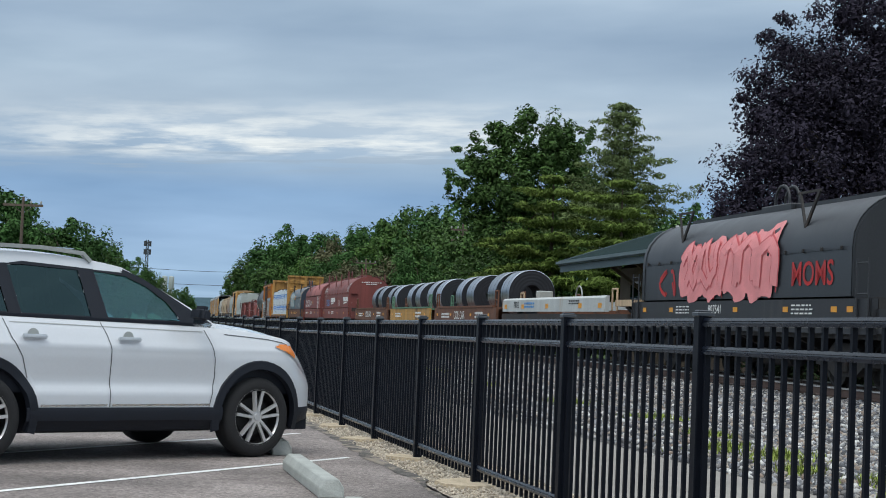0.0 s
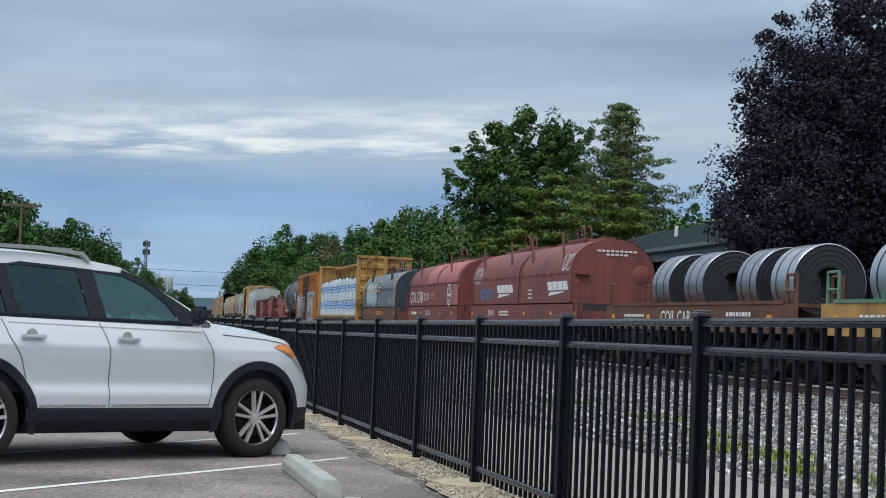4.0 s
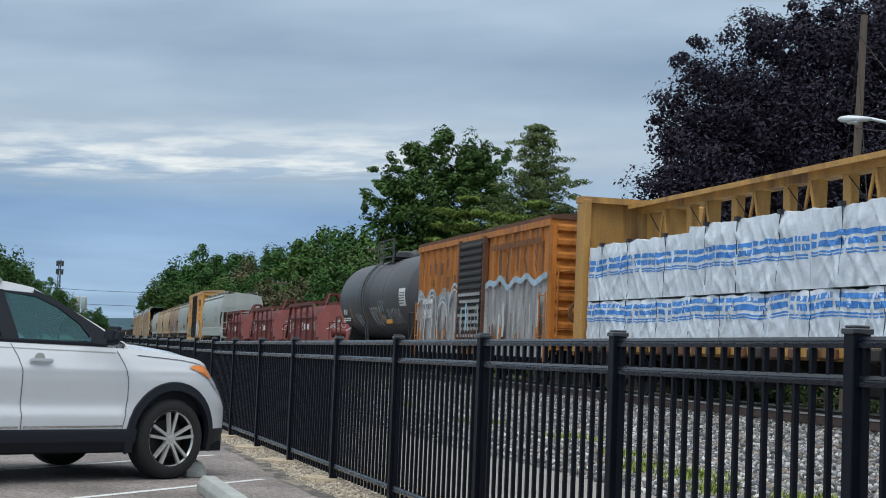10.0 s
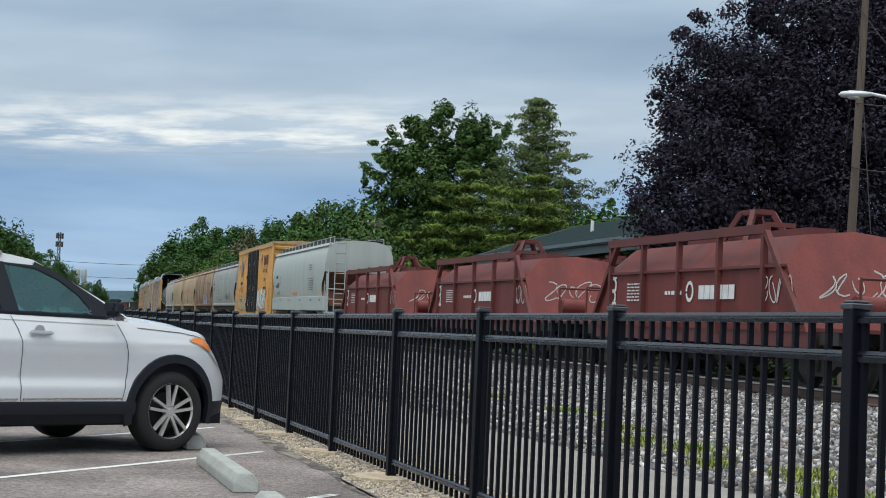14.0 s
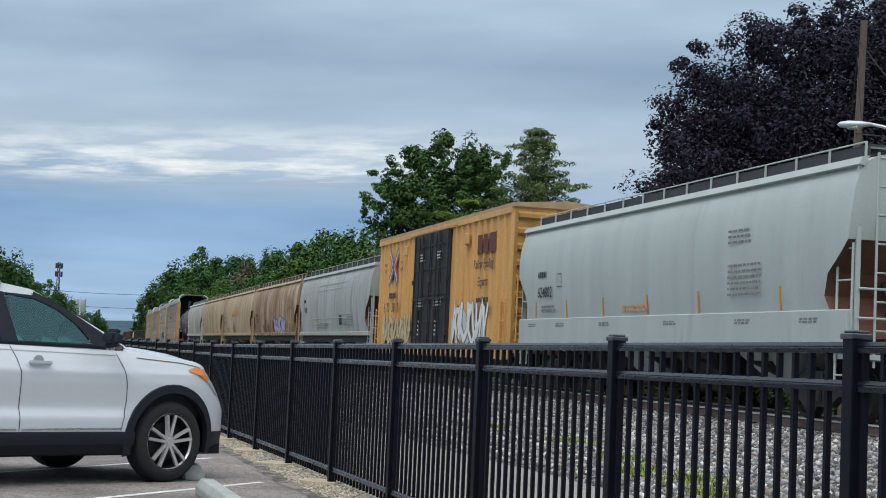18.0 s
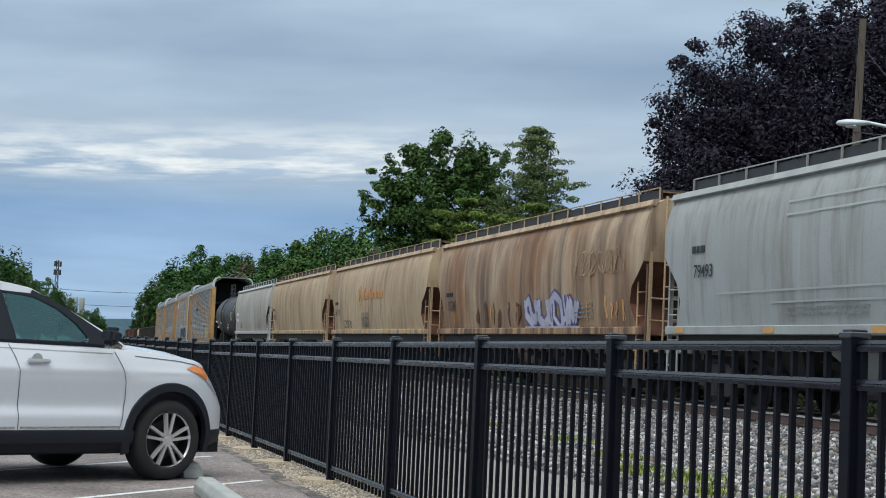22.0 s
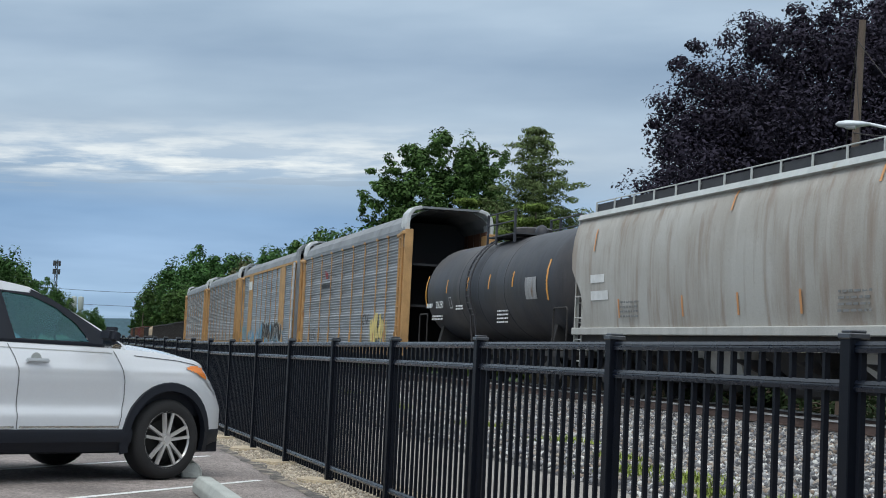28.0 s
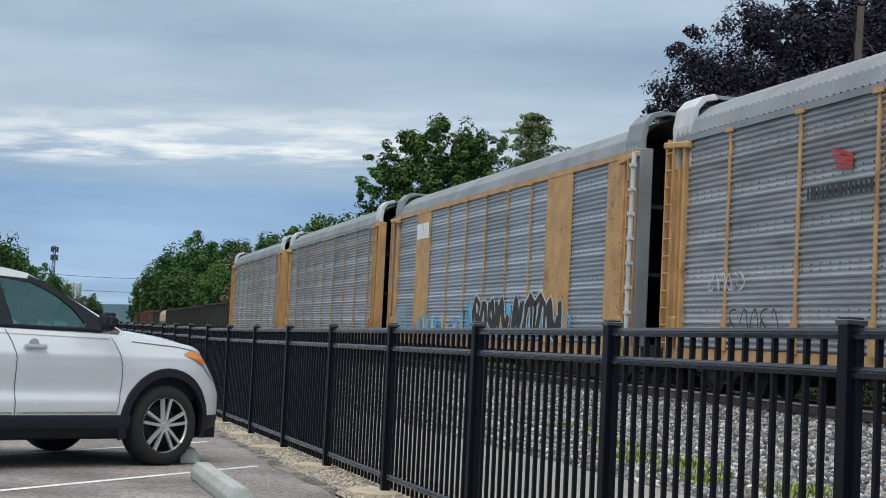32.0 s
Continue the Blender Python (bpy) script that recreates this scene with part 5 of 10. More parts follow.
for e, k in ((-half, -1), (half, 1)):
    part("end_platform", box(B(), min(e + k * 0.5, e - k * 1.4), max(e + k * 0.5, e - k * 1.4), -1.3, 1.3, 1.60, 1.76), M_BEIGE, root)
    for y in (1.0, -1.0):
        part("platform_leg", bar(B(), (e - k * 0.3, y, 1.3), (e - k * 1.3, y, 1.62), 0.1, 0.1), M_UNDER, root)
    for y in (1.2, -1.2):
        bm = B()
        for dx in (0.15, 0.55):
            rod(bm, (e - k * (dx + 1.4), y, 1.5), (e - k * (dx + 1.4), y, 2.05), 0.028, 6)
        rod(bm, (e - k * 1.55, y, 2.05), (e - k * 1.95, y, 2.05), 0.028, 6)
        part("grab_rail", bm, M_BEIGE, root)
    if k == -1:
        part("hand_brake", lathe(B(), [(0.0, -0.04), (0.24, -0.04), (0.26, 0), (0.24, 0.04), (0.0, 0.04)], 16, Matrix.Translation((e, 0.5, 2.0)) @ pose(0, 0, 0, 0, 0, 90)), M_RUST, root)
    if k == 1:
        part("end_box", bevelled(box(B(), e - 1.0, e - 0.55, 0.0, 0.45, 1.78, 2.18), 0.03), M_HOPGREY, root)
        hoop = [Vector((e - 1.9 + 0.36 * math.cos(q), -0.6, 2.0 + 0.36 * math.sin(q))) for q in [math.pi * i / 10 for i in range(11)]]
        part("hoop_rail", tube(B(), [Vector((e - 1.54, -0.6, 1.4))] + hoop + [Vector((e - 2.26, -0.6, 1.4))], [0.025] * 13, 6), M_HOPGREY, root)
for i in range(5):
    bm = B()
    bar(bm, (-half + 2.4 + i * 2.0, 0.9, 1.36), (-half + 2.4 + i * 2.0, -0.9, 1.36), 0.3, 0.34)
    part("cradle", bm, M_RUST, root)
letters("car_number", "70012", 0.28, M_DARKLETTER, root, half - 2.0, 1.456, 1.66, "black stencilled number")
bars("stencil", root, M_BLUEGRAF, half - 3.6, 1.452, 1.66, 1.2, 0.2, 2, 9)
bars("stencil", root, M_DARKLETTER, -half + 4.6, 1.452, 1.72, 1.0, 0.14, 2, 10)
reflectors(root, [half - 0.6, half - 2.8, 0.9, -half + 4.0, -half + 2.2], 1.452, 1.62, None, 0.3, 0.13)
running_gear(root, half, c)


# open coil cars with their coils
def coil(s, width, r, z0):
    ob = ride(thing("steel_coil", "large bare steel coil lying in the trough of a coil car", "steel coil", "steel coils"), s)
    bm = B()
    n = 40
    rings = []
    for x, rr in ((-width / 2, r - 0.02), (-width / 2 + 0.02, r), (width / 2 - 0.02, r), (width / 2, r - 0.02)):
        rings.append([bm.verts.new((x, rr * math.cos(2 * math.pi * i / n), z0 + r + rr * math.sin(2 * math.pi * i / n))) for i in range(n)])
    for a, b in zip(rings, rings[1:]):
        for i in range(n):
            bm.faces.new((a[i], a[(i + 1) % n], b[(i + 1) % n], b[i]))
    bmesh.ops.recalc_face_normals(bm, faces=bm.faces[:])
    part("outer_wrap", bm, M_STEEL, ob, smooth=40)
    for sg in (-1, 1):
        bm = B()
        rings = []
        for k, rr in enumerate([r - 0.02 - (r - 0.33) * q / 9 for q in range(10)]):
            xx = sg * (width / 2 - (0.006 if k % 2 else 0.0))
            rings.append([bm.verts.new((xx, rr * math.cos(2 * math.pi * i / n), z0 + r + rr * math.sin(2 * math.pi * i / n))) for i in range(n)])
        for a, b in zip(rings, rings[1:]):
            for i in range(n):
                bm.faces.new((a[i], a[(i + 1) % n], b[(i + 1) % n], b[i]))
        part("end_face", bm, M_STEELEND, ob, "dark wound edge of the coil")
    bm = B()
    ri = 0.31
    ra = [bm.verts.new((-width / 2, ri * math.cos(2 * math.pi * i / n), z0 + r + ri * math.sin(2 * math.pi * i / n))) for i in range(n)]
    rb = [bm.verts.new((width / 2, ri * math.cos(2 * math.pi * i / n), z0 + r + ri * math.sin(2 * math.pi * i / n))) for i in range(n)]
    for i in range(n):
        bm.faces.new((ra[i], rb[i], rb[(i + 1) % n], ra[(i + 1) % n]))
    part("eye", bm, M_STEELEND, ob, smooth=40)
    for dx in (-0.22 * width, 0.24 * width):
        bm = B()
        for i in range(n):
            a0, a1 = 2 * math.pi * i / n, 2 * math.pi * (i + 1) / n
            vs = [bm.verts.new((dx + q, (r + 0.006) * math.cos(a), z0 + r + (r + 0.006) * math.sin(a))) for q, a in ((-0.02, a0), (-0.02, a1), (0.02, a1), (0.02, a0))]
            bm.faces.new(vs)
        part("strap", bm, M_STRAP, ob)
    return ob


def open_coil_car(label, s0, s1, sill_paint, rail_paint, coils, mark=""):
    c = (s0 + s1) / 2
    half = (s1 - s0) / 2
    root = ride(thing("open_coil_car", label, "coil car", "steel coil cars"), c)
    bm = prism(B(), [(-1.4, 1.12), (1.4, 1.12), (1.4, 1.62), (1.28, 1.62), (0.45, 1.22), (-0.45, 1.22), (-1.28, 1.62), (-1.4, 1.62)], -half + 0.5, half - 0.5)
    part("trough", bm, M_RUST, root)
    for sg in (1, -1):
        part("side_sill", box(B(), -half, half, min(sg * 1.4, sg * 1.48), max(sg * 1.4, sg * 1.48), 1.05, 1.6), sill_paint, root)
        part("trough_lip", box(B(), -half + 0.5, half - 0.5, min(sg * 1.34, sg * 1.5), max(sg * 1.34, sg * 1.5), 1.605, 1.67), rail_paint, root)
    for e, k in ((-half, -1), (half, 1)):
        part("end_platform", box(B(), min(e, e - k * 0.9), max(e, e - k * 0.9), -1.4, 1.4, 1.55, 1.62), rail_paint, root)
        for y in (1.4, 0.5, -1.4):
            bm = B()
            for dx in (0.08, 0.5):
                rod(bm, (e - k * dx, y, 1.1), (e - k * dx, y, 2.15), 0.032, 6)
            rod(bm, (e - k * 0.08, y, 2.15), (e - k * 0.5, y, 2.15), 0.032, 6)
            rod(bm, (e - k * 0.08, y, 1.85), (e - k * 0.5, y, 1.85), 0.025, 6)
            part("hand_rail", bm, rail_paint, root)
    if mark:
        letters("lettering", mark, 0.42, M_LETTER, root, 0.6, 1.486, 1.32, "white lettering")
    bars("stencil", root, M_LETTER, half - 2.2, 1.482, 1.32, 1.5, 0.22, 2, int(s0))
    bars("stencil", root, M_LETTER, -half + 2.6, 1.482, 1.34, 1.3, 0.28, 2, int(s1))
    reflectors(root, (half - 0.6, half - 3.2, -1.4, -half + 1.1), 1.482, 1.35)
    running_gear(root, half, c)
    for s, w, r in coils:
        coil(s, w * 0.66, r, 1.30)


open_coil_car("brown open coil car carrying four steel coils", 49.5, 60.2, M_RUST, M_RUST, ((51.2, 1.75, 0.82), (53.2, 1.75, 0.82), (56.9, 1.8, 0.80), (59.0, 1.6, 0.80)), "COIL CAR")
open_coil_car("yellow and green open coil car carrying four steel coils", 61.3, 71.3, M_OCHRE, M_GREENPAINT, ((63.2, 1.6, 0.80), (65.2, 1.6, 0.80), (68.2, 1.7, 0.78), (70.4, 1.6, 0.78)))
open_coil_car("rust-brown open coil car carrying four steel coils", 72.4, 83.6, M_RUST, M_RUST, ((74.6, 1.6, 0.78), (76.4, 1.5, 0.78), (79.4, 1.7, 0.80), (81.6, 1.7, 0.80)), "COIL CAR")

# oxide red hooded coil cars
c = 93.1
root, half = hooded_coil_car("oxide red round-hooded coil car with two hoods", 86.0, 100.2, [(86.95 - c, 92.72 - c), (92.84 - c, 99.4 - c)], 3.52, M_RED, M_RED, M_RED, "bar")
yf = hood_y(3.52)
for a, b in ((87.06, 89.48), (93.35, 95.78)):
    slab_logo(root, b - c - 0.15, a - c + 0.15, 2.2, 0.25, yf, M_LETTER, -0.6)
scrawl(root, 96.2 - c, 98.2 - c, 1.85, 2.25, yf, M_BLUEGRAF, 8, 7, 0.05)
scrawl(root, 98.0 - c, 99.3 - c, 2.4, 3.0, yf, M_WHITEGRAF, 9, 4, 0.05)
scrawl(root, 87.2 - c, 88.2 - c, 2.6, 3.1, yf, M_WHITEGRAF, 19, 3, 0.05)
letters("car_number", "534143", 0.27, M_LETTER, root, 96.4 - c, 1.475, 1.42, "white stencilled number")
bars("stencil", root, M_LETTER, 94.6 - c, 1.472, 1.42, 1.2, 0.2, 2, 15)
bars("stencil", root, M_LETTER, 91.4 - c, yf(2.1), 2.0, 0.5, 0.34, 3, 16)
bm = B()
for i in range(9):
    y = 0.75 - 0.13 * i
    box(bm, 86.915 - c, 86.935 - c, y - 0.09, y, 3.16, 3.21)
    if 1 < i < 7:
        box(bm, 86.915 - c, 86.935 - c, y - 0.09, y, 3.06, 3.11)
part("end_stencil", bm, M_LETTER, root, kind="stuff")
part("end_step", box(B(), 86.80 - c, 86.94 - c, 0.95, 1.35, 2.50, 2.53), M_RED, root)
part("end_cover", lathe(B(), [(0.0, 0.022), (0.25, 0.018), (0.28, 0.0)], 20, Matrix.Translation((86.94 - c, -0.55, 2.55)) @ pose(0, 0, 0, 0, 0, 90)), M_RED, root, "round pressed cover", 40)
for y in (1.30, 1.02):
    part("end_handhold", tube(B(), [Vector((86.80 - c, y, 1.2)), Vector((86.70 - c, y, 1.3)), Vector((86.70 - c, y, 1.95)), Vector((86.80 - c, y, 2.02))], [0.028] * 4, 6), M_RED, root)
reflectors(root, [x - c for x in (99.3, 95.2, 92.0, 88.9, 86.5)], 1.472, 1.42)

c = 107.1
root, half = hooded_coil_car("faded red round-hooded coil car with white lettering", 101.2, 113.0, [(101.7 - c, 112.3 - c)], 3.50, M_RED2, M_RED, M_RED, "bar")


def patch(parent, x0, x1, z0, z1, yf, material, label, off=0.005, n=10):
    bm = B()
    rows = [[bm.verts.new((x, yf(z0 + (z1 - z0) * i / n) + off, z0 + (z1 - z0) * i / n + (0.02 if z0 > 2.4 else 0))) for x in (x0, x1)] for i in range(n + 1)]
    for a, b in zip(rows, rows[1:]):
        bm.faces.new((a[0], a[1], b[1], b[0]))
    return part("paint_patch", bm, material, parent, label)


patch(root, 106.3 - c, 108.3 - c, 2.58, 3.40, yf, M_PINK, "paler repainted patch")
patch(root, 102.1 - c, 105.9 - c, 2.58, 3.40, yf, M_PINK, "paler repainted patch")
patch(root, 102.0 - c, 103.0 - c, 1.74, 2.50, yf, M_PINK, "paler repainted patch")
letters("lettering", "COIL CAR", 0.66, M_LETTER, root, 110.55 - c, 1.462, 2.06, "white serifed lettering")
scrawl(root, 107.7 - c, 108.9 - c, 1.95, 2.25, yf, M_WHITEGRAF, 22, 4, 0.07)
bars("stencil", root, M_ORGLETTER, 106.9 - c, 1.456, 2.12, 0.7, 0.3, 3, 23)
letters("lettering", "COIL CAR", 0.27, M_LETTER, root, 107.8 - c, 1.478, 1.42, "white lettering")
bm = B()
for rx, rz, wdt in ((0.42, 0.40, 0.07), (0.28, 0.26, 0.03)):
    ribbon(bm, [(103.6 - c + rx * math.cos(2 * math.pi * i / 28), 2.12 + rz * math.sin(2 * math.pi * i / 28)) for i in range(28)], wdt, yf, 0.012, 0, True)
ribbon(bm, [(103.6 - c, 1.78), (103.6 - c, 2.46)], 0.07, yf, 0.012)
ribbon(bm, [(103.28 - c, 2.12), (103.92 - c, 2.12)], 0.07, yf, 0.012)
part("round_emblem", bm, M_LETTER, root, "round white emblem")
scrawl(root, 111.4 - c, 112.2 - c, 1.75, 2.1, yf, M_PINKGRAF, 25, 4, 0.03)
bars("stencil", root, M_LETTER, 111.0 - c, 1.472, 1.42, 1.2, 0.2, 1, 26)
reflectors(root, [x - c for x in (112.4, 109.4, 105.2, 103.0)], 1.472, 1.42)

c = 121.05
root, half = hooded_coil_car("blue-grey round-hooded coil car with tan rim", 115.3, 127.0, [(116.2 - c, 126.65 - c)], 3.47, M_BLUEGREY, M_RUST, M_NAVY, "v", M_TAN)
yf = hood_y(3.47)
drips(root, 121.6 - c, 125.2 - c, 1.74, 3.1, yf, M_CYANGRAF, 31, 13, 0.34, "pale blue sprayed ground", 0.030)
block_piece(root, 122.0 - c, 125.0 - c, 1.80, 2.98, yf, M_WHITEGRAF, M_CYANGRAF, 33, 4, -0.1, 0.17, 0.08, "white graffiti outlined in pale blue", 0.036)
slab_logo(root, 121.9 - c, 120.6 - c, 2.82, 0.36, yf, M_REFLECT, -0.2, 3, False)
patch(root, 120.7 - c, 121.9 - c, 2.44, 2.52, yf, M_REFLECT, "yellow painted stripe", 0.04)
scrawl(root, 116.8 - c, 118.6 - c, 1.85, 2.1, yf, M_WHITEGRAF, 33, 5, 0.025)
letters("car_number", "496401", 0.3, M_REFLECT, root, 124.2 - c, 1.475, 1.42, "yellow stencilled number")
bars("stencil", root, M_REFLECT, 121.0 - c, 1.472, 1.42, 1.6, 0.2, 2, 35)
reflectors(root, [x - c for x in (126.4, 122.6, 119.4, 116.2)], 1.472, 1.42)
bars("stencil", root, M_ORGLETTER, 0, 1.456, 1.9, 0.4, 0.2, 1, 36)
# the end plate's warning text
bm = B()
for i, (y, z, w) in enumerate(((0.15, 2.94, 0.50), (0.15, 2.74, 0.9), (0.05, 2.62, 0.5))):
    box(bm, 116.17 - c, 116.187 - c, y - w / 2, y + w / 2, z - (0.09 if i == 0 else 0.035), z + (0.08 if i == 0 else 0.03))
part("end_stencil", bm, M_REFLECT, root, kind="stuff")

# centre-beam lumber car
s0_, s1_ = 129.1, 148.6
c, half = (s0_ + s1_) / 2, (s1_ - s0_) / 2
root = ride(thing("centrebeam_car", "ochre yellow centre-beam lumber car with bulkheads", "flat car", "flat cars"), c)
part("deck", box(B(), -half, half, -1.4, 1.4, 1.0, 1.22), M_OCHRE, root)
TOPC = 4.42
for e, k in ((-half, -1), (half, 1)):
    bk = part("bulkhead", box(B(), min(e, e - k * 0.08), max(e, e - k * 0.08), -1.42, 1.42, 1.1, TOPC), M_OCHRE, root)
    for y in (-1.4, 1.4):
        part("corner_post", bevelled(box(B(), min(e + k * 0.03, e - k * 0.45), max(e + k * 0.03, e - k * 0.45), y - 0.09, y + 0.09, 1.0, TOPC + 0.06), 0.02), M_OCHRE, bk)
    for i in range(5):
        z = 1.35 + i * 0.66
        bm = prism(B(), [(0, -0.16), (0.1, -0.1), (0.1, 0.1), (0, 0.16)], -1.3, 1.3)
        for v in bm.verts:
            v.co = Vector((e + k * (v.co.y + 0.002), v.co.x, v.co.z + z))
        part("stiffener", bm, M_OCHRE, bk)
    part("top_beam", box(B(), min(e + k * 0.12, e - k * 0.35), max(e + k * 0.12, e - k * 0.35), -1.5, 1.5, TOPC, TOPC + 0.14), M_OCHRE, bk)
    part("middle_post", box(B(), min(e + k * 0.1, e + k * 0.17), max(e + k * 0.1, e + k * 0.17), -0.12, 0.12, 1.1, TOPC), M_OCHRE, bk)
    for y in (-1.15, 1.15):
        bm = B()
        bar(bm, (e + k * 0.1, y, TOPC - 0.35), (e + k * 0.1, y * 0.7, TOPC), 0.1, 0.1)
        part("gusset", bm, M_OCHRE, bk)
    ladder(bk, e + k * 0.22, 0.85, 1.1, TOPC - 0.1, 0.42, M_OCHRE, "y")
    part("brake_wheel", lathe(B(), [(0.2, -0.03), (0.26, -0.03), (0.28, 0.0), (0.26, 0.03), (0.2, 0.03), (0.2, -0.03)], 18, Matrix.Translation((e + k * 0.24, 1.28, 1.9)) @ pose(0, 0, 0, 0, 0, 90)), M_RUST, bk)
beam = B()
box(beam, -half + 0.4, half - 0.4, -0.42, 0.42, TOPC - 0.045, TOPC)
box(beam, -half + 0.4, half - 0.4, 0.40, 0.42, TOPC - 0.10, TOPC - 0.046)
box(beam, -half + 0.4, half - 0.4, -0.16, 0.16, TOPC - 0.20, TOPC - 0.046)
part("top_chord", beam, M_OCHRE, root)
n = 17
base = None
for i in range(n):
    x = -half + 0.9 + (2 * half - 1.8) * i / (n - 1)
    bm = B()
    q = [(-0.20, 1.2), (0.20, 1.2), (0.07, TOPC - 0.9), (0.09, TOPC - 0.20), (-0.09, TOPC - 0.20), (-0.07, TOPC - 0.9)]
    for sg in (1,):
        a = [bm.verts.new((-0.13, y, z)) for y, z in q]
        b = [bm.verts.new((0.13, y, z)) for y, z in q]
        for k in range(6):
            bm.faces.new((a[k], a[(k + 1) % 6], b[(k + 1) % 6], b[k]))
        bm.faces.new(a)
        bm.faces.new(b[::-1])
    bmesh.ops.recalc_face_normals(bm, faces=bm.faces[:])
    if base is None:
        base = part("web_post", bm, M_OCHRE, root, m=Matrix.Translation((x, 0, 0)))
    else:
        bm.free()
        again(base, Matrix.Translation((x, 0, 0)))
for i in range(1, n - 1, 2):
    # hooped strap guides on every second post
    x = -half + 0.9 + (2 * half - 1.8) * i / (n - 1)
    for k in (-1, 1):
        pts = [(0.02, TOPC - 0.22), (0.07, TOPC - 0.42), (0.15, TOPC - 0.66), (0.17, TOPC - 0.90)]
        part("strap_guide", tube(B(), [Vector((x + k * u, 0.19, z)) for u, z in pts], [0.03, 0.035, 0.035, 0.03], 6), M_OCHRE, root, smooth=50)
    bm = B()
    rod(bm, (x + 0.16, 0.12, TOPC - 0.85), (x + 0.98, 0.12, TOPC - 0.24), 0.012, 5)
    part("tie_cable", bm, M_UNDER, root)
for sg in (1, -1):
    part("side_sill", box(B(), -half, half, min(sg * 1.4, sg * 1.46), max(sg * 1.4, sg * 1.46), 1.05, 1.3), M_OCHRE, root)
    # winch boxes, their dark colours also standing for the shadow in the stake pockets
    for i in range(30):
        x = -half + 0.5 + (2 * half - 1.0) * i / 29
        part("strap_winch", bevelled(box(B(), x - 0.13, x + 0.13, min(sg * 1.462, sg * 1.56), max(sg * 1.462, sg * 1.56), 1.0, 1.2), 0.03), M_RUST if i % 3 else M_UNDER, root)
running_gear(root, half, c)
# wrapped lumber on both sides of the beam
wr = random.Random(77)


def crease(x, z, seed):
    """How far the loose sheet stands out: bulges, and sharp folds running slantwise."""
    f1 = max(0.0, 1 - 5.0 * abs(noise.noise((x * 1.9 + z * 1.5, z * 0.5 - x * 0.2, seed + 3))))
    f2 = max(0.0, 1 - 6.0 * abs(noise.noise((x * 2.6 - z * 1.9, z * 0.6 + x * 0.3, seed + 8))))
    f3 = max(0.0, 1 - 5.0 * abs(noise.noise((x * 6.0, z * 1.3, seed + 15))))
    return 0.055 + 0.03 * noise.noise((x * 1.4 + seed, z * 1.1, seed)) + 0.030 * f1 + 0.028 * f2 + 0.016 * f3 + 0.012 * noise.noise((x * 9, z * 7, seed))


def wrapped(sg, x0, x1, z0, z1, seed):
    """A sagging, creased sheet round a lumber bundle."""
    bm = B()
    nx, nz = max(20, int((x1 - x0) * 22)), 30
    y0, y1 = sg * 0.46, sg * 1.34
    grid = []
    for i in range(nx + 1):
        col = []
        x = x0 + (x1 - x0) * i / nx
        hem = 0.05 * noise.noise((x * 1.8, seed, 0)) + 0.03 * noise.noise((x * 5.0, seed, 4))
        for j in range(nz + 1):
            z = z0 + (z1 + hem - z0) * j / nz
            pull = min(1.0, 4.0 * min(i, nx - i) / nx + 0.4) * min(1.0, 0.45 + 3.0 * (nz - j) / nz)
            col.append(bm.verts.new((x, y1 + sg * crease(x, z, seed) * pull, z)))
        grid.append(col)
    for a, b in zip(grid, grid[1:]):
        for j in range(nz):
            bm.faces.new((a[j], a[j + 1], b[j + 1], b[j]))
    back = [[bm.verts.new((x0 + (x1 - x0) * i / nx, y0, z)) for z in (z0, z1)] for i in range(nx + 1)]
    for i in range(nx):
        bm.faces.new((grid[i][nz], back[i][1], back[i + 1][1], grid[i + 1][nz]))
        bm.faces.new((grid[i][0], grid[i + 1][0], back[i + 1][0], back[i][0]))
    for i in (0, nx):
        bm.faces.new([*grid[i], back[i][1], back[i][0]])
    bmesh.ops.recalc_face_normals(bm, faces=bm.faces[:])
    return bm


def stripe_band(x0, x1, zc, hh, seed, z0, z1):
    """A printed stripe that follows the folds of the sheet."""
    bm = B()
    nx = max(16, int((x1 - x0) * 22))
    rows = []
    for i in range(nx + 1):
        x = x0 + (x1 - x0) * i / nx
        zz = zc + 0.05 * noise.noise((x * 1.1, seed, 2.0)) + 0.02 * noise.noise((x * 4.5, seed, 9.0))
        k = hh * (1 + 0.35 * noise.noise((x * 3.0, seed, 5.0)))
        row = []
        for q in (-0.5, 0.0, 0.5):
            z = zz + q * k
            pull = min(1.0, 4.0 * min(i, nx - i) / nx + 0.4) * min(1.0, 0.45 + 3.0 * (z1 - z) / (z1 - z0))
            row.append(bm.verts.new((x, 1.34 + crease(x, z, seed) * pull + 0.005, z)))
        rows.append(row)
    for i, (a, b) in enumerate(zip(rows, rows[1:])):
        if noise.noise((x0 + i * 0.31, zc, seed)) > 0.42:
            continue
        for j in range(2):
            bm.faces.new((a[j], a[j + 1], b[j + 1], b[j]))
    return bm


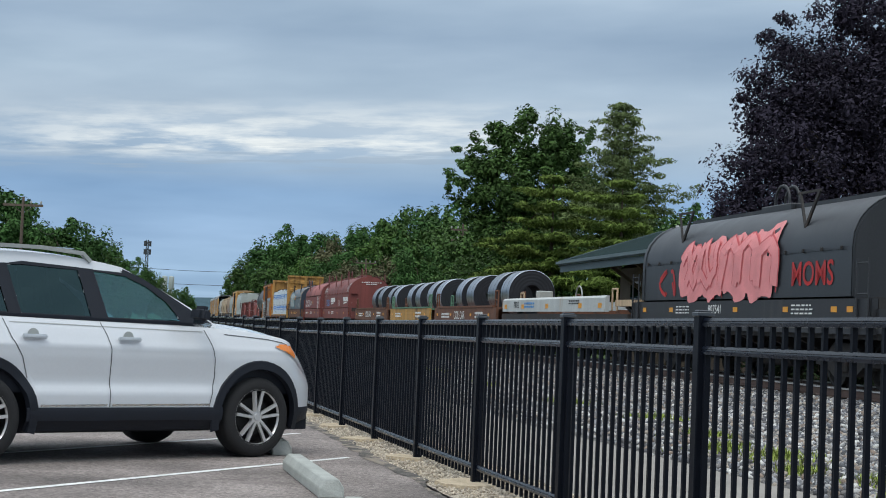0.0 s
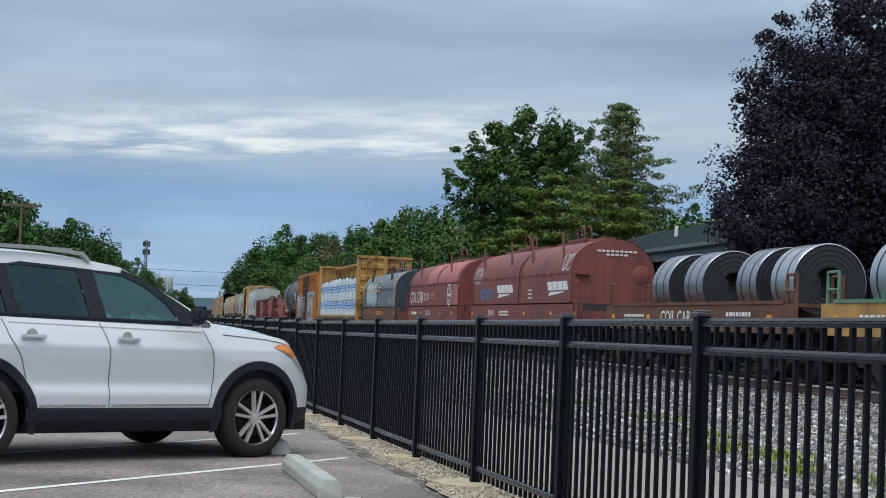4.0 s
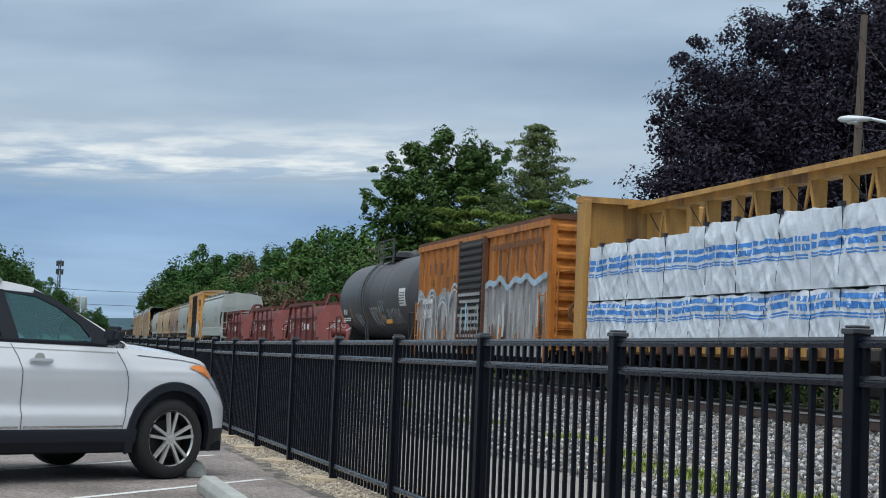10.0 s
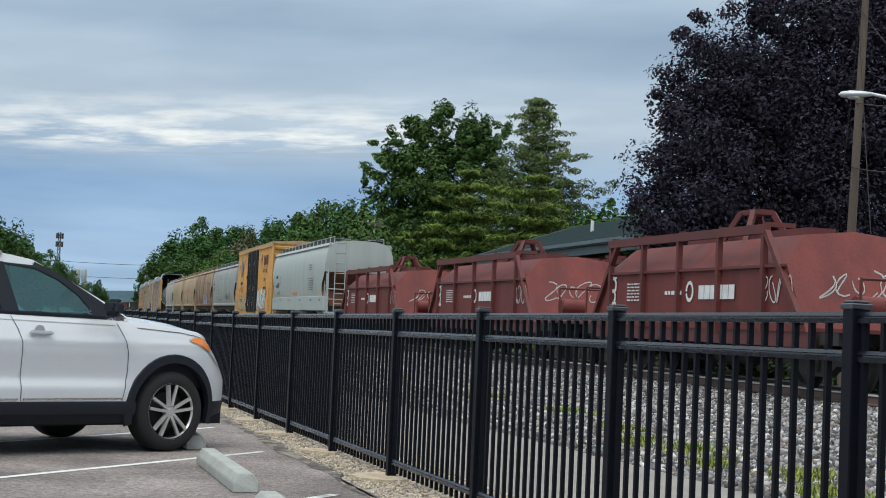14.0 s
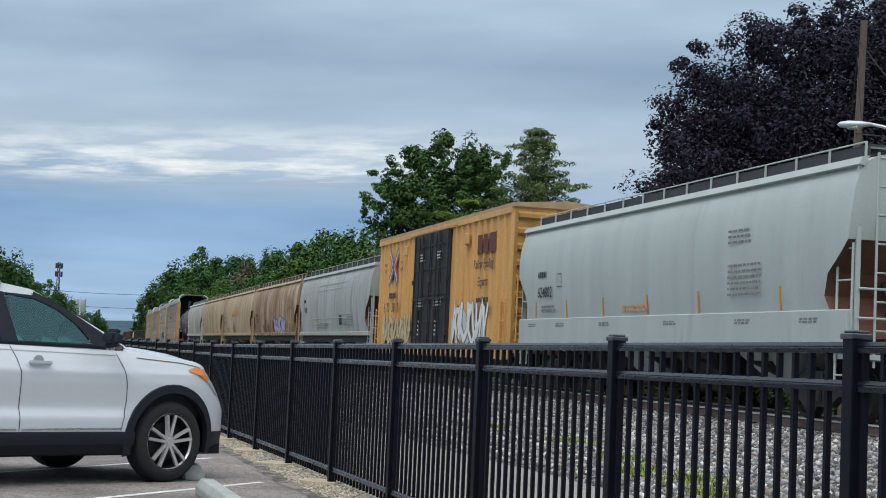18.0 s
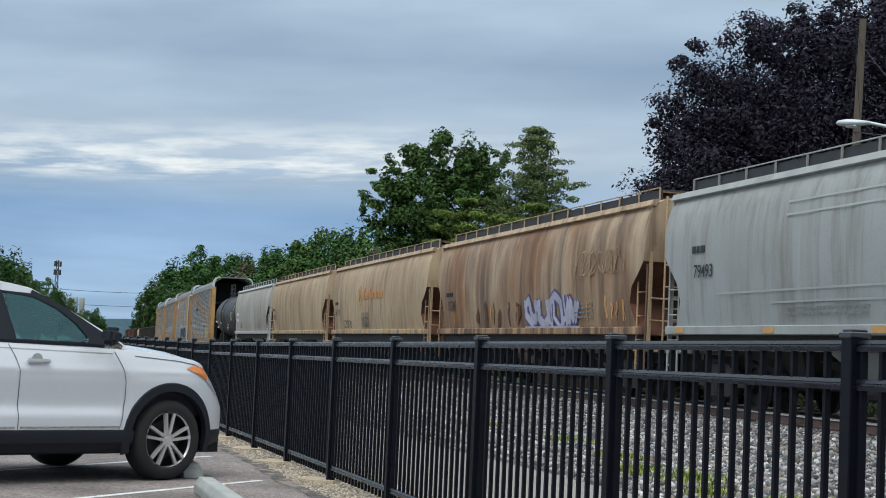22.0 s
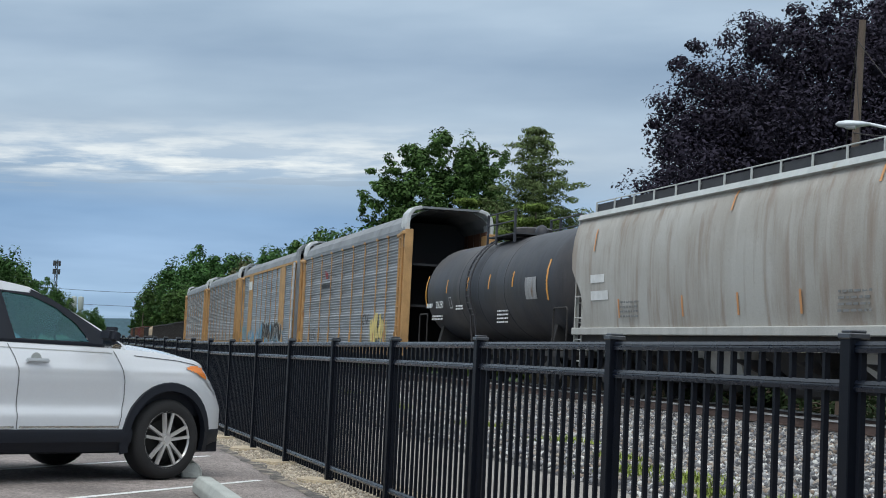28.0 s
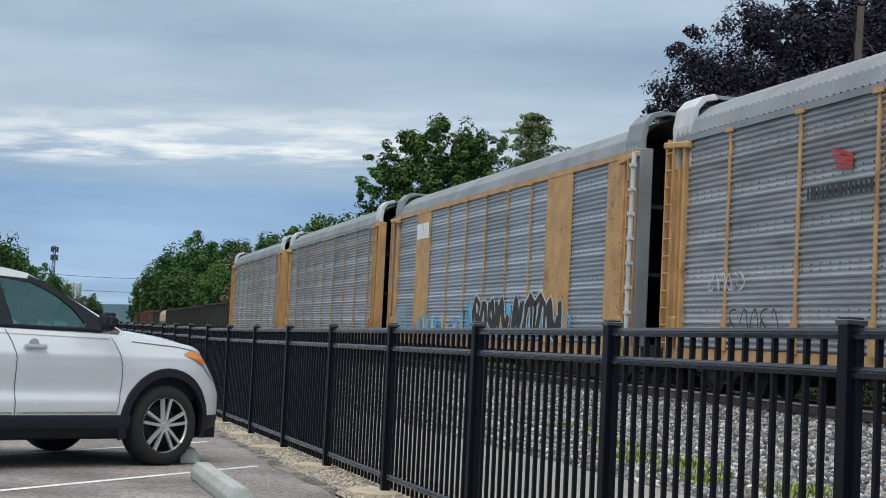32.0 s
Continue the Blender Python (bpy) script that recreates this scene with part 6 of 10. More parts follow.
for sg in (1, -1):
    for tier, (z0, z1) in enumerate(((1.30, 2.12), (2.15, 3.42))):
        xx = -half + 0.65
        while xx < half - 1.6:
            ln = wr.choice((3.0, 3.7, 4.9)) if tier else wr.choice((3.7, 4.9))
            x1 = min(xx + ln, half - 0.55)
            if half - 0.55 - x1 < 1.2:
                x1 = half - 0.55
            dz = wr.uniform(-0.05, 0.05) if tier else 0
            sd = wr.uniform(0, 99)
            lb = ride(thing("lumber_bundle", "lumber bundle in white wrap with blue stripes", "lumber bundle", "wrapped lumber bundles"), c)
            part("wrap", wrapped(sg, xx + 0.004, x1 - 0.004, z0, z1 + dz, sd), M_WRAP, lb, smooth=60)
            if sg == 1:
                mid_ = (z0 + z1) / 2 + (0.12 if tier == 0 else 0.02) + wr.uniform(-0.04, 0.04)
                for dz_, hh in ((0.17, 0.085), (0.03, 0.10), (-0.10, 0.03), (-0.15, 0.025)):
                    part("printed_stripe", stripe_band(xx + 0.03, x1 - 0.03, mid_ + dz_, hh, sd, z0, z1 + dz), M_WRAPBLUE, lb, "blue printed stripe")
            k = 3
            for i in range(k):
                x = xx + (x1 - xx) * (i + wr.uniform(0.35, 0.65)) / k
                bm = B()
                pts = [(x + 0.012 * math.sin(q), sg * (1.345 + crease(x, z0 + (z1 + dz - z0) * q / 8, sd) * 0.9), z0 + (z1 + dz - z0) * q / 8) for q in range(9)]
                for p, q in zip(pts, pts[1:]):
                    bar(bm, p, q, 0.012, 0.014)
                if tier:
                    box(bm, x - 0.05, x + 0.05, min(sg * 1.36, sg * 1.45), max(sg * 1.36, sg * 1.45), z1 + dz - 0.03, z1 + dz + 0.05)
                part("strap", bm, M_STRAP, lb)
            xx = x1

# orange box car with stripped grey paint below
c = (150.3 + 164.1) / 2
d0, d1 = 156.0 - c, 158.45 - c
root, half, W = boxcar("weathered orange boxcar with scraped grey lower half", 150.4, 164.0, 4.32, M_ORANGE, M_ORANGE, M_UNDER, (d0, d1), 0.78, M_RUST)
door = part("sliding_door", box(B(), d0, d1, W + 0.02, W + 0.14, 1.0, 4.05), M_UNDER, root, "dark corrugated sliding door")
slat = None
for i in range(15):
    z = 1.15 + 0.195 * i
    if slat is None:
        bm = prism(B(), [(0, -0.075), (0.05, -0.03), (0.05, 0.03), (0, 0.075)], d0 + 0.06, d1 - 0.06)
        slat = part("corrugation", bm, M_UNDER, door, m=Matrix.Translation((0, W + 0.14, z)))
    else:
        again(slat, Matrix.Translation((0, W + 0.14, z)), door)
# stripped band, laid over sheets and posts with a ragged top
rb = random.Random(3)
for a, b, zt in ((150.5 - c, d0 - 0.05, 2.80), (d1 + 0.05, 163.9 - c, 2.68)):
    bm = B()
    n = 40
    lo, hi = [], []
    for i in range(n + 1):
        x = a + (b - a) * i / n
        z = zt + 0.22 * noise.noise((x * 1.3, 7.0, 0)) + 0.12 * noise.noise((x * 4.3, 2.0, 0))
        lo.append(bm.verts.new((x, W + 0.006, 1.05)))
        hi.append(bm.verts.new((x, W + 0.006, z)))
    for i in range(n):
        bm.faces.new((lo[i], lo[i + 1], hi[i + 1], hi[i]))
    part("stripped_paint", bm, M_SILVERGREY, root, "grey paint showing under the worn orange")
    cover = None
    x = -half + 0.06
    while x < half:
        if a < x < b:
            z = zt + 0.22 * noise.noise((x * 1.3, 7.0, 0)) + 0.12 * noise.noise((x * 4.3, 2.0, 0))
            bm = prism(B(), [(0, -0.066), (0.081, -0.034), (0.081, 0.034), (0, 0.066)], 1.16, z)
            for v in bm.verts:
                v.co = Vector((x + v.co.z, W + v.co.y, v.co.x))
            part("stripped_post", bm, M_SILVERGREY, root)
        x += 0.78
    part("stripped_sill", box(B(), a, b, W + 0.01, W + 0.055, 0.832, 1.148), M_SILVERGREY, root)
    # sprayed letter tops on one side of the door, a level band on the other
    top_line = [(a + (b - a) * i / n, zt + 0.22 * noise.noise(((a + (b - a) * i / n) * 1.3, 7.0, 0)) - 0.04) for i in range(n + 1)]
    if b < 0:
        bm = B()
        ribbon(bm, top_line, 0.16, lambda z: W, 0.086)
        part("spray_line", bm, M_PALEBLUE, root, "pale blue sprayed band over the grey")
    else:
        m_ = max(3, int((b - a) / 1.15))
        for k_, (mt_, w_, off_) in enumerate(((M_PALEBLUE, 0.09, 0.088), (M_WHITEGRAF, 0.05, 0.092))):
            bm = B()
            for q in range(m_):
                xa, wd = a + (b - a) * q / m_, (b - a) / m_
                hh = zt - 0.16 * k_ + 0.20 * math.sin(q * 2.7 + a)
                lo_ = 1.9 + 0.25 * math.sin(q * 4.1)
                ribbon(bm, [(xa + wd * (0.04 + 0.92 * t / 12), lo_ + (hh - lo_) * math.sin(math.pi * t / 12) ** 0.35) for t in range(13)], w_, lambda z: W, off_)
            part("spray_line", bm, mt_, root, "sprayed outline of silver letters", kind="stuff")
    drips(root, a + 0.2, b - 0.2, 1.15, 2.3, lambda z: W + 0.08, M_WHITEGRAF, int(60 + a), 7, 0.10, "white paint runs")
    drips(root, a + 0.2, b - 0.2, 1.10, 2.0, lambda z: W + 0.08, M_RUST, int(70 + a), 9, 0.07, "rust streaks")
    drips(root, a + 0.2, b - 0.2, 1.10, 1.6, lambda z: W + 0.08, M_ORANGE, int(90 + a), 5, 0.16, "orange paint left in patches")
for x in (d0 - 0.10, d1 + 0.02):
    part("door_jamb", box(B(), x, x + 0.08, W + 0.02, W + 0.17, 0.95, 4.1), M_RUST, root)
for i in range(8):
    z = 1.15 + 0.195 * i
    part("worn_ridge", box(B(), d0 + 0.08, d1 - 0.3 + 0.2 * math.sin(i * 2.1), W + 0.186, W + 0.194, z - 0.045, z + 0.04), M_SILVERGREY, door)
drips(root, d0 + 0.1, d1 - 0.3, 1.1, 2.4, lambda z: W + 0.197, M_SILVERGREY, 43, 5, 0.09, "white paint on the door")
drips(root, d0 + 0.2, d1 - 0.4, 1.3, 2.3, lambda z: W + 0.200, M_CYANGRAF, 44, 4, 0.10, "pale blue paint on the door")
drips(root, d0 + 0.1, d1 - 0.1, 1.0, 1.9, lambda z: W + 0.198, M_RUST, 45, 8, 0.10, "rust on the door")
for x, z, w_, h_ in ((162.6, 3.42, 0.5, 0.34), (161.9, 3.42, 0.4, 0.34), (161.2, 3.40, 0.45, 0.36), (162.5, 2.98, 0.6, 0.22), (160.4, 2.96, 0.55, 0.36), (159.6, 2.98, 0.5, 0.36)):
    slab_logo(root, x - c, x - c - w_, z, h_, lambda z: W, M_STAIN, -0.05, 2, False, "faded dark company mark")
drips(root, 150.8 - c, 155.8 - c, 2.7, 4.0, lambda z: W, M_STAIN, 81, 7, 0.2, "dark rust stains under the eave", 0.005)
drips(root, 158.8 - c, 163.6 - c, 3.2, 4.0, lambda z: W, M_STAIN, 82, 5, 0.12, "dark rust stains under the eave", 0.005)
bars("company_name", root, M_STAIN, 153.2 - c, W + 0.084, 3.72, 4.4, 0.26, 1, 46, "faded dark lettering")
bars("company_code", root, M_LETTER, 162.4 - c, W + 0.084, 2.42, 1.3, 0.26, 1, 47)
letters("car_number", "34318", 0.40, M_LETTER, root, 162.4 - c, W + 0.096, 2.02, "white stencilled number")


# ---- tank cars ----
def tank_car(label, s0, s1, top, r, paint, near_band=None):
    c, half = (s0 + s1) / 2, (s1 - s0) / 2
    root = ride(thing("tank_car", label, "tank car", "tank cars"), c)
    zc = top - r
    prof = []
    for i in range(7):
        a = math.pi / 2 * i / 6
        prof.append((r * math.sin(a), -half + 0.75 * (1 - math.cos(a))))
    prof += [(r, -half * 0.33), (r, half * 0.33)]
    for i in range(7):
        a = math.pi / 2 * (1 - i / 6)
        prof.append((r * math.sin(a), half - 0.75 * (1 - math.cos(a))))
    bm = lathe(B(), prof, 48, Matrix.Translation((0, 0, zc)) @ pose(0, 0, 0, 0, 0, -90))
    shell = part("tank", bm, paint, root, smooth=50)
    for x in (-half * 0.33, half * 0.33, 0.25):
        bm = lathe(B(), [(r + 0.001, -0.04), (r + 0.008, -0.03), (r + 0.008, 0.03), (r + 0.001, 0.04)], 48, Matrix.Translation((x, 0, zc)) @ pose(0, 0, 0, 0, 0, -90))
        part("weld_band", bm, paint, shell, smooth=50)
    # top fittings
    bm = lathe(B(), [(0.55, 0), (0.55, 0.28), (0.5, 0.32), (0.0, 0.34)], 24, Matrix.Translation((0, 0, top - 0.06)) @ pose(0, 0, 0, 90))
    dome = part("dome", bm, paint, root, smooth=40)
    part("valve", lathe(B(), [(0.0, 0.3), (0.12, 0.25), (0.2, 0.1), (0.2, 0.0)], 16, Matrix.Translation((-0.75, 0, top + 0.02)) @ pose(0, 0, 0, 90)), paint, root, smooth=40)
    part("platform", box(B(), -1.3, 1.3, -0.95, 0.95, top - 0.02, top + 0.02), M_GRATE, root)
    for y in (0.95, -0.95):
        for z in (0.34, 0.64):
            bm = rod(B(), (-1.3, y, top + z), (1.3, y, top + z), 0.025, 6)
            part("guard_rail", bm, paint, root)
        for x in (-1.3, 0.45, 1.3):
            bm = B()
            bar(bm, (x, y, top - 0.25), (x, y, top + 0.66), 0.06, 0.06)
            part("rail_post", bm, paint, root)
    for sg in (1, -1):
        bm = B()
        n = 16
        pts = []
        for i in range(n + 1):
            a = radians(-28 + 105 * i / n)
            pts.append(Vector((0, sg * (r + 0.13) * math.cos(a), zc + (r + 0.13) * math.sin(a))))
        for dx in (0.62, 1.05):
            rod(bm, (dx, sg * 1.32, 0.75), (dx, pts[0].y, pts[0].z), 0.028, 6)
            for p, q in zip(pts, pts[1:]):
                rod(bm, (dx, p.y, p.z), (dx, q.y, q.z), 0.028, 6)
        for p in pts:
            rod(bm, (0.62, p.y, p.z), (1.05, p.y, p.z), 0.018, 6)
        for z in (0.85, 1.2):
            rod(bm, (0.62, sg * 1.34, z), (1.05, sg * 1.34, z), 0.018, 6)
        part("ladder", bm, paint, root)
    for e, k in ((-half + 1.2, -1), (half - 1.2, 1)):
        bm = B()
        a = [bm.verts.new((e + k * dx, y, z)) for dx, y, z in ((0, -1.25, 0.95), (0, 1.25, 0.95), (0, 1.0, 2.0), (0, -1.0, 2.0))]
        b = [bm.verts.new((v.co.x - k * 0.25, v.co.y, v.co.z)) for v in a]
        for i in range(4):
            bm.faces.new((a[i], a[(i + 1) % 4], b[(i + 1) % 4], b[i]))
        bm.faces.new(a)
        bm.faces.new(b[::-1])
        part("saddle", bm, M_UNDER, root)
        part("end_platform", box(B(), min(e, e + k * 1.7), max(e, e + k * 1.7), -1.45, 1.45, 0.95, 1.08), M_UNDER, root)
        for y in (-1.4, 1.4):
            pts = [Vector((e + k * a, y, z)) for a, z in ((1.6, 1.0), (1.6, 2.04), (1.54, 2.1), (0.66, 2.1), (0.6, 2.04), (0.6, 1.0))]
            part("end_rail", tube(B(), pts, [0.026] * 6, 6), M_UNDER, root)
    running_gear(root, half + 0.35, c)
    ty = lambda z: math.sqrt(max(0.0, r * r - (z - zc) ** 2))
    return root, c, half, ty


def slash(root, x, z0, z1, yf, material, lean=-0.12, w=0.1, label="amber reflective slash"):
    bm = B()
    ribbon(bm, [(x + lean * t / 4, z0 + (z1 - z0) * t / 4) for t in range(5)], w, yf, 0.006)
    part("reflector", bm, material, root)


root, c, half, ty = tank_car("dark grey tank car with white graffiti tags", 164.9, 178.6, 4.28, 1.5, M_TANKGREY)
letters("car_number", "30100", 0.3, M_LETTER, root, 176.7 - c, ty(2.42) + 0.010, 2.25, "white stencilled number")
bars("stencil", root, M_LETTER, 176.8 - c, ty(2.12) + 0.012, 1.98, 1.6, 0.16, 2, 50)
for x in (177.9, 175.9, 173.4, 170.4):
    slash(root, x - c, 1.85, 2.4, ty, M_REFLECT)
scrawl(root, 174.0 - c, 175.1 - c, 1.7, 2.2, ty, M_WHITEGRAF, 51, 5, 0.04)
scrawl(root, 170.6 - c, 172.1 - c, 1.7, 2.4, ty, M_WHITEGRAF, 52, 4, 0.06)
scrawl(root, 169.6 - c, 170.3 - c, 1.75, 2.1, ty, M_WHITEGRAF, 53, 4, 0.035)
scrawl(root, 167.0 - c, 169.2 - c, 1.75, 2.3, ty, M_WHITEGRAF, 54, 7, 0.04)
scrawl(root, 169.4 - c, 170.4 - c, 2.2, 2.6, ty, M_CYANGRAF, 55, 4, 0.03)
patch(root, 165.8 - c, 166.8 - c, 2.35, 2.95, ty, M_LETTER, "white notice panel", 0.012)
bars("notice_text", root, M_DARKLETTER, 166.3 - c, ty(2.6) + 0.03, 2.62, 0.8, 0.45, 5, 57)
bm = box(B(), 168.9 - c, 169.8 - c, ty(1.9) - 0.02, ty(1.9) + 0.02, 1.78, 1.98)
part("placard", bm, M_REFLECT, root, "yellow placard")


# ---- trough-hood coil cars ----
def shield_car(label, s0, s1, seed):
    c, half = (s0 + s1) / 2, (s1 - s0) / 2
    root = ride(thing("coil_car", label, "coil car", "trough-hooded coil cars"), c)
    bm = B()
    h0, ins = half - 0.15, 1.15
    sect = ((1.05, 1.46, 0.0), (2.16, 1.46, 0.75), (2.70, 0.95, ins), (2.80, 0.0, ins))
    rows = []
    for z, y, i in sect:
        rows.append([bm.verts.new((-h0 + i, y, z)), bm.verts.new((h0 - i, y, z))])
    rows2 = []
    for z, y, i in sect[:-1]:
        rows2.append([bm.verts.new((-h0 + i, -y, z)), bm.verts.new((h0 - i, -y, z))])
    rows2.append(rows[-1])
    for rr in (rows, rows2):
        for a, b in zip(rr, rr[1:]):
            bm.faces.new((a[0], a[1], b[1], b[0]))
    for k in (0, 1):
        bm.faces.new((rows[0][k], rows[1][k], rows2[1][k], rows2[0][k]))
        bm.faces.new((rows[1][k], rows[2][k], rows[3][k], rows2[2][k], rows2[1][k]))
    bmesh.ops.recalc_face_normals(bm, faces=bm.faces[:])
    part("hood", bm, M_SHIELDRED, root, smooth=20)
    part("lip", box(B(), -h0 + 0.75, h0 - 0.75, 1.44, 1.52, 2.12, 2.17), M_DARKRED, root)
    for sg in (1, -1):
        n = 5
        for i in range(n):
            x = -h0 + 1.5 + (2 * h0 - 2.6) * i / (n - 1)
            bm = B()
            bar(bm, (x, sg * 1.50, 1.0), (x, sg * 1.50, 2.86), 0.1, 0.1)
            bar(bm, (x, sg * 1.50, 2.86), (x, sg * 0.95, 2.86), 0.08, 0.08)
            part("guide_post", bm, M_DARKRED, root)
        part("guide_rail", box(B(), -h0 + 1.4, h0 - 1.0, min(sg * 1.44, sg * 1.56), max(sg * 1.44, sg * 1.56), 2.70, 2.86), M_DARKRED, root)
        for e, k in ((-h0, -1), (h0, 1)):
            bm = B()
            bar(bm, (e - k * 1.5, sg * 1.5, 2.8), (e - k * 0.1, sg * 1.5, 1.2), 0.1, 0.1)
            part("corner_brace", bm, M_DARKRED, root)
        part("side_sill", box(B(), -half, half, min(sg * 1.36, sg * 1.44), max(sg * 1.36, sg * 1.44), 0.8, 1.06), M_DARKRED, root)
    bm = B()
    for x in (-0.55, 0.55):
        for y in (-0.4, 0.4):
            bar(bm, (x, y * 1.2, 2.72), (x * 0.5, y * 0.5, 3.34), 0.10, 0.10)
    bar(bm, (-0.32, 0.0, 3.34), (0.32, 0, 3.34), 0.4, 0.10)
    part("lifting_frame", bm, M_DARKRED, root)
    part("ridge_beam", box(B(), -2.6, 2.6, -0.28, 0.28, 2.78, 2.92), M_DARKRED, root)
    part("frame", box(B(), -half - 0.6, half + 0.6, -1.3, 1.3, 0.85, 1.05), M_UNDER, root)
    yy = 1.47
    bm = B()
    for zc, k in ((1.9, 0.16), (1.66, 0.13)):
        ribbon(bm, [(half - 1.35 + k * math.cos(q * 0.7), zc + k * math.sin(q * 0.7)) for q in range(7)], 0.08, lambda z: yy, 0.01)
    ribbon(bm, [(half - 1.55, 1.5), (half - 1.05, 1.5)], 0.1, lambda z: yy, 0.01)
    part("round_emblem", bm, M_LETTER, root)
    bars("company_name", root, M_LETTER, half - 1.3, yy + 0.004, 2.06, 0.6, 0.07, 1, seed)
    bars("stencil", root, M_LETTER, half - 2.55, yy + 0.004, 1.75, 0.8, 0.4, 6, seed + 1)
    bars("company_name", root, M_LETTER, half - 4.6, yy + 0.004, 1.72, 0.9, 0.12, 1, seed + 2)
    bm = B()
    ribbon(bm, [(half - 5.35 + 0.15 * math.cos(q * 0.55), 1.74 + 0.17 * math.sin(q * 0.55)) for q in range(12)], 0.07, lambda z: yy, 0.01)
    part("round_emblem", bm, M_LETTER, root)
    slab_logo(root, half - 5.75, half - 7.3, 1.72, 0.26, lambda z: yy, M_LETTER, 0.0, 6, False, "white company name as plain blocks")
    scrawl(root, -half + 0.6, -half + 1.8, 1.5, 2.0, lambda z: yy, M_WHITEGRAF, seed + 5, 4, 0.03)
    # a tag on the sloping end
    bm = B()
    rb = random.Random(seed)
    for i in range(7):
        cx, p = -0.95 + 0.30 * i, rb.uniform(0, 6)
        pts = []
        for t in range(12):
            z = 1.86 + (0.14 + 0.05 * (i % 4)) * math.sin((4 + i % 3) * t / 11 + p)
            pts.append(Vector((-h0 - 0.014 + 0.75 * (z - 1.05) / 1.11, cx + (0.10 + 0.05 * (i * 5 % 4)) * math.cos((5 + i * 3 % 4) * t / 11 + p), z)))
        for a, b in zip(pts, pts[1:]):
            bar(bm, a, b, 0.006, 0.028)
    part("graffiti", bm, M_WHITEGRAF, root, "white tag on the end of the hood", kind="stuff")
    for e, k in ((-h0, -1), (h0, 1)):
        ladder(root, e + k * 0.10, -0.9, 1.0, 1.7, 0.4, M_DARKRED, "y")
        part("walkway", box(B(), min(e, e + k * 1.3), max(e, e + k * 1.3), -1.3, 1.3, 1.06, 1.12), M_DARKRED, root)
        part("brake_cylinder", lathe(B(), [(0.0, -0.3), (0.2, -0.3), (0.2, 0.3), (0, 0.3)], 16, Matrix.Translation((e + k * 0.7, 0.7, 1.45))), M_SHIELDRED, root, smooth=40)
        bm = B()
        for y in (1.2, -1.2):
            rod(bm, (e + k * 1.2, y, 1.1), (e + k * 1.2, y, 1.9), 0.026, 6)
        rod(bm, (e + k * 1.2, 1.2, 1.9), (e + k * 1.2, -1.2, 1.9), 0.026, 6)
        part("end_rail", bm, M_DARKRED, root)
    running_gear(root, half + 1.2, c)


shield_car("red coil car under a trough-shaped steel hood", 182.9, 193.0, 61)
shield_car("red coil car under a trough-shaped steel hood", 197.0, 207.9, 71)
shield_car("red coil car under a trough-shaped steel hood", 212.0, 222.9, 81)

# ---- covered hoppers ----
root, half = hopper("clean pale grey covered hopper with black numbers", 226.9, 243.6, M_PALEGREY, M_PALEGREY, sill=(1.24, 1.88))
c = (226.9 + 243.6) / 2
letters("car_number", "624802", 0.36, M_DARKLETTER, root, 241.4 - c, hop_y(2.55) + 0.012, 2.5, "black stencilled number")
bars("company_code", root, M_DARKLETTER, 241.6 - c, hop_y(2.95) + 0.006, 2.94, 0.6, 0.24, 1, 91)
bars("stencil", root, M_FAINT, 241.2 - c, hop_y(2.1) + 0.012, 2.12, 1.0, 0.18, 2, 92)
bm = B()
ribbon(bm, [(240.2 - c, 2.62), (240.5 - c, 2.62), (240.5 - c, 2.92), (240.2 - c, 2.92)], 0.025, hop_y, 0.006, 0, True)
part("stencil_box", bm, M_DARKLETTER, root)
bars("stencil", root, M_FAINT, 230.5 - c, hop_y(2.45) + 0.012, 2.45, 1.3, 0.62, 6, 93)
bars("stencil", root, M_FAINT, 230.7 - c, hop_y(3.2) + 0.012, 3.22, 0.9, 0.3, 3, 193)
bars("warning_stencil", root, M_ORGLETTER, 235.6 - c, hop_y(2.0) + 0.012, 2.04, 1.5, 0.16, 2, 194)
for k_, x in enumerate((242.4, 240.3, 237.4, 233.8, 230.6, 228.2)):
    bars("sill_stencil", root, M_FAINT, x - c, 1.504, 1.72, 0.6, 0.10, 2, 194 + k_)
for x in (242.2, 239.9, 237.5, 235, 232.5, 229.2):
    slash(root, x - c, 1.85, 2.3, hop_y, M_REFLECT, -0.03, 0.06)

root, half = hopper("light grey covered hopper with scuffed sides", 262.3, 279.0, M_HOPGREYBODY, M_HOPGREY)
c = (262.3 + 279.0) / 2
letters("car_number", "79493", 0.34, M_DARKLETTER, root, 277.1 - c, hop_y(2.65) + 0.012, 2.62, "black stencilled number")
bars("company_code", root, M_DARKLETTER, 277.3 - c, hop_y(3.05) + 0.006, 3.04, 0.6, 0.22, 1, 95)
for z, a, b in ((3.66, 267.0, 273.9), (3.44, 267.2, 273.9), (2.2, 266.8, 276.5), (2.0, 270.5, 274.5)):
    bm = B()
    ribbon(bm, [(a - c, z), ((a + b) / 2 - c, z + 0.01), (b - c, z)], 0.035, hop_y, 0.012)
    part("weld_strip", bm, M_PALEGREY, root)
bars("stencil", root, M_FAINT, 266.6 - c, hop_y(2.1) + 0.012, 2.1, 2.2, 0.5, 5, 96)
bars("stencil", root, M_FAINT, 272.6 - c, hop_y(1.9) + 0.012, 1.9, 2.6, 0.3, 3, 97)
patch(root, 268.0 - c, 268.6 - c, 1.9, 2.3, hop_y, M_DARKLETTER, "black patch")
reflectors(root, [x - c for x in (278.2, 274.5, 271, 264.0, 266.5)], 1.504, 1.54, M_YELLOW, 0.40, 0.10)

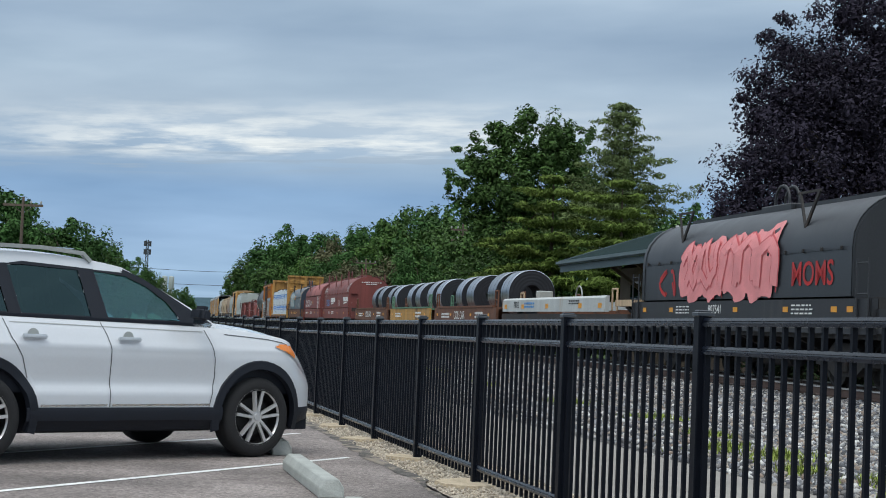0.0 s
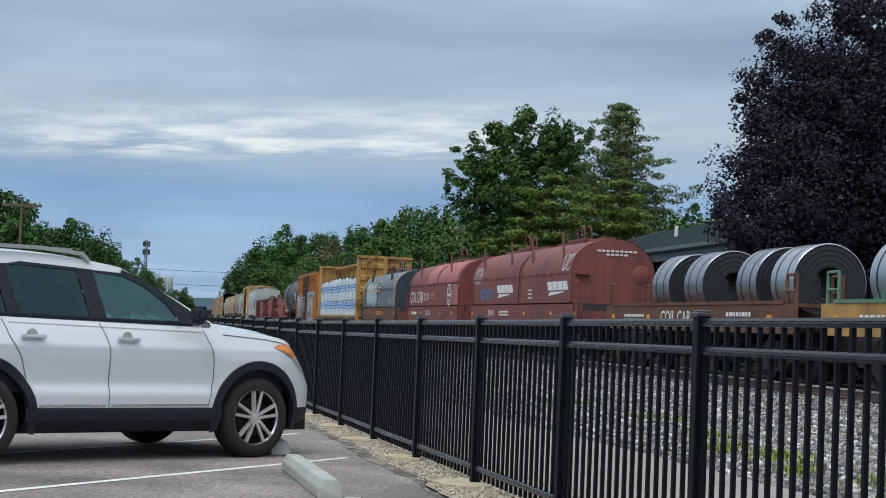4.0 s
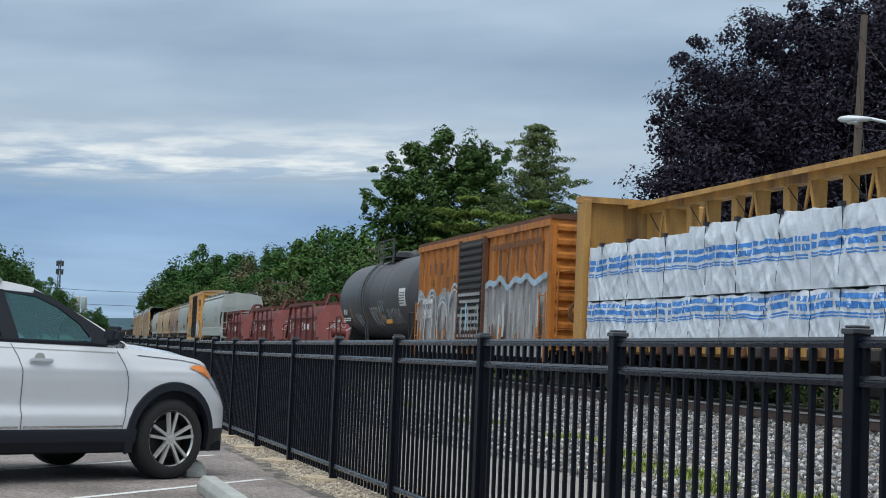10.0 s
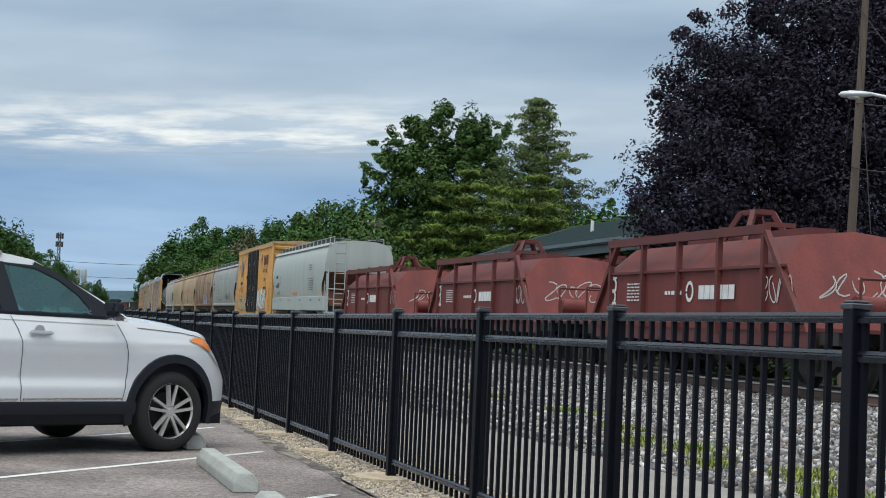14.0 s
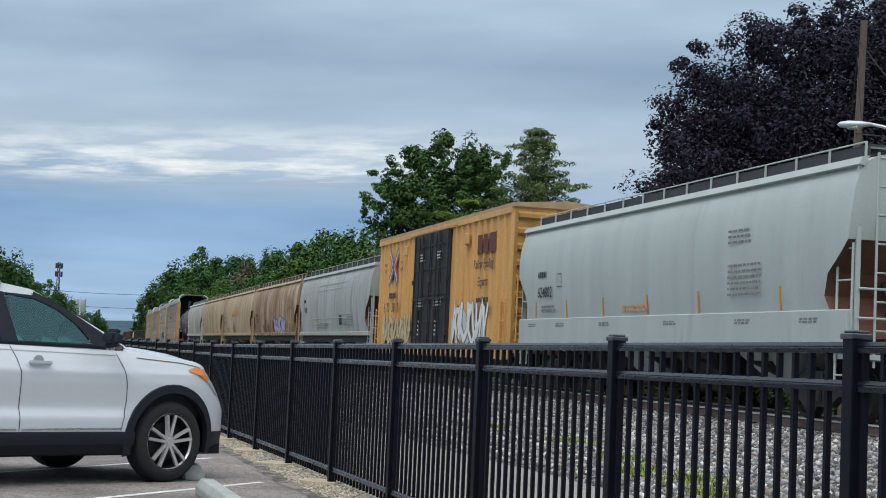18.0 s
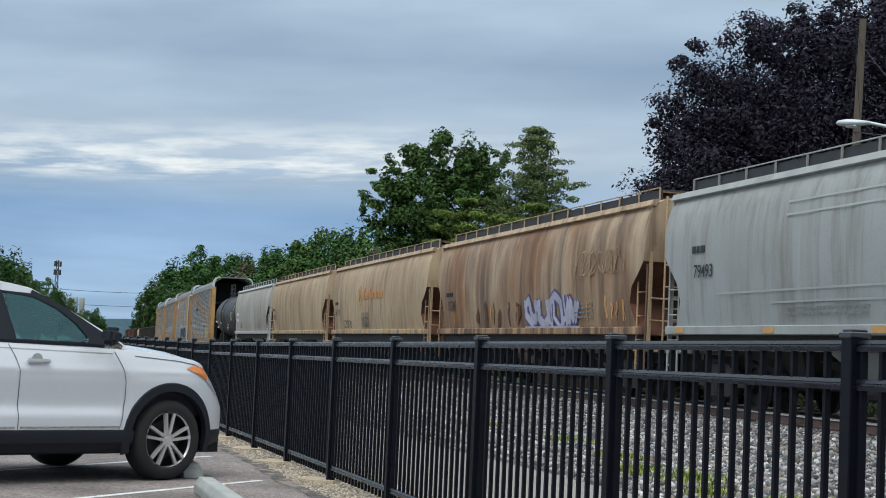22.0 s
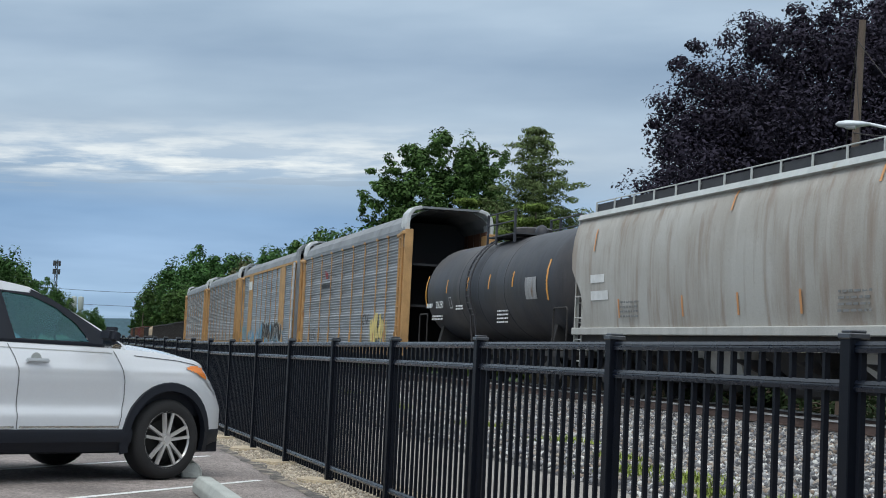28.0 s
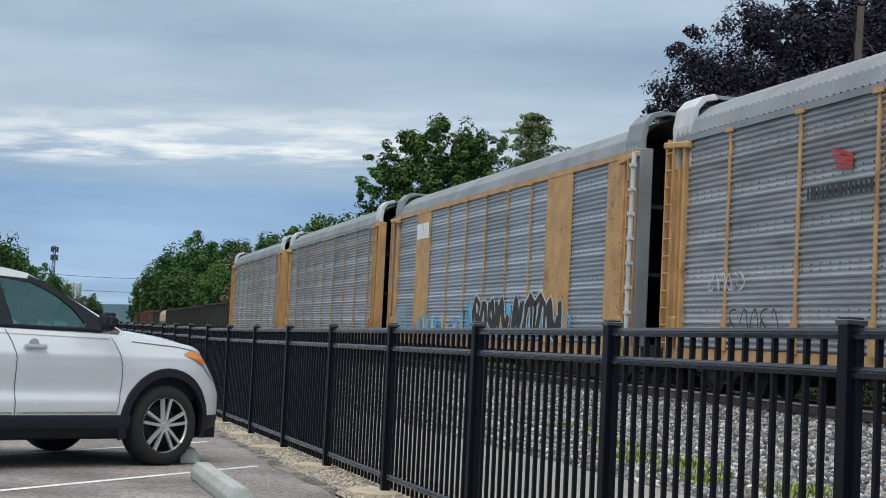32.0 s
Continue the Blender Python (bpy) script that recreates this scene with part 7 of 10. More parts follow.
root, half = hopper("rust-streaked brown covered hopper with violet graffiti", 280.0, 296.8, M_BROWNBODY, M_BROWNHOP, trim=M_BEIGE)
c = (280 + 296.8) / 2
block_piece(root, 283.9 - c, 287.9 - c, 1.56, 2.5, hop_y, M_LILACGRAF, M_PURPGRAF, 107, 4, 0.05, 0.20, 0.06, "pale lilac graffiti with violet outlines")
patch(root, 283.9 - c, 288.0 - c, 1.52, 1.66, hop_y, M_LILACGRAF, "pale lilac sprayed bar", 0.014)
drips(root, 288.3 - c, 292.5 - c, 1.6, 2.3, hop_y, M_RUST, 108, 6, 0.2, "orange rust smears")
drips(root, 281.0 - c, 282.4 - c, 1.6, 2.4, hop_y, M_YELLOW, 109, 4, 0.12, "yellow paint smears")
for q in range(3):
    scrawl(root, 281.0 - c, 283.8 - c, 2.75, 3.35, hop_y, M_BEIGE, 204 + q, 4, 0.022)
letters("car_number", "15243", 0.40, M_DARKLETTER, root, 295.0 - c, hop_y(2.3) + 0.012, 2.28, "faded dark number")
bars("company_code", root, M_UNDER, 295.2 - c, hop_y(2.62) + 0.006, 2.62, 0.8, 0.2, 1, 103)
scrawl(root, 281.2 - c, 284.2 - c, 2.75, 3.3, hop_y, M_TAN, 104, 6, 0.035)
bars("stencil", root, M_FAINT, 283.6 - c, hop_y(2.0) + 0.012, 2.0, 1.2, 0.4, 4, 105)
for x in (294.8, 291, 288.6, 283.4, 281.2):
    slash(root, x - c, 1.75, 2.2, hop_y, M_REFLECT, -0.03, 0.06)

root, half = hopper("stained beige covered hopper with faded orange lettering", 298.1, 314.9, M_BEIGEBODY, M_BEIGE)
c = (298.1 + 314.9) / 2
reflectors(root, [x - c for x in (313.9, 310.6, 307.4, 304.2, 301.0, 299.0)], 1.504, 1.54, M_YELLOW, 0.42, 0.10)
for k_, (dx, w_, h_) in enumerate(((0.0, 0.30, 0.42), (0.36, 0.2, 0.28), (0.62, 0.16, 0.28), (0.84, 0.2, 0.28), (1.1, 0.24, 0.42), (1.4, 0.2, 0.28), (1.66, 0.2, 0.28), (1.98, 0.2, 0.3), (2.24, 0.22, 0.3), (2.52, 0.18, 0.3), (2.76, 0.2, 0.3), (3.02, 0.2, 0.3), (3.28, 0.22, 0.3))):
    patch(root, 308.2 - c - dx - w_, 308.2 - c - dx, 2.74, 2.74 + h_, hop_y, M_ORGLETTER, "orange company name as plain bars", 0.008, 3)
bm = B()
ribbon(bm, [(308.75 - c + 0.26 * math.cos(q * 0.45), 2.92 + 0.32 * math.sin(q * 0.45)) for q in range(14)], 0.14, hop_y, 0.01, 0, True)
part("round_emblem", bm, M_YELLOW, root)
bm = B()
blob(bm, 308.75 - c, 2.92, 0.22, 0.22, hop_y, 3, 0.012)
part("emblem_core", bm, M_ORGLETTER, root)
letters("car_number", "641776", 0.33, M_DARKLETTER, root, 313.4 - c, hop_y(2.35) + 0.012, 2.32, "black stencilled number")
bars("company_code", root, M_DARKLETTER, 313.6 - c, hop_y(2.7) + 0.006, 2.7, 0.6, 0.2, 1, 113)
scrawl(root, 307.2 - c, 308.6 - c, 1.65, 2.3, hop_y, M_BLUEGREY, 114, 7, 0.03)
scrawl(root, 307.3 - c, 308.5 - c, 1.7, 2.1, hop_y, M_UNDER, 116, 6, 0.022)
scrawl(root, 310.5 - c, 312.2 - c, 1.7, 2.0, hop_y, M_UNDER, 115, 5, 0.03)
for x in (313.0, 309.4, 306.4, 303.1, 300.3):
    slash(root, x - c, 1.75, 2.15, hop_y, M_REFLECT, -0.02, 0.05)

root, half = hopper("dirty beige covered hopper", 316.5, 333.4, M_BEIGEBODY, M_BEIGE)
c = (316.5 + 333.4) / 2
reflectors(root, [x - c for x in (332.4, 329.0, 325.6, 322.2, 319.0, 317.4)], 1.504, 1.54, M_YELLOW, 0.42, 0.10)
letters("car_number", "642077", 0.33, M_UNDER, root, 332.0 - c, hop_y(2.35) + 0.012, 2.32, "faded dark number")
bars("company_code", root, M_UNDER, 332.2 - c, hop_y(2.7) + 0.006, 2.7, 0.6, 0.2, 1, 117)
for x in (331.4, 328.4, 325.0, 321.5, 318.6):
    slash(root, x - c, 1.75, 2.15, hop_y, M_REFLECT, -0.02, 0.05)

root, half = hopper("weathered grey covered hopper with rusty top edge", 334.8, 351.3, M_GREYBODY, M_HOPGREY2, trim=M_WHITE)
c = (334.8 + 351.3) / 2
patch(root, 349.1 - c, 349.95 - c, 2.58, 2.76, hop_y, M_LETTER, "white code panel")
patch(root, 348.9 - c, 349.95 - c, 2.22, 2.42, hop_y, M_LETTER, "white number panel")
bars("stencil", root, M_FAINT, 347.7 - c, hop_y(2.0) + 0.012, 2.0, 1.0, 0.4, 4, 120)
bars("stencil", root, M_FAINT, 338.6 - c, hop_y(2.0) + 0.012, 2.0, 1.0, 0.4, 4, 121)
for x in (348.3, 345.0, 342.6, 340.3, 337.0):
    slash(root, x - c, 1.82, 2.22, hop_y, M_ORGLETTER, 0.0, 0.08)
for x, z in ((349.8, 3.3), (343, 3.7), (338, 3.75)):
    slash(root, x - c, z, z + 0.5, hop_y, M_ORGLETTER, 0.0, 0.07)

# ---- yellow box car ----
c = (244.4 + 260.9) / 2
d0, d1 = 250.7 - c, 255.1 - c
root, half, W = boxcar("yellow boxcar with black double plug doors", 244.4, 260.9, 4.98, M_YELLOW, M_OCHRE, M_DARKIN, (d0, d1), 0.62, M_TAN)
for a, b in ((d0, (d0 + d1) / 2 - 0.02), ((d0 + d1) / 2 + 0.02, d1)):
    dr = part("plug_door", bevelled(box(B(), a, b, W + 0.01, W + 0.09, 1.05, 4.72), 0.015), M_DARKIN, root, "black plug door")
    for x in (a + 0.08, (a + b) / 2, b - 0.08):
        part("door_rib", box(B(), x - 0.03, x + 0.03, W + 0.09, W + 0.13, 1.1, 4.68), M_DARKIN, dr)
    for z in (1.9, 2.75, 3.55, 4.3):
        part("door_rail", box(B(), a + 0.03, b - 0.03, W + 0.09, W + 0.115, z - 0.025, z + 0.025), M_DARKIN, dr)
    bm = B()
    rod(bm, ((a + b) / 2 + 0.25, W + 0.15, 1.1), ((a + b) / 2 + 0.25, W + 0.15, 4.6), 0.025, 6)
    part("lock_rod", bm, M_DARKIN, dr)
    bars("door_stencil", dr, M_LETTER, (a + b) / 2, W + 0.125, 2.5, 0.9, 0.3, 3, int(100 + a))
    bars("door_stencil", dr, M_LETTER, (a + b) / 2, W + 0.125, 3.95, 0.8, 0.28, 3, int(120 + a))
    for z in (1.45, 3.1):
        part("door_hinge", bevelled(box(B(), a - 0.02, a + 0.10, W + 0.09, W + 0.17, z, z + 0.16), 0.015), M_UNDER, dr)
        part("door_hinge", bevelled(box(B(), b - 0.10, b + 0.02, W + 0.09, W + 0.17, z, z + 0.16), 0.015), M_UNDER, dr)
    part("lock_bar", bar(B(), (a + 0.1, W + 0.15, 2.62), (b - 0.1, W + 0.15, 2.62), 0.03, 0.05), M_UNDER, dr)
    rod_ = B()
    rod(rod_, ((a + b) / 2 - 0.35, W + 0.15, 1.1), ((a + b) / 2 - 0.35, W + 0.15, 4.6), 0.025, 6)
    part("lock_rod", rod_, M_DARKIN, dr)
    bars("door_stencil", dr, M_LETTER, (a + b) / 2 + 0.2, W + 0.125, 1.7, 0.35, 0.55, 4, int(140 + a))
    part("locking_handle", bevelled(box(B(), (a + b) / 2 + 0.2, (a + b) / 2 + 0.32, W + 0.1, W + 0.2, 1.75, 2.3), 0.02), M_UNDER, dr)
part("door_track", box(B(), d0 - 0.9, d1 + 0.9, W + 0.02, W + 0.11, 0.9, 1.02), M_YELLOW, root)
part("upper_track", box(B(), d0 - 0.9, d1 + 0.9, W + 0.02, W + 0.1, 4.74, 4.82), M_YELLOW, root)
FY = lambda z: W + 0.078
for xa, xb, za, zb in ((247.55, 247.08, 3.74, 4.26), (246.96, 246.5, 3.74, 4.26), (246.38, 245.7, 3.74, 4.26)):
    patch(root, xb - c, xa - c, za, zb, FY, M_DARKRED, "dark red company mark as plain blocks", 0.008, 1)
letters("slogan", "Railcar Pooling", 0.36, M_DARKLETTER, root, 246.9 - c, W + 0.09, 3.45, "dark slogan lettering", 0.2, 0.92)
letters("slogan", "Experts", 0.36, M_DARKLETTER, root, 246.9 - c, W + 0.09, 2.95, "dark slogan lettering", 0.2, 0.92)
bars("slogan", root, M_DARKLETTER, 246.9 - c, W + 0.08, 2.45, 1.2, 0.22, 1, 131)
for up in (1, -1):
    for sd_ in (1, -1):
        for off_, mt_, w_ in ((0.13, M_MARKBLUE, 0.15), (0.0, M_LETTER, 0.05), (-0.11, M_MARKRED, 0.17)):
            bm = B()
            ribbon(bm, [(258.3 - c + sd_ * (0.10 + 0.26 * q), 3.84 + up * (0.02 + off_ + 0.25 * q)) for q in range(3)], w_, FY, 0.006 if w_ > 0.1 else 0.009)
            part("emblem_arm", bm, mt_, root, "striped arm of a crossed company mark")
bm = B()
ribbon(bm, [(258.3 - c, 3.62), (258.3 - c, 3.84), (258.3 - c, 4.06)], 0.22, FY, 0.012)
part("emblem_core", bm, M_MARKCORE, root, "blue middle of the company mark")
letters("slogan", "next\nload", 0.22, M_DARKLETTER, root, 259.55 - c, W + 0.09, 3.85, "dark slogan lettering")
letters("slogan", "any\nroad", 0.22, M_DARKLETTER, root, 257.1 - c, W + 0.09, 3.85, "dark slogan lettering")
for text_, x in (("6", 259.5), ("70", 258.95), ("38", 258.12), ("0", 257.4)):
    letters("car_number", text_, 0.46, M_DARKLETTER, root, x - c, W + 0.09, 2.42, "dark stencilled number")
bars("company_code", root, M_DARKLETTER, 258.3 - c, W + 0.08, 2.85, 1.1, 0.32, 1, 133)
drips(root, 246.2 - c, 250.2 - c, 1.1, 2.2, FY, M_WHITEGRAF, 140, 14, 0.24, "white sprayed ground")
block_piece(root, 246.3 - c, 250.0 - c, 1.15, 2.62, FY, M_LETTER, M_HOPDARK, 141, 4, 0.0, 0.22, 0.04, "white graffiti with dark outlines", 0.012)
drips(root, 255.4 - c, 259.4 - c, 1.1, 2.0, FY, M_PALEYEL, 143, 13, 0.26, "cream sprayed ground")
block_piece(root, 255.5 - c, 259.6 - c, 1.15, 2.32, FY, M_PALEYEL, M_HOPDARK, 142, 5, 0.0, 0.20, 0.025, "cream graffiti with dark outlines", 0.012)
for x, z in ((248.6, 4.25), (256.4, 4.3)):
    part("bracket_box", bevelled(box(B(), x - c - 0.2, x - c + 0.2, W + 0.08, W + 0.14, z - 0.16, z + 0.16), 0.02), M_YELLOW, root)

# ---- second tank car ----
root, c, half, ty = tank_car("black tank car with yellow reflective slashes", 352.2, 365.8, 4.25, 1.48, M_BLACKTANK)
letters("car_number", "206290", 0.3, M_LETTER, root, 363.5 - c, ty(2.52) + 0.010, 2.35, "white stencilled number")
bars("company_code", root, M_LETTER, 364.75 - c, ty(2.48) + 0.012, 2.35, 0.7, 0.22, 1, 151)
bars("stencil", root, M_LETTER, 364.2 - c, ty(2.12) + 0.012, 1.98, 1.3, 0.18, 2, 152)
for x in (362.7, 360.4, 358.2, 356.0):
    slash(root, x - c, 2.7, 3.1, ty, M_REFLECT, -0.05, 0.1)
for x in (365.25, 353.2):
    slash(root, x - c, 2.3, 3.3, ty, M_REFLECT, -0.03, 0.12)
bm = B()
ribbon(bm, [(362.2 - c, 2.25), (362.45 - c, 2.25), (362.45 - c, 2.55), (362.2 - c, 2.55)], 0.03, ty, 0.012, 0, True)
part("stencil_box", bm, M_LETTER, root)
bars("stencil", root, M_LETTER, 361.3 - c, ty(2.36) + 0.012, 2.25, 0.8, 0.16, 2, 153)
patch(root, 354.0 - c, 354.9 - c, 2.35, 2.9, ty, M_SILVERGREY, "grey notice panel", 0.012)
bars("stencil", root, M_LETTER, 357.2 - c, ty(2.12) + 0.012, 1.95, 1.0, 0.4, 4, 154)


# ---- auto racks ----
def corrugated(x0, x1, z0, z1, pitch=0.105, amp=0.048):
    """Sheet of horizontal corrugations in bands, with flat bands between."""
    zs, ds = [], []
    z = z0
    k = 0
    while z < z1 - 0.001:
        band = k % 7
        if band < 5:
            for q in range(4):
                zz = min(z + pitch * q / 4, z1)
                zs.append(zz)
                ds.append(amp * (0, 0.9, 1, 0.1)[q])
            z += pitch
        else:
            for q in range(4):
                zs.append(min(z + pitch * q / 4, z1))
                ds.append(0.35 * amp * (0, 0.9, 1, 0.1)[q])
            z += pitch
        k += 1
    zs.append(z1)
    ds.append(0)
    return zs, ds


def corr_mesh(width, z0, z1, material):
    bm = B()
    zs, ds = corrugated(0, width, z0, z1)
    rows = [[bm.verts.new((x, d, z)) for x in (0, width)] for z, d in zip(zs, ds)]
    for a, b in zip(rows, rows[1:]):
        bm.faces.new((a[0], a[1], b[1], b[0]))
    bmesh.ops.recalc_face_normals(bm, faces=bm.faces[:])
    me = bpy.data.meshes.new("side_panel")
    bm.to_mesh(me)
    bm.free()
    me.materials.append(material)
    return me


def dots_mesh(width, z0, z1):
    bm = B()
    z, k = z0, 0
    while z < z1 - 0.1:
        if k % 7 == 5:
            n = max(2, int(width / 0.30))
            for i in range(n):
                x = width * (i + 0.5) / n
                for dz in (0.0, 0.1):
                    box(bm, x - 0.012, x + 0.012, 0.014, 0.022, z + 0.03 + dz, z + 0.055 + dz)
        z += 0.105
        k += 1
    me = bpy.data.meshes.new("perforation")
    bm.to_mesh(me)
    bm.free()
    me.materials.append(M_UNDER)
    return me


def autorack(label, s0, s1, panel_paint, post_paint, posts, wide=(), roof_paint=None, near_cap=None, top=4.9, eave_paint=None, crown=5.78):
    """posts: places of the thin posts; wide: (from, to) of broad painted columns, in the car's metres."""
    c, half = (s0 + s1) / 2, (s1 - s0) / 2
    root = ride(thing("autorack", label, "autorack", "autoracks"), c)
    W = 1.50
    part("core", box(B(), -half + 3.4, half - 0.5, -W + 0.06, W - 0.06, 1.0, top), M_DARKIN, root)
    edges = sorted([-half + 0.85, half - 0.85] + [p for p in posts] + [q for w in wide for q in w])
    for a, b in zip(edges, edges[1:]):
        mid = (a + b) / 2
        if any(w0 < mid < w1 for w0, w1 in wide):
            for sg in (1, -1):
                part("column", box(B(), a, b, min(sg * W, sg * (W + 0.04)), max(sg * W, sg * (W + 0.04)), 0.95, top - 0.02), post_paint, root)
                if sg == 1:
                    bm = B()
                    rr = random.Random(int(a * 10))
                    for i in range(26):
                        x, z = a + (b - a) * rr.choice((0.2, 0.35, 0.65, 0.8)), 1.2 + 0.27 * (i // 2)
                        box(bm, x - 0.015, x + 0.015, W + 0.04, W + 0.046, z, z + 0.03)
                    part("rivets", bm, M_UNDER, root, kind="stuff")
            continue
        me = corr_mesh(b - a, 0.98, top - 0.03, panel_paint)
        dm = dots_mesh(b - a, 0.98, top - 0.03)
        for sg in (1, -1):
            pn = new("side_panel", me)
            pn.parent = root
            pn.matrix_basis = Matrix(((1, 0, 0, a), (0, sg, 0, sg * (W - 0.02)), (0, 0, 1, 0), (0, 0, 0, 1)))
            if sg == 1:
                dt = new("perforation", dm)
                dt.parent = pn
                dt.matrix_basis = Matrix.Identity(4)
                tagged(dt, kind="stuff")
    for sg in (1, -1):
        for p in posts:
            bm = B()
            box(bm, p - 0.045, p + 0.045, min(sg * W, sg * (W + 0.035)), max(sg * W, sg * (W + 0.035)), 1.0, top)
            box(bm, p - 0.09, p + 0.09, min(sg * W, sg * (W + 0.05)), max(sg * W, sg * (W + 0.05)), 0.95, 1.5)
            box(bm, p - 0.14, p + 0.14, min(sg * W, sg * (W + 0.07)), max(sg * W, sg * (W + 0.07)), top - 0.05, top + 0.03)
            part("post", bm, post_paint, root)
        part("side_sill", box(B(), -half, half, min(sg * 1.36, sg * 1.5), max(sg * 1.36, sg * 1.5), 0.72, 0.97), post_paint, root)
        part("eave", box(B(), -half + 0.3, half - 0.3, min(sg * (W - 0.02), sg * (W + 0.05)), max(sg * (W - 0.02), sg * (W + 0.05)), top - 0.02, top + 0.1), eave_paint or M_ROOFGALV, root)
    # roof in ribbed sheets
    rp = [(W + 0.03, top + 0.08), (W - 0.06, top + 0.36), (W - 0.35, top + 0.62), (W - 0.8, crown - 0.06), (0.0, crown)]
    prof = rp + [(-y, z) for y, z in rp[-2::-1]]
    bm = B()
    n = int(2 * half / 0.11)
    cols = []
    for i in range(n + 1):
        x = -half + 0.25 + (2 * half - 0.5) * i / n
        lift = 0.036 if i % 2 else 0.0
        cols.append([bm.verts.new((x, y * (1 + lift * 0.6), z + lift)) for y, z in prof])
    for a, b in zip(cols, cols[1:]):
        for j in range(len(prof) - 1):
            bm.faces.new((a[j], a[j + 1], b[j + 1], b[j]))
    bmesh.ops.recalc_face_normals(bm, faces=bm.faces[:])
    part("roof", bm, roof_paint or M_ROOFGALV, root)
    for e, k in ((-half, -1), (half, 1)):
        # end portal, closed by a dark sheet that stands for the shade inside
        dr = part("end_door", prism(B(), [(1.34, 1.0), (1.34, top + 0.2), (0.9, crown - 0.3), (-0.9, crown - 0.3), (-1.34, top + 0.2), (-1.34, 1.0)], min(e - k * (3.3 if k < 0 else 0.55), e - k * (3.2 if k < 0 else 0.45)), max(e - k * (3.3 if k < 0 else 0.55), e - k * (3.2 if k < 0 else 0.45))), M_DARKIN, root, "dark sheet standing for the shade inside the rack")
        for z in (2.4, 3.8):
            part("door_ledge", box(B(), min(e - k * (3.2 if k < 0 else 0.45), e - k * 0.3), max(e - k * (3.2 if k < 0 else 0.45), e - k * 0.3), -1.3, 1.3, z, z + 0.08), M_DARKIN, dr)
        for y in (1.4, -1.4):
            sgn = 1 if y > 0 else -1
            yo = lambda a, b: (min(sgn * a, sgn * b), max(sgn * a, sgn * b))
            xo = lambda a, b: (min(e - k * a, e - k * b), max(e - k * a, e - k * b))
            cp = part("corner_column", bevelled(box(B(), *xo(0.06, 0.86), y - 0.09, y + 0.09, 0.95, top + 0.06), 0.02), M_TANPOST, root)
            part("flange", bevelled(box(B(), *xo(0.80, 0.90), *yo(1.47, 1.60), 0.95, top), 0.012), M_TANPOST, cp)
            part("flange", bevelled(box(B(), *xo(0.50, 0.56), *yo(1.47, 1.56), 0.95, top), 0.012), M_TANPOST, cp)
            part("edge_strip", bevelled(box(B(), *xo(-0.02, 0.10), *yo(1.30, 1.58), 0.95, top + 0.1), 0.012), near_cap or M_TANPOST, cp)
            part("eave_bracket", bevelled(bar(B(), (e - k * 1.05, sgn * 1.58, top - 0.10), (e - k * 0.02, sgn * 1.62, top - 0.02), 0.12, 0.12), 0.02), M_TANPOST, cp)
            bm = B()
            for dx in (0.14, 0.46):
                bar(bm, (e - k * dx, sgn * 1.64, 0.9), (e - k * dx, sgn * 1.64, top - 0.05), 0.045, 0.045)
            for q in range(12):
                z = 1.05 + (top - 1.25) * q / 11
                rod(bm, (e - k * 0.14, sgn * 1.65, z), (e - k * 0.46, sgn * 1.65, z), 0.017, 6)
            part("ladder", bm, M_TANPOST, cp)
            part("door_lock", bevelled(box(B(), *xo(0.58, 0.78), *yo(1.5, 1.66), 1.15, 1.55), 0.03), M_OCHRE, cp)
        cap_paint = near_cap or M_CAPWHITE
        outer = [(1.50, top - 0.5), (1.53, top + 0.30), (1.47, crown - 0.22), (1.30, crown - 0.02), (1.05, crown + 0.05)]
        inner = [(0.98, crown - 0.06), (1.22, crown - 0.12), (1.36, crown - 0.28), (1.41, top + 0.30), (1.40, top - 0.5)]
        for sgn in (1, -1):
            part("end_cap", bevelled(prism(B(), [(sgn * y, z) for y, z in outer + inner], min(e - k * 0.10, e - k * 0.95), max(e - k * 0.10, e - k * 0.95)), 0.015), cap_paint, root, "pale cap at the corner of the roof")
        part("end_arch", prism(B(), [(1.1, crown + 0.03), (-1.1, crown + 0.03), (-1.1, crown - 0.04), (1.1, crown - 0.04)], min(e - k * 0.12, e - k * 0.9), max(e - k * 0.12, e - k * 0.9)), M_ROOFGALV, root)
        # folded end door standing along the opening
        if k < 0:
            for q in range(7):
                part("door_leaf", box(B(), e + 0.35 + q * 0.42, e + 0.37 + q * 0.42 + 0.36, -1.36 - 0.02 * (q % 2), -1.34 - 0.02 * (q % 2), 1.0, top + 0.2), M_RUST, dr)
    part("deck", box(B(), -half, half, -1.4, 1.4, 0.72, 1.0), M_UNDER, root)
    running_gear(root, half, c)
    return root, c, half, W


c = (368.1 + 389.9) / 2
r_, c, half, W = autorack("grey corrugated autorack with tan posts", 368.1, 389.9, M_GALVDARK, M_TANPOST, [x - c for x in (387.2, 384.6, 382.2, 379.7, 377.4, 375.1, 372.8, 371.0)])
YW = lambda z: W + 0.03
drips(r_, 371.2 - c, 373.6 - c, 0.95, 2.25, YW, M_YELGRAF, 161, 11, 0.17, "yellow sprayed paint running down", 0.01)
drips(r_, 370.5 - c, 371.2 - c, 1.0, 2.1, YW, M_YELGRAF, 166, 2, 0.08, "yellow sprayed paint running down", 0.01)
bars("company_name", r_, M_DARKLETTER, 383.3 - c, W + 0.03, 3.5, 2.0, 0.32, 1, 162, "dark company name as plain bars")
bm = B()
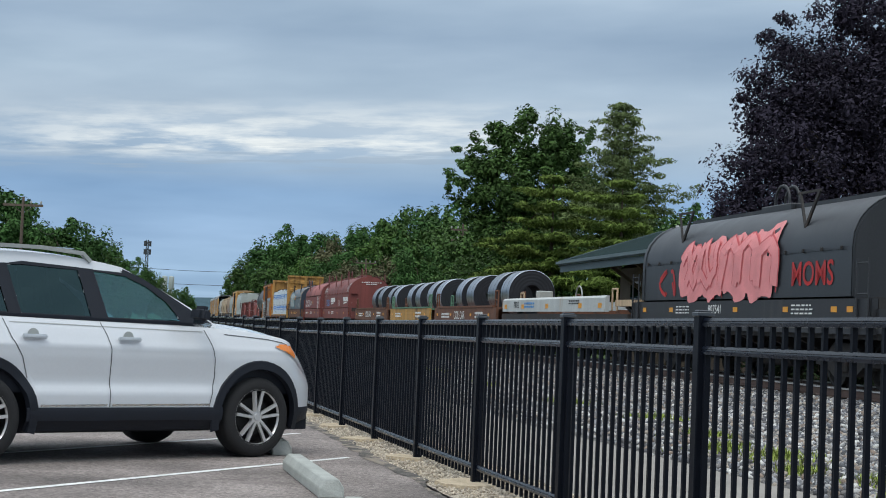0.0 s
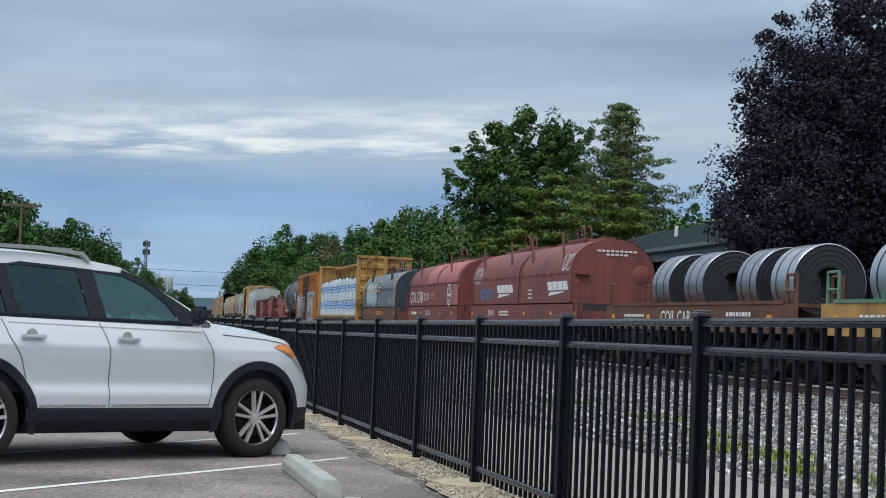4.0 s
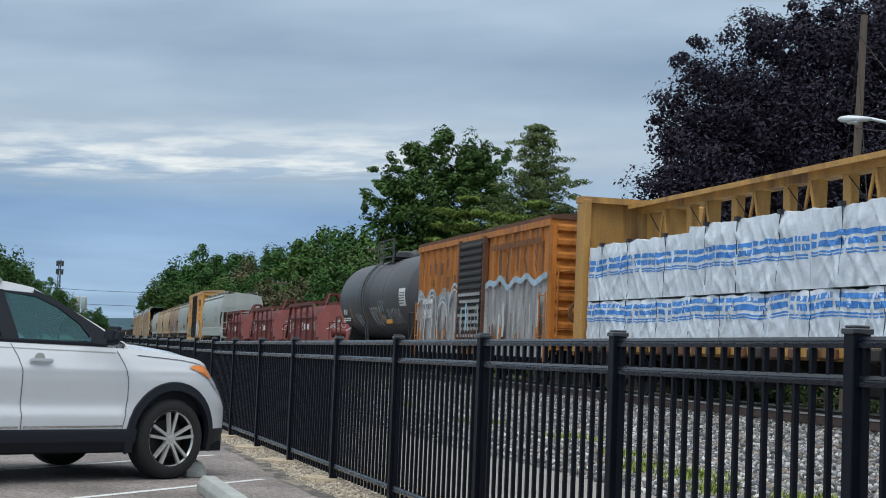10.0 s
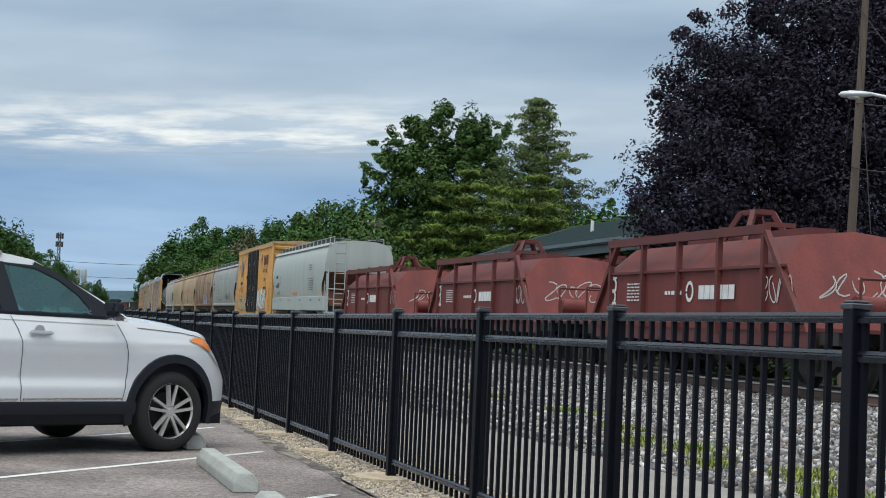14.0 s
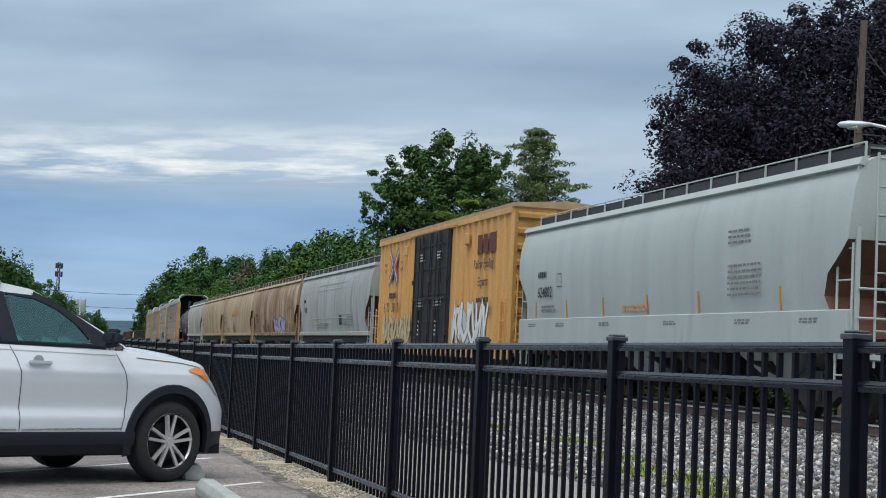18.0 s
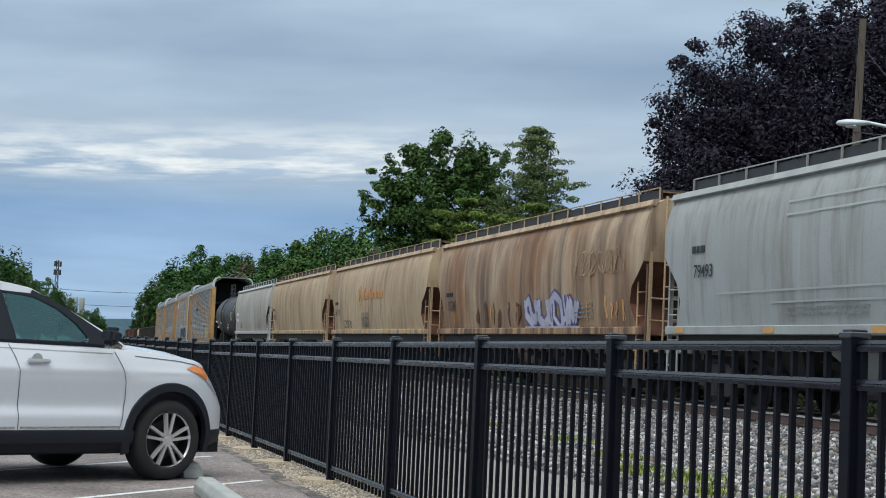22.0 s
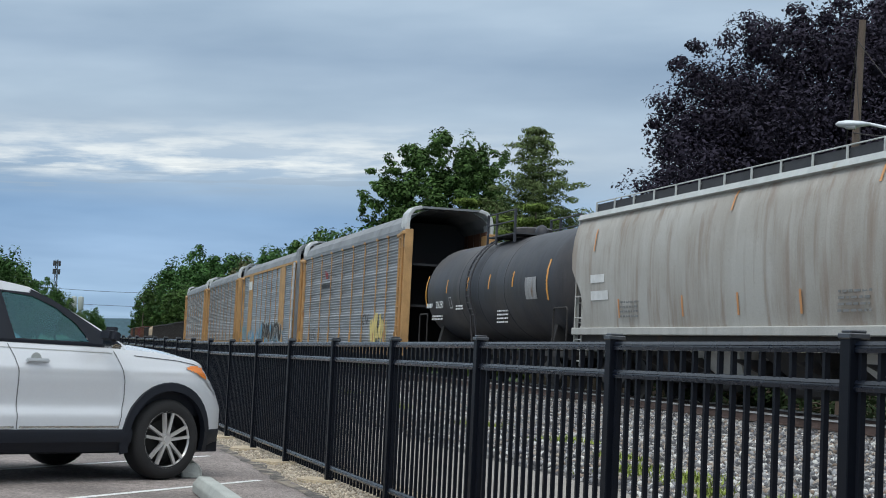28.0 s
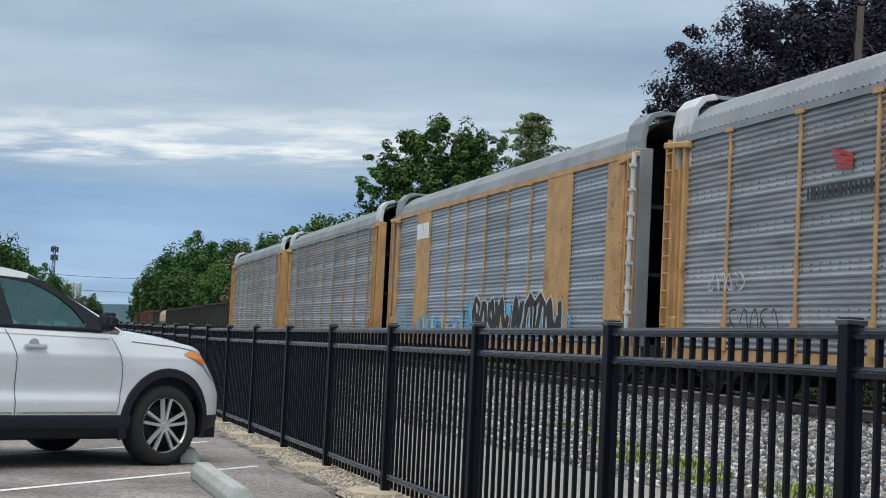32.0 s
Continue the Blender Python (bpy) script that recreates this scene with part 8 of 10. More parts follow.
for i in range(4):
    ribbon(bm, [(383.2 - c + 0.35 - 0.05 * i, 4.15 - 0.1 * i), (383.2 - c - 0.3, 4.0 - 0.06 * i)], 0.05, YW, 0.006)
part("company_mark", bm, M_REDGRAF, r_, "red company mark")
scrawl(r_, 386.4 - c, 387.9 - c, 2.0, 2.35, YW, M_WHITEGRAF, 163, 6, 0.035)
scrawl(r_, 373.6 - c, 375.4 - c, 1.8, 2.2, YW, M_UNDER, 164, 4, 0.035)
scrawl(r_, 385.0 - c, 387.0 - c, 1.2, 1.7, YW, M_UNDER, 165, 5, 0.03)

c = (391.3 + 413.9) / 2
r_, c, half, W = autorack("grey autorack with tan columns and blue graffiti", 391.3, 413.9, M_GALV, M_TANPOST, [x - c for x in (406.6, 404.6, 402.6, 400.6, 398.6)], [(408.75 - c, 410.5 - c), (395.5 - c, 397.3 - c), (391.9 - c, 393.2 - c)], eave_paint=M_TANPOST, near_cap=M_ROOFGALV)
YW = lambda z: W + 0.03
slab_logo(r_, 410.4 - c, 408.8 - c, 4.3, 0.5, lambda z: W + 0.045, M_LETTER, -0.1, 2, False, "white company mark as plain blocks")
drips(r_, 395.2 - c, 404.6 - c, 0.95, 2.0, YW, M_SKYGRAF, 172, 26, 0.26, "sky blue sprayed ground", 0.01)
drips(r_, 404.4 - c, 410.6 - c, 0.95, 1.7, YW, M_SKYGRAF, 174, 16, 0.22, "sky blue sprayed ground", 0.01)
drips(r_, 405.0 - c, 409.6 - c, 0.95, 1.6, YW, M_WHITEGRAF, 175, 6, 0.2, "white spray over the blue", 0.014)
block_piece(r_, 396.0 - c, 399.7 - c, 1.0, 2.15, YW, M_UNDER, M_WHITEGRAF, 171, 4, 0.0, 0.26, 0.06, "dark graffiti outlined in white", 0.016)
block_piece(r_, 400.2 - c, 403.6 - c, 1.0, 2.15, YW, M_UNDER, M_WHITEGRAF, 177, 4, 0.0, 0.26, 0.06, "dark graffiti outlined in white", 0.016)
rod_ = B()
tube(rod_, [Vector((-half + 0.02, 1.72, 0.9)), Vector((-half + 0.02, 1.72, 3.0)), Vector((-half + 0.02, 1.70, 4.9))], [0.05] * 3, 8)
for q in range(8):
    box(rod_, -half - 0.05, -half + 0.09, 1.66, 1.78, 1.1 + 0.5 * q, 1.17 + 0.5 * q)
part("door_rod", rod_, M_CAPWHITE, r_, "pale door rod with its keepers")
scrawl(r_, 411 - c, 413.0 - c, 1.1, 1.9, YW, M_CYANGRAF, 173, 8, 0.08)

c = (416.2 + 437.9) / 2
autorack("dull grey autorack with yellow ends", 416.2, 437.9, M_GALVDARK, M_TAN, [-half + 2.4 + 2.4 * i for i in range(8)])
autorack("dull grey autorack with yellow ends", 440.0, 462.4, M_GALVDARK, M_TAN, [-half + 2.4 + 2.4 * i for i in range(8)])


# ---- far end of the train ----
def gondola(s0, s1, top, paint, label):
    c, half = (s0 + s1) / 2, (s1 - s0) / 2
    root = ride(thing("gondola", label, "gondola car", "gondola cars"), c)
    for sg in (1, -1):
        part("side", box(B(), -half, half, min(sg * 1.38, sg * 1.44), max(sg * 1.38, sg * 1.44), 1.0, top), paint, root)
        base = None
        for i in range(11):
            x = -half + 0.3 + (2 * half - 0.6) * i / 10
            if base is None:
                base = part("side_post", box(B(), -0.06, 0.06, min(sg * 1.44, sg * 1.54), max(sg * 1.44, sg * 1.54), 1.0, top - 0.05), paint, root, m=Matrix.Translation((x, 0, 0)))
            else:
                again(base, Matrix.Translation((x, 0, 0)))
        part("rim", box(B(), -half, half, min(sg * 1.36, sg * 1.52), max(sg * 1.36, sg * 1.52), top, top + 0.1), paint, root)
    for e in (-half, half):
        part("end", box(B(), e - 0.04, e + 0.04, -1.38, 1.38, 1.0, top + 0.1), paint, root)
    part("floor", box(B(), -half, half, -1.38, 1.38, 0.9, 1.05), paint, root)
    running_gear(root, half, c)


for i, (a, b, h_) in enumerate(((465.8, 482.5, 2.55), (484.5, 501.2, 2.5), (503.2, 519.9, 2.5), (521.9, 538.6, 2.5))):
    gondola(a, b, h_, M_UNDER, "black high-sided gondola car")


def covered_load(s0, s1):
    """A low flat car with bulging tan covers over its load."""
    c, half = (s0 + s1) / 2, (s1 - s0) / 2
    root = ride(thing("flat_car", "low flat car with bulging tan covers", "flat car", "flat cars"), c)
    part("deck", box(B(), -half, half, -1.4, 1.4, 1.0, 1.3), M_UNDER, root)
    n = 5
    for i in range(n):
        a, b = -half + 0.3 + (2 * half - 0.6) * i / n, -half + 0.2 + (2 * half - 0.6) * (i + 1) / n
        bm = prism(B(), hood_profile(2.75 + 0.12 * math.sin(i * 2.1), 1.3, 2.1, 1.4, 10), a, b)
        part("cover", bm, M_BEIGE, root, smooth=40)
    running_gear(root, half, c)


covered_load(541.0, 556.5)
gondola(558.5, 574.0, 2.5, M_UNDER, "black high-sided gondola car")
for a, paint_, lab in ((576, M_RUST, "rust-brown gondola car far down the train"), (593, M_DARKRED, "dark red gondola car far down the train"), (610, M_RUST, "rust-brown gondola car far down the train"), (627, M_UNDER, "black high-sided gondola car"), (644, M_RUST, "rust-brown gondola car far down the train")):
    gondola(a, a + 15.5, 2.7, paint_, lab)


# ---- white sport utility car ----
def build_suv():
    hub, heading = Vector((-2.53, 14.62, 0)), 47.5
    hr = radians(heading)
    left = Vector((-math.sin(hr), math.cos(hr), 0))
    org = hub + left * 0.97
    suv = thing("suv", "white sport utility car parked nose-in beside the black fence", "car", m=pose(org.x, org.y, 0, 0, 0, heading))
    RW, ARCH = 0.378, 0.485

    def half_w(x):
        w = 0.985
        if x > 0.20:
            w -= 0.25 * ((x - 0.20) / 0.60) ** 2.2
        if x < -3.3:
            w -= 0.10 * ((-3.3 - x) / 0.8) ** 2
        return w

    def side_y(x, z):
        y = half_w(x)
        if z < 0.55:
            y -= 0.05 * ((0.55 - z) / 0.3) ** 2
        if z > 0.90:
            y -= 0.16 * ((z - 0.90) / 0.25) ** 1.6 * 0.45
        # the doors are hollowed between a shoulder crease and a lower crease
        if z < 0.70:
            k = max(0.0, min(1.0, (z - 0.60) / 0.08))
        else:
            k = max(0.0, min(1.0, (1.0 - z) / 0.27)) ** 0.8
        y -= 0.034 * k * max(0.0, min(1.0, (-0.42 - x) / 0.2, (x + 3.3) / 0.2))
        # soft shoulder line
        y += 0.006 * math.exp(-((z - 1.01) / 0.03) ** 2)
        return y

    def lean(x, z):
        """The nose leans back towards its top."""
        if x > 0.28 and z > 0.66:
            return x - 0.22 * (x - 0.28) / 0.5 * min(1.0, (z - 0.66) / 0.38) ** 1.3
        return x

    def belt(x):
        return 1.205 - 0.014 * (x + 0.6)

    def top_z(x):
        if x < -0.46:
            return belt(x)
        if x < 0.60:
            t = (x + 0.46) / 1.06
            return belt(-0.46) - 0.125 * t ** 1.6
        t = (x - 0.60) / 0.19
        return belt(-0.46) - 0.125 - 0.20 * min(1.0, t) ** 1.8

    def low_z(x):
        z = 0.46 if x < 0.55 else 0.40
        for cx in (0.0, -2.86):
            d = abs(x - cx)
            if d < ARCH:
                z = max(z, RW + math.sqrt(ARCH * ARCH - d * d))
        return z

    xs = [-4.05 + 0.04 * i for i in range(int(4.84 / 0.04) + 1)]
    xs[-1] = 0.785
    NZ = 28
    bm = B()
    cols = {}
    for sg in (1, -1):
        cs = []
        for x in xs:
            lo, hi = low_z(x), top_z(x)
            cs.append([bm.verts.new((lean(x, lo + (hi - lo) * j / NZ), sg * side_y(x, lo + (hi - lo) * j / NZ), lo + (hi - lo) * j / NZ)) for j in range(NZ + 1)])
        cols[sg] = cs
        for a, b in zip(cs, cs[1:]):
            for j in range(NZ):
                bm.faces.new((a[j], a[j + 1], b[j + 1], b[j]))
    for k in (0, -1):
        a, b = cols[1][k], cols[-1][k]
        mid = [bm.verts.new((p.co.x + (0.10 if k == -1 else -0.06), 0, p.co.z)) for p in a]
        for j in range(NZ):
            bm.faces.new((a[j], a[j + 1], mid[j + 1], mid[j]))
            bm.faces.new((mid[j], mid[j + 1], b[j + 1], b[j]))
    bmesh.ops.recalc_face_normals(bm, faces=bm.faces[:])
    part("body", bm, M_CARWHITE, suv, smooth=40)
    # bonnet
    bm = B()
    rows = []
    for x in [q for q in xs if q >= -0.52]:
        w, z = side_y(x, top_z(x)), top_z(x)
        rows.append([bm.verts.new((lean(x, z) + (0.10 * (1 - t * t) if x > 0.75 else 0), w * t, z + 0.07 * (1 - t * t) * min(1, (0.86 - x) / 0.5) + (0.012 if 0.45 < abs(t) < 0.8 else 0))) for t in [-1 + 0.2 * i for i in range(11)]])
    for a, b in zip(rows, rows[1:]):
        for j in range(10):
            bm.faces.new((a[j], a[j + 1], b[j + 1], b[j]))
    bmesh.ops.recalc_face_normals(bm, faces=bm.faces[:])
    part("bonnet", bm, M_CARWHITE, suv, smooth=45)

    # greenhouse
    def roof_z(x):
        if x > -1.40:
            return belt(-0.40) + (1.72 - belt(-0.40)) * min(1.0, max(0.0, (-0.40 - x) / 1.0)) ** 0.88
        if x > -2.3:
            t = (-1.40 - x) / 0.90
            return 1.72 + 0.075 * (1 - (1 - t) ** 2)
        return 1.795 - 0.10 * ((-2.3 - x) / 1.6) ** 2

    def gl_y(x, z):
        t = max(0.0, (z - 1.14) / 0.66)
        return (side_y(-2.0, belt(-2.0)) - 0.012) - 0.22 * t

    panes = {
        "front_window": [(-1.61, 1.250), (-0.84, 1.240), (-0.85, 1.31), (-0.95, 1.43), (-1.15, 1.565), (-1.38, 1.655), (-1.71, 1.675)],
        "rear_window": [(-1.76, 1.252), (-1.85, 1.680), (-2.40, 1.700), (-2.56, 1.680), (-2.46, 1.258)],
        "quarter_window": [(-2.56, 1.26), (-2.66, 1.67), (-3.20, 1.645), (-3.45, 1.48), (-3.40, 1.285)],
    }

    def inside(x, z, poly):
        c = False
        for (xa, za), (xb, zb) in zip(poly, poly[1:] + poly[:1]):
            if (za > z) != (zb > z) and x < (xb - xa) * (z - za) / (zb - za) + xa:
                c = not c
        return c

    gx = [-3.95 + 0.03 * i for i in range(int(3.51 / 0.03) + 1)]
    NG = 24
    bm = B()
    sides = {}
    for sg in (1, -1):
        cs = []
        for x in gx:
            lo, hi = belt(x) - 0.005, max(roof_z(x), belt(x) + 0.001)
            cs.append([bm.verts.new((x, sg * gl_y(x, lo + (hi - lo) * j / NG), lo + (hi - lo) * j / NG)) for j in range(NG + 1)])
        sides[sg] = cs
        for i in range(len(cs) - 1):
            for j in range(NG):
                q = (cs[i][j], cs[i][j + 1], cs[i + 1][j + 1], cs[i + 1][j])
                mx, mz = sum(v.co.x for v in q) / 4, sum(v.co.z for v in q) / 4
                if not any(inside(mx, mz, p) for p in panes.values()):
                    bm.faces.new(q)
    # roof and back, but for the windscreen opening
    for i in range(len(gx) - 1):
        if gx[i] > -1.43:
            continue
        a0, a1, b0, b1 = sides[1][i][NG], sides[1][i + 1][NG], sides[-1][i][NG], sides[-1][i + 1][NG]
        prev0, prev1 = a0, a1
        for k in range(1, 7):
            t = k / 6
            if k < 6:
                n0 = bm.verts.new(a0.co.lerp(b0.co, t) + Vector((0, 0, 0.045 * (1 - (2 * t - 1) ** 2))))
                n1 = bm.verts.new(a1.co.lerp(b1.co, t) + Vector((0, 0, 0.045 * (1 - (2 * t - 1) ** 2))))
            else:
                n0, n1 = b0, b1
            bm.faces.new((prev0, prev1, n1, n0))
            prev0, prev1 = n0, n1
    bm.faces.new([*sides[1][0], *sides[-1][0][::-1]])
    bmesh.ops.remove_doubles(bm, verts=bm.verts[:], dist=0.0005)
    bmesh.ops.recalc_face_normals(bm, faces=bm.faces[:])
    part("cabin", bm, M_CARWHITE, suv, smooth=40)
    for nm, poly in panes.items():
        for sg in (1, -1):
            bm = B()
            bm.faces.new([bm.verts.new((x, sg * (gl_y(x, z) - 0.004), z)) for x, z in poly])
            part(nm, bm, M_CARGLASS if nm == "front_window" else M_DARKGLASS, suv)
            bm = B()
            ribbon(bm, poly, 0.03, lambda z: 0, 0, 0, True)
            for v in bm.verts:
                v.co.y = sg * (gl_y(v.co.x, v.co.z) + 0.005)
            part("window_trim", bm, M_CLAD, suv)
    bm = B()
    ws = [[bm.verts.new((x, gl_y(x, z) * t * 0.985, z + 0.03 * (1 - t * t))) for t in (-1, -0.5, 0, 0.5, 1)] for x, z in ((-0.46, belt(-0.46)), (-0.78, roof_z(-0.78) - 0.01), (-1.10, roof_z(-1.10) - 0.01), (-1.42, roof_z(-1.42) - 0.005))]
    for a, b in zip(ws, ws[1:]):
        for j in range(4):
            bm.faces.new((a[j], a[j + 1], b[j + 1], b[j]))
    part("windscreen", bm, M_CARGLASS, suv, smooth=60)
    for sg in (1, -1):
        for nm, poly in (("pillar_cover", [(-1.60, 1.235), (-1.70, 1.685), (-1.86, 1.692), (-1.77, 1.240)]), ("pillar_cover", [(-2.45, 1.245), (-2.55, 1.690), (-2.67, 1.685), (-2.57, 1.245)])):
            bm = B()
            bm.faces.new([bm.verts.new((x, sg * (gl_y(x, z) + 0.004), z)) for x, z in poly])
            part(nm, bm, M_CLAD, suv)
        # dark line of the A pillar and windscreen edge
        bm = B()
        ribbon(bm, [(-0.50, 1.225), (-0.72, 1.345), (-0.95, 1.475), (-1.20, 1.605), (-1.40, 1.682)], 0.05, lambda z: 0, 0)
        for v in bm.verts:
            v.co.y = sg * (gl_y(v.co.x, min(v.co.z, roof_z(v.co.x))) + 0.006)
        part("pillar_trim", bm, M_CLAD, suv)
        bm = B()
        bm.faces.new([bm.verts.new((x, sg * (gl_y(x, z) + 0.004), z)) for x, z in ((-0.54, 1.225), (-0.84, 1.232), (-0.85, 1.31), (-0.95, 1.43), (-1.15, 1.565), (-1.38, 1.655), (-1.42, 1.69), (-1.20, 1.605), (-0.95, 1.475), (-0.72, 1.345))])
        part("sail_panel", bm, M_CLAD, suv)
        bm = B()
        ribbon(bm, [(-0.56, 1.222), (-0.9, 1.232), (-1.6, 1.238), (-2.6, 1.25), (-3.4, 1.262)], 0.028, lambda z: 0, 0)
        for v in bm.verts:
            v.co.y = sg * (gl_y(v.co.x, belt(v.co.x)) + 0.016)
        part("belt_moulding", bm, M_CLAD, suv)

        def line(name, pts, w, material, off=0.003):
            bm = B()
            fine = []
            for (xa, za), (xb, zb) in zip(pts, pts[1:]):
                k = max(1, int(math.hypot(xb - xa, zb - za) / 0.025))
                fine += [(xa + (xb - xa) * i / k, za + (zb - za) * i / k) for i in range(k)]
            ribbon(bm, fine + [pts[-1]], w, lambda z: 0, 0)
            for v in bm.verts:
                v.co.y = sg * (side_y(v.co.x, v.co.z) + off)
                v.co.x = lean(v.co.x, v.co.z)
            part(name, bm, material, suv)

        line("door_gap", [(-0.58, 0.48), (-0.55, 0.60), (-0.525, 0.75), (-0.53, 0.92), (-0.56, 1.05), (-0.62, 1.185)], 0.008, M_SEAM, 0.004)
        line("door_gap", [(-1.64, 0.48), (-1.635, 0.75), (-1.64, 0.98), (-1.67, 1.10), (-1.72, 1.215)], 0.008, M_SEAM, 0.004)
        line("door_gap", [(-2.44, 0.72), (-2.50, 0.90), (-2.60, 1.06), (-2.66, 1.22)], 0.008, M_SEAM, 0.004)
        line("bonnet_gap", [(-0.40, 1.150), (0.1, 1.118), (0.40, 1.072), (0.56, 1.045)], 0.008, M_SEAM, 0.004)
        line("shoulder_gap", [(-0.64, 1.165), (-1.6, 1.178), (-2.6, 1.192)], 0.008, M_HOPGREY, 0.003)
        line("door_strip", [(-0.58, 0.50), (-1.62, 0.495)], 0.018, M_CHROME, 0.012)
        line("door_strip", [(-1.67, 0.495), (-2.32, 0.49)], 0.018, M_CHROME, 0.012)
        # cladding: rocker, arches, bumper skirt
        bm = B()
        n = 24
        r0 = []
        for i in range(n + 1):
            x = -2.44 + (2.44 - 0.42) * i / n
            r0.append([bm.verts.new((x, sg * (side_y(x, z) + o), z)) for z, o in ((0.475, 0.004), (0.44, 0.016), (0.36, 0.012), (0.33, -0.01), (0.27, -0.03), (0.25, -0.12))])
        for a, b in zip(r0, r0[1:]):
            for j in range(5):
                bm.faces.new((a[j], a[j + 1], b[j + 1], b[j]))
        bmesh.ops.recalc_face_normals(bm, faces=bm.faces[:])
        part("rocker_cladding", bm, M_CLAD, suv, smooth=30)
        for cx in (0.0, -2.86):
            bm = B()
            rows = []
            for i in range(25):
                a = math.pi * (i / 24) * 1.16 - 0.25
                row = []
                for rr, o in ((ARCH - 0.035, -0.05), (ARCH - 0.03, 0.016), (ARCH + 0.045, 0.012), (ARCH + 0.055, -0.004)):
                    x, z = cx + rr * math.cos(a), RW + rr * math.sin(a)
                    row.append(bm.verts.new((x, sg * (side_y(x, max(z, 0.3)) + o), z)))
                rows.append(row)
            for a, b in zip(rows, rows[1:]):
                for j in range(3):
                    bm.faces.new((a[j], a[j + 1], b[j + 1], b[j]))
            bmesh.ops.recalc_face_normals(bm, faces=bm.faces[:])
            part("arch_cladding", bm, M_CLAD, suv, smooth=40)
        bm = B()
        rows = []
        for i in range(13):
            x = 0.46 + 0.33 * i / 12
            xx = x
            rows.append([bm.verts.new((xx, sg * (side_y(xx, z) + o), z)) for z, o in ((0.47, 0.003), (0.44, 0.012), (0.34, 0.0), (0.24 + 0.14 * (i / 12) ** 2, -0.10))])
        for a, b in zip(rows, rows[1:]):
            for j in range(3):
                bm.faces.new((a[j], a[j + 1], b[j + 1], b[j]))
        bmesh.ops.recalc_face_normals(bm, faces=bm.faces[:])
        part("bumper_skirt", bm, M_CLAD, suv, smooth=40)
        # lamps
        lens = [(0.15, 1.050), (0.26, 1.083), (0.58, 1.055), (0.73, 0.93), (0.76, 0.82), (0.71, 0.80), (0.50, 0.945)]
        def skin(poly, off, cell=0.0125):
            bm, grid = B(), {}
            for i in range(-100, 100):
                for j in range(60, 92):
                    x, z = i * cell, j * cell
                    if inside(x + cell / 2, z + cell / 2, poly):
                        q = []
                        for a, b in ((i, j), (i + 1, j), (i + 1, j + 1), (i, j + 1)):
                            if (a, b) not in grid:
                                xa, za = a * cell, b * cell
                                grid[a, b] = bm.verts.new((lean(xa, za) + off * 0.5, sg * (side_y(xa, za) + off), za))
                            q.append(grid[a, b])
                        bm.faces.new(q)
            return bm

        bm = skin(lens, 0.006)
        lamp = part("headlamp", bm, M_LAMP, suv, "clear headlamp lens")
        bm = skin([(x, z) for x, z in ((0.16, 1.050), (0.26, 1.078), (0.50, 1.058), (0.575, 0.985), (0.53, 0.945), (0.42, 0.975))], 0.011)
        part("turn_signal", bm, M_AMBER, lamp, "amber corner lens")
        # handles and mirror
        for x in (-1.46, -2.40):
            bm = bevelled(box(B(), x - 0.12, x + 0.12, -0.018, 0.018, -0.02, 0.02), 0.012, 2)
            part("door_handle", bm, M_LAMPHEAD, suv, "silver door handle", 40, Matrix.Translation((0, sg * (side_y(x, 1.07) + 0.03), 1.075)))
            part("handle_cup", lathe(B(), [(0.0, 0.0), (0.055, 0.0), (0.05, 0.004)], 14, Matrix.Translation((x, sg * (side_y(x, 1.08) + 0.004), 1.09))), M_HOPGREY, suv)
        bm = bevelled(box(B(), -0.07, 0.055, -0.11, 0.11, -0.075, 0.085, pose(-0.77, sg * 1.06, 1.315, 0, 12, 0)), 0.045, 3)
        mir = part("mirror", bm, M_CLAD, suv, "dark door mirror with chrome foot", 40)
        part("mirror_foot", bevelled(box(B(), -0.80, -0.675, sg * 1.02 - 0.10, sg * 1.02 + 0.05, 1.21, 1.25), 0.015, 2), M_CHROME, mir)
        # roof rail
        pts = [(-1.72, 1.75), (-1.80, 1.82), (-2.2, 1.845), (-3.0, 1.835), (-3.6, 1.79), (-3.7, 1.74)]
        bm = B()
        for (xa, za), (xb, zb) in zip(pts, pts[1:]):
            bar(bm, (xa, sg * 0.66, za), (xb, sg * 0.66, zb), 0.05, 0.032)
        part("roof_rail", bm, M_HOPGREY, suv, "silver roof rail")
        part("rail_strip", bar(B(), (-1.9, sg * 0.66, 1.853), (-3.3, sg * 0.66, 1.838), 0.04, 0.012), M_CHROME, suv)
    # floor and seats inside
    part("underbody", box(B(), -3.95, 0.80, -0.72, 0.72, 0.24, 0.62), M_CLAD, suv)
    part("wheel_well", box(B(), -0.44, 0.44, -0.90, 0.90, 0.60, 0.83), M_CLAD, suv)
    part("wheel_well", box(B(), -3.30, -2.42, -0.90, 0.90, 0.60, 0.83), M_CLAD, suv)
    part("dashboard", bevelled(box(B(), -1.05, -0.72, -0.74, 0.74, 0.7, 1.17), 0.06, 2), M_CLAD, suv)
    for y in (0.38, -0.38):
        bm = bevelled(box(B(), -0.62, 0.62, -0.24, 0.24, -0.09, 0.09, pose(-1.95, y, 1.15, 0, 76, 0)), 0.05, 2)
        part("seat_back", bm, M_CLAD, suv, smooth=40)
        part("headrest", bevelled(box(B(), -2.16, -2.06, y - 0.13, y + 0.13, 1.34, 1.54), 0.04, 2), M_CLAD, suv)
        part("seat", bevelled(box(B(), -1.95, -1.45, y - 0.25, y + 0.25, 0.72, 0.9), 0.05, 2), M_CLAD, suv)
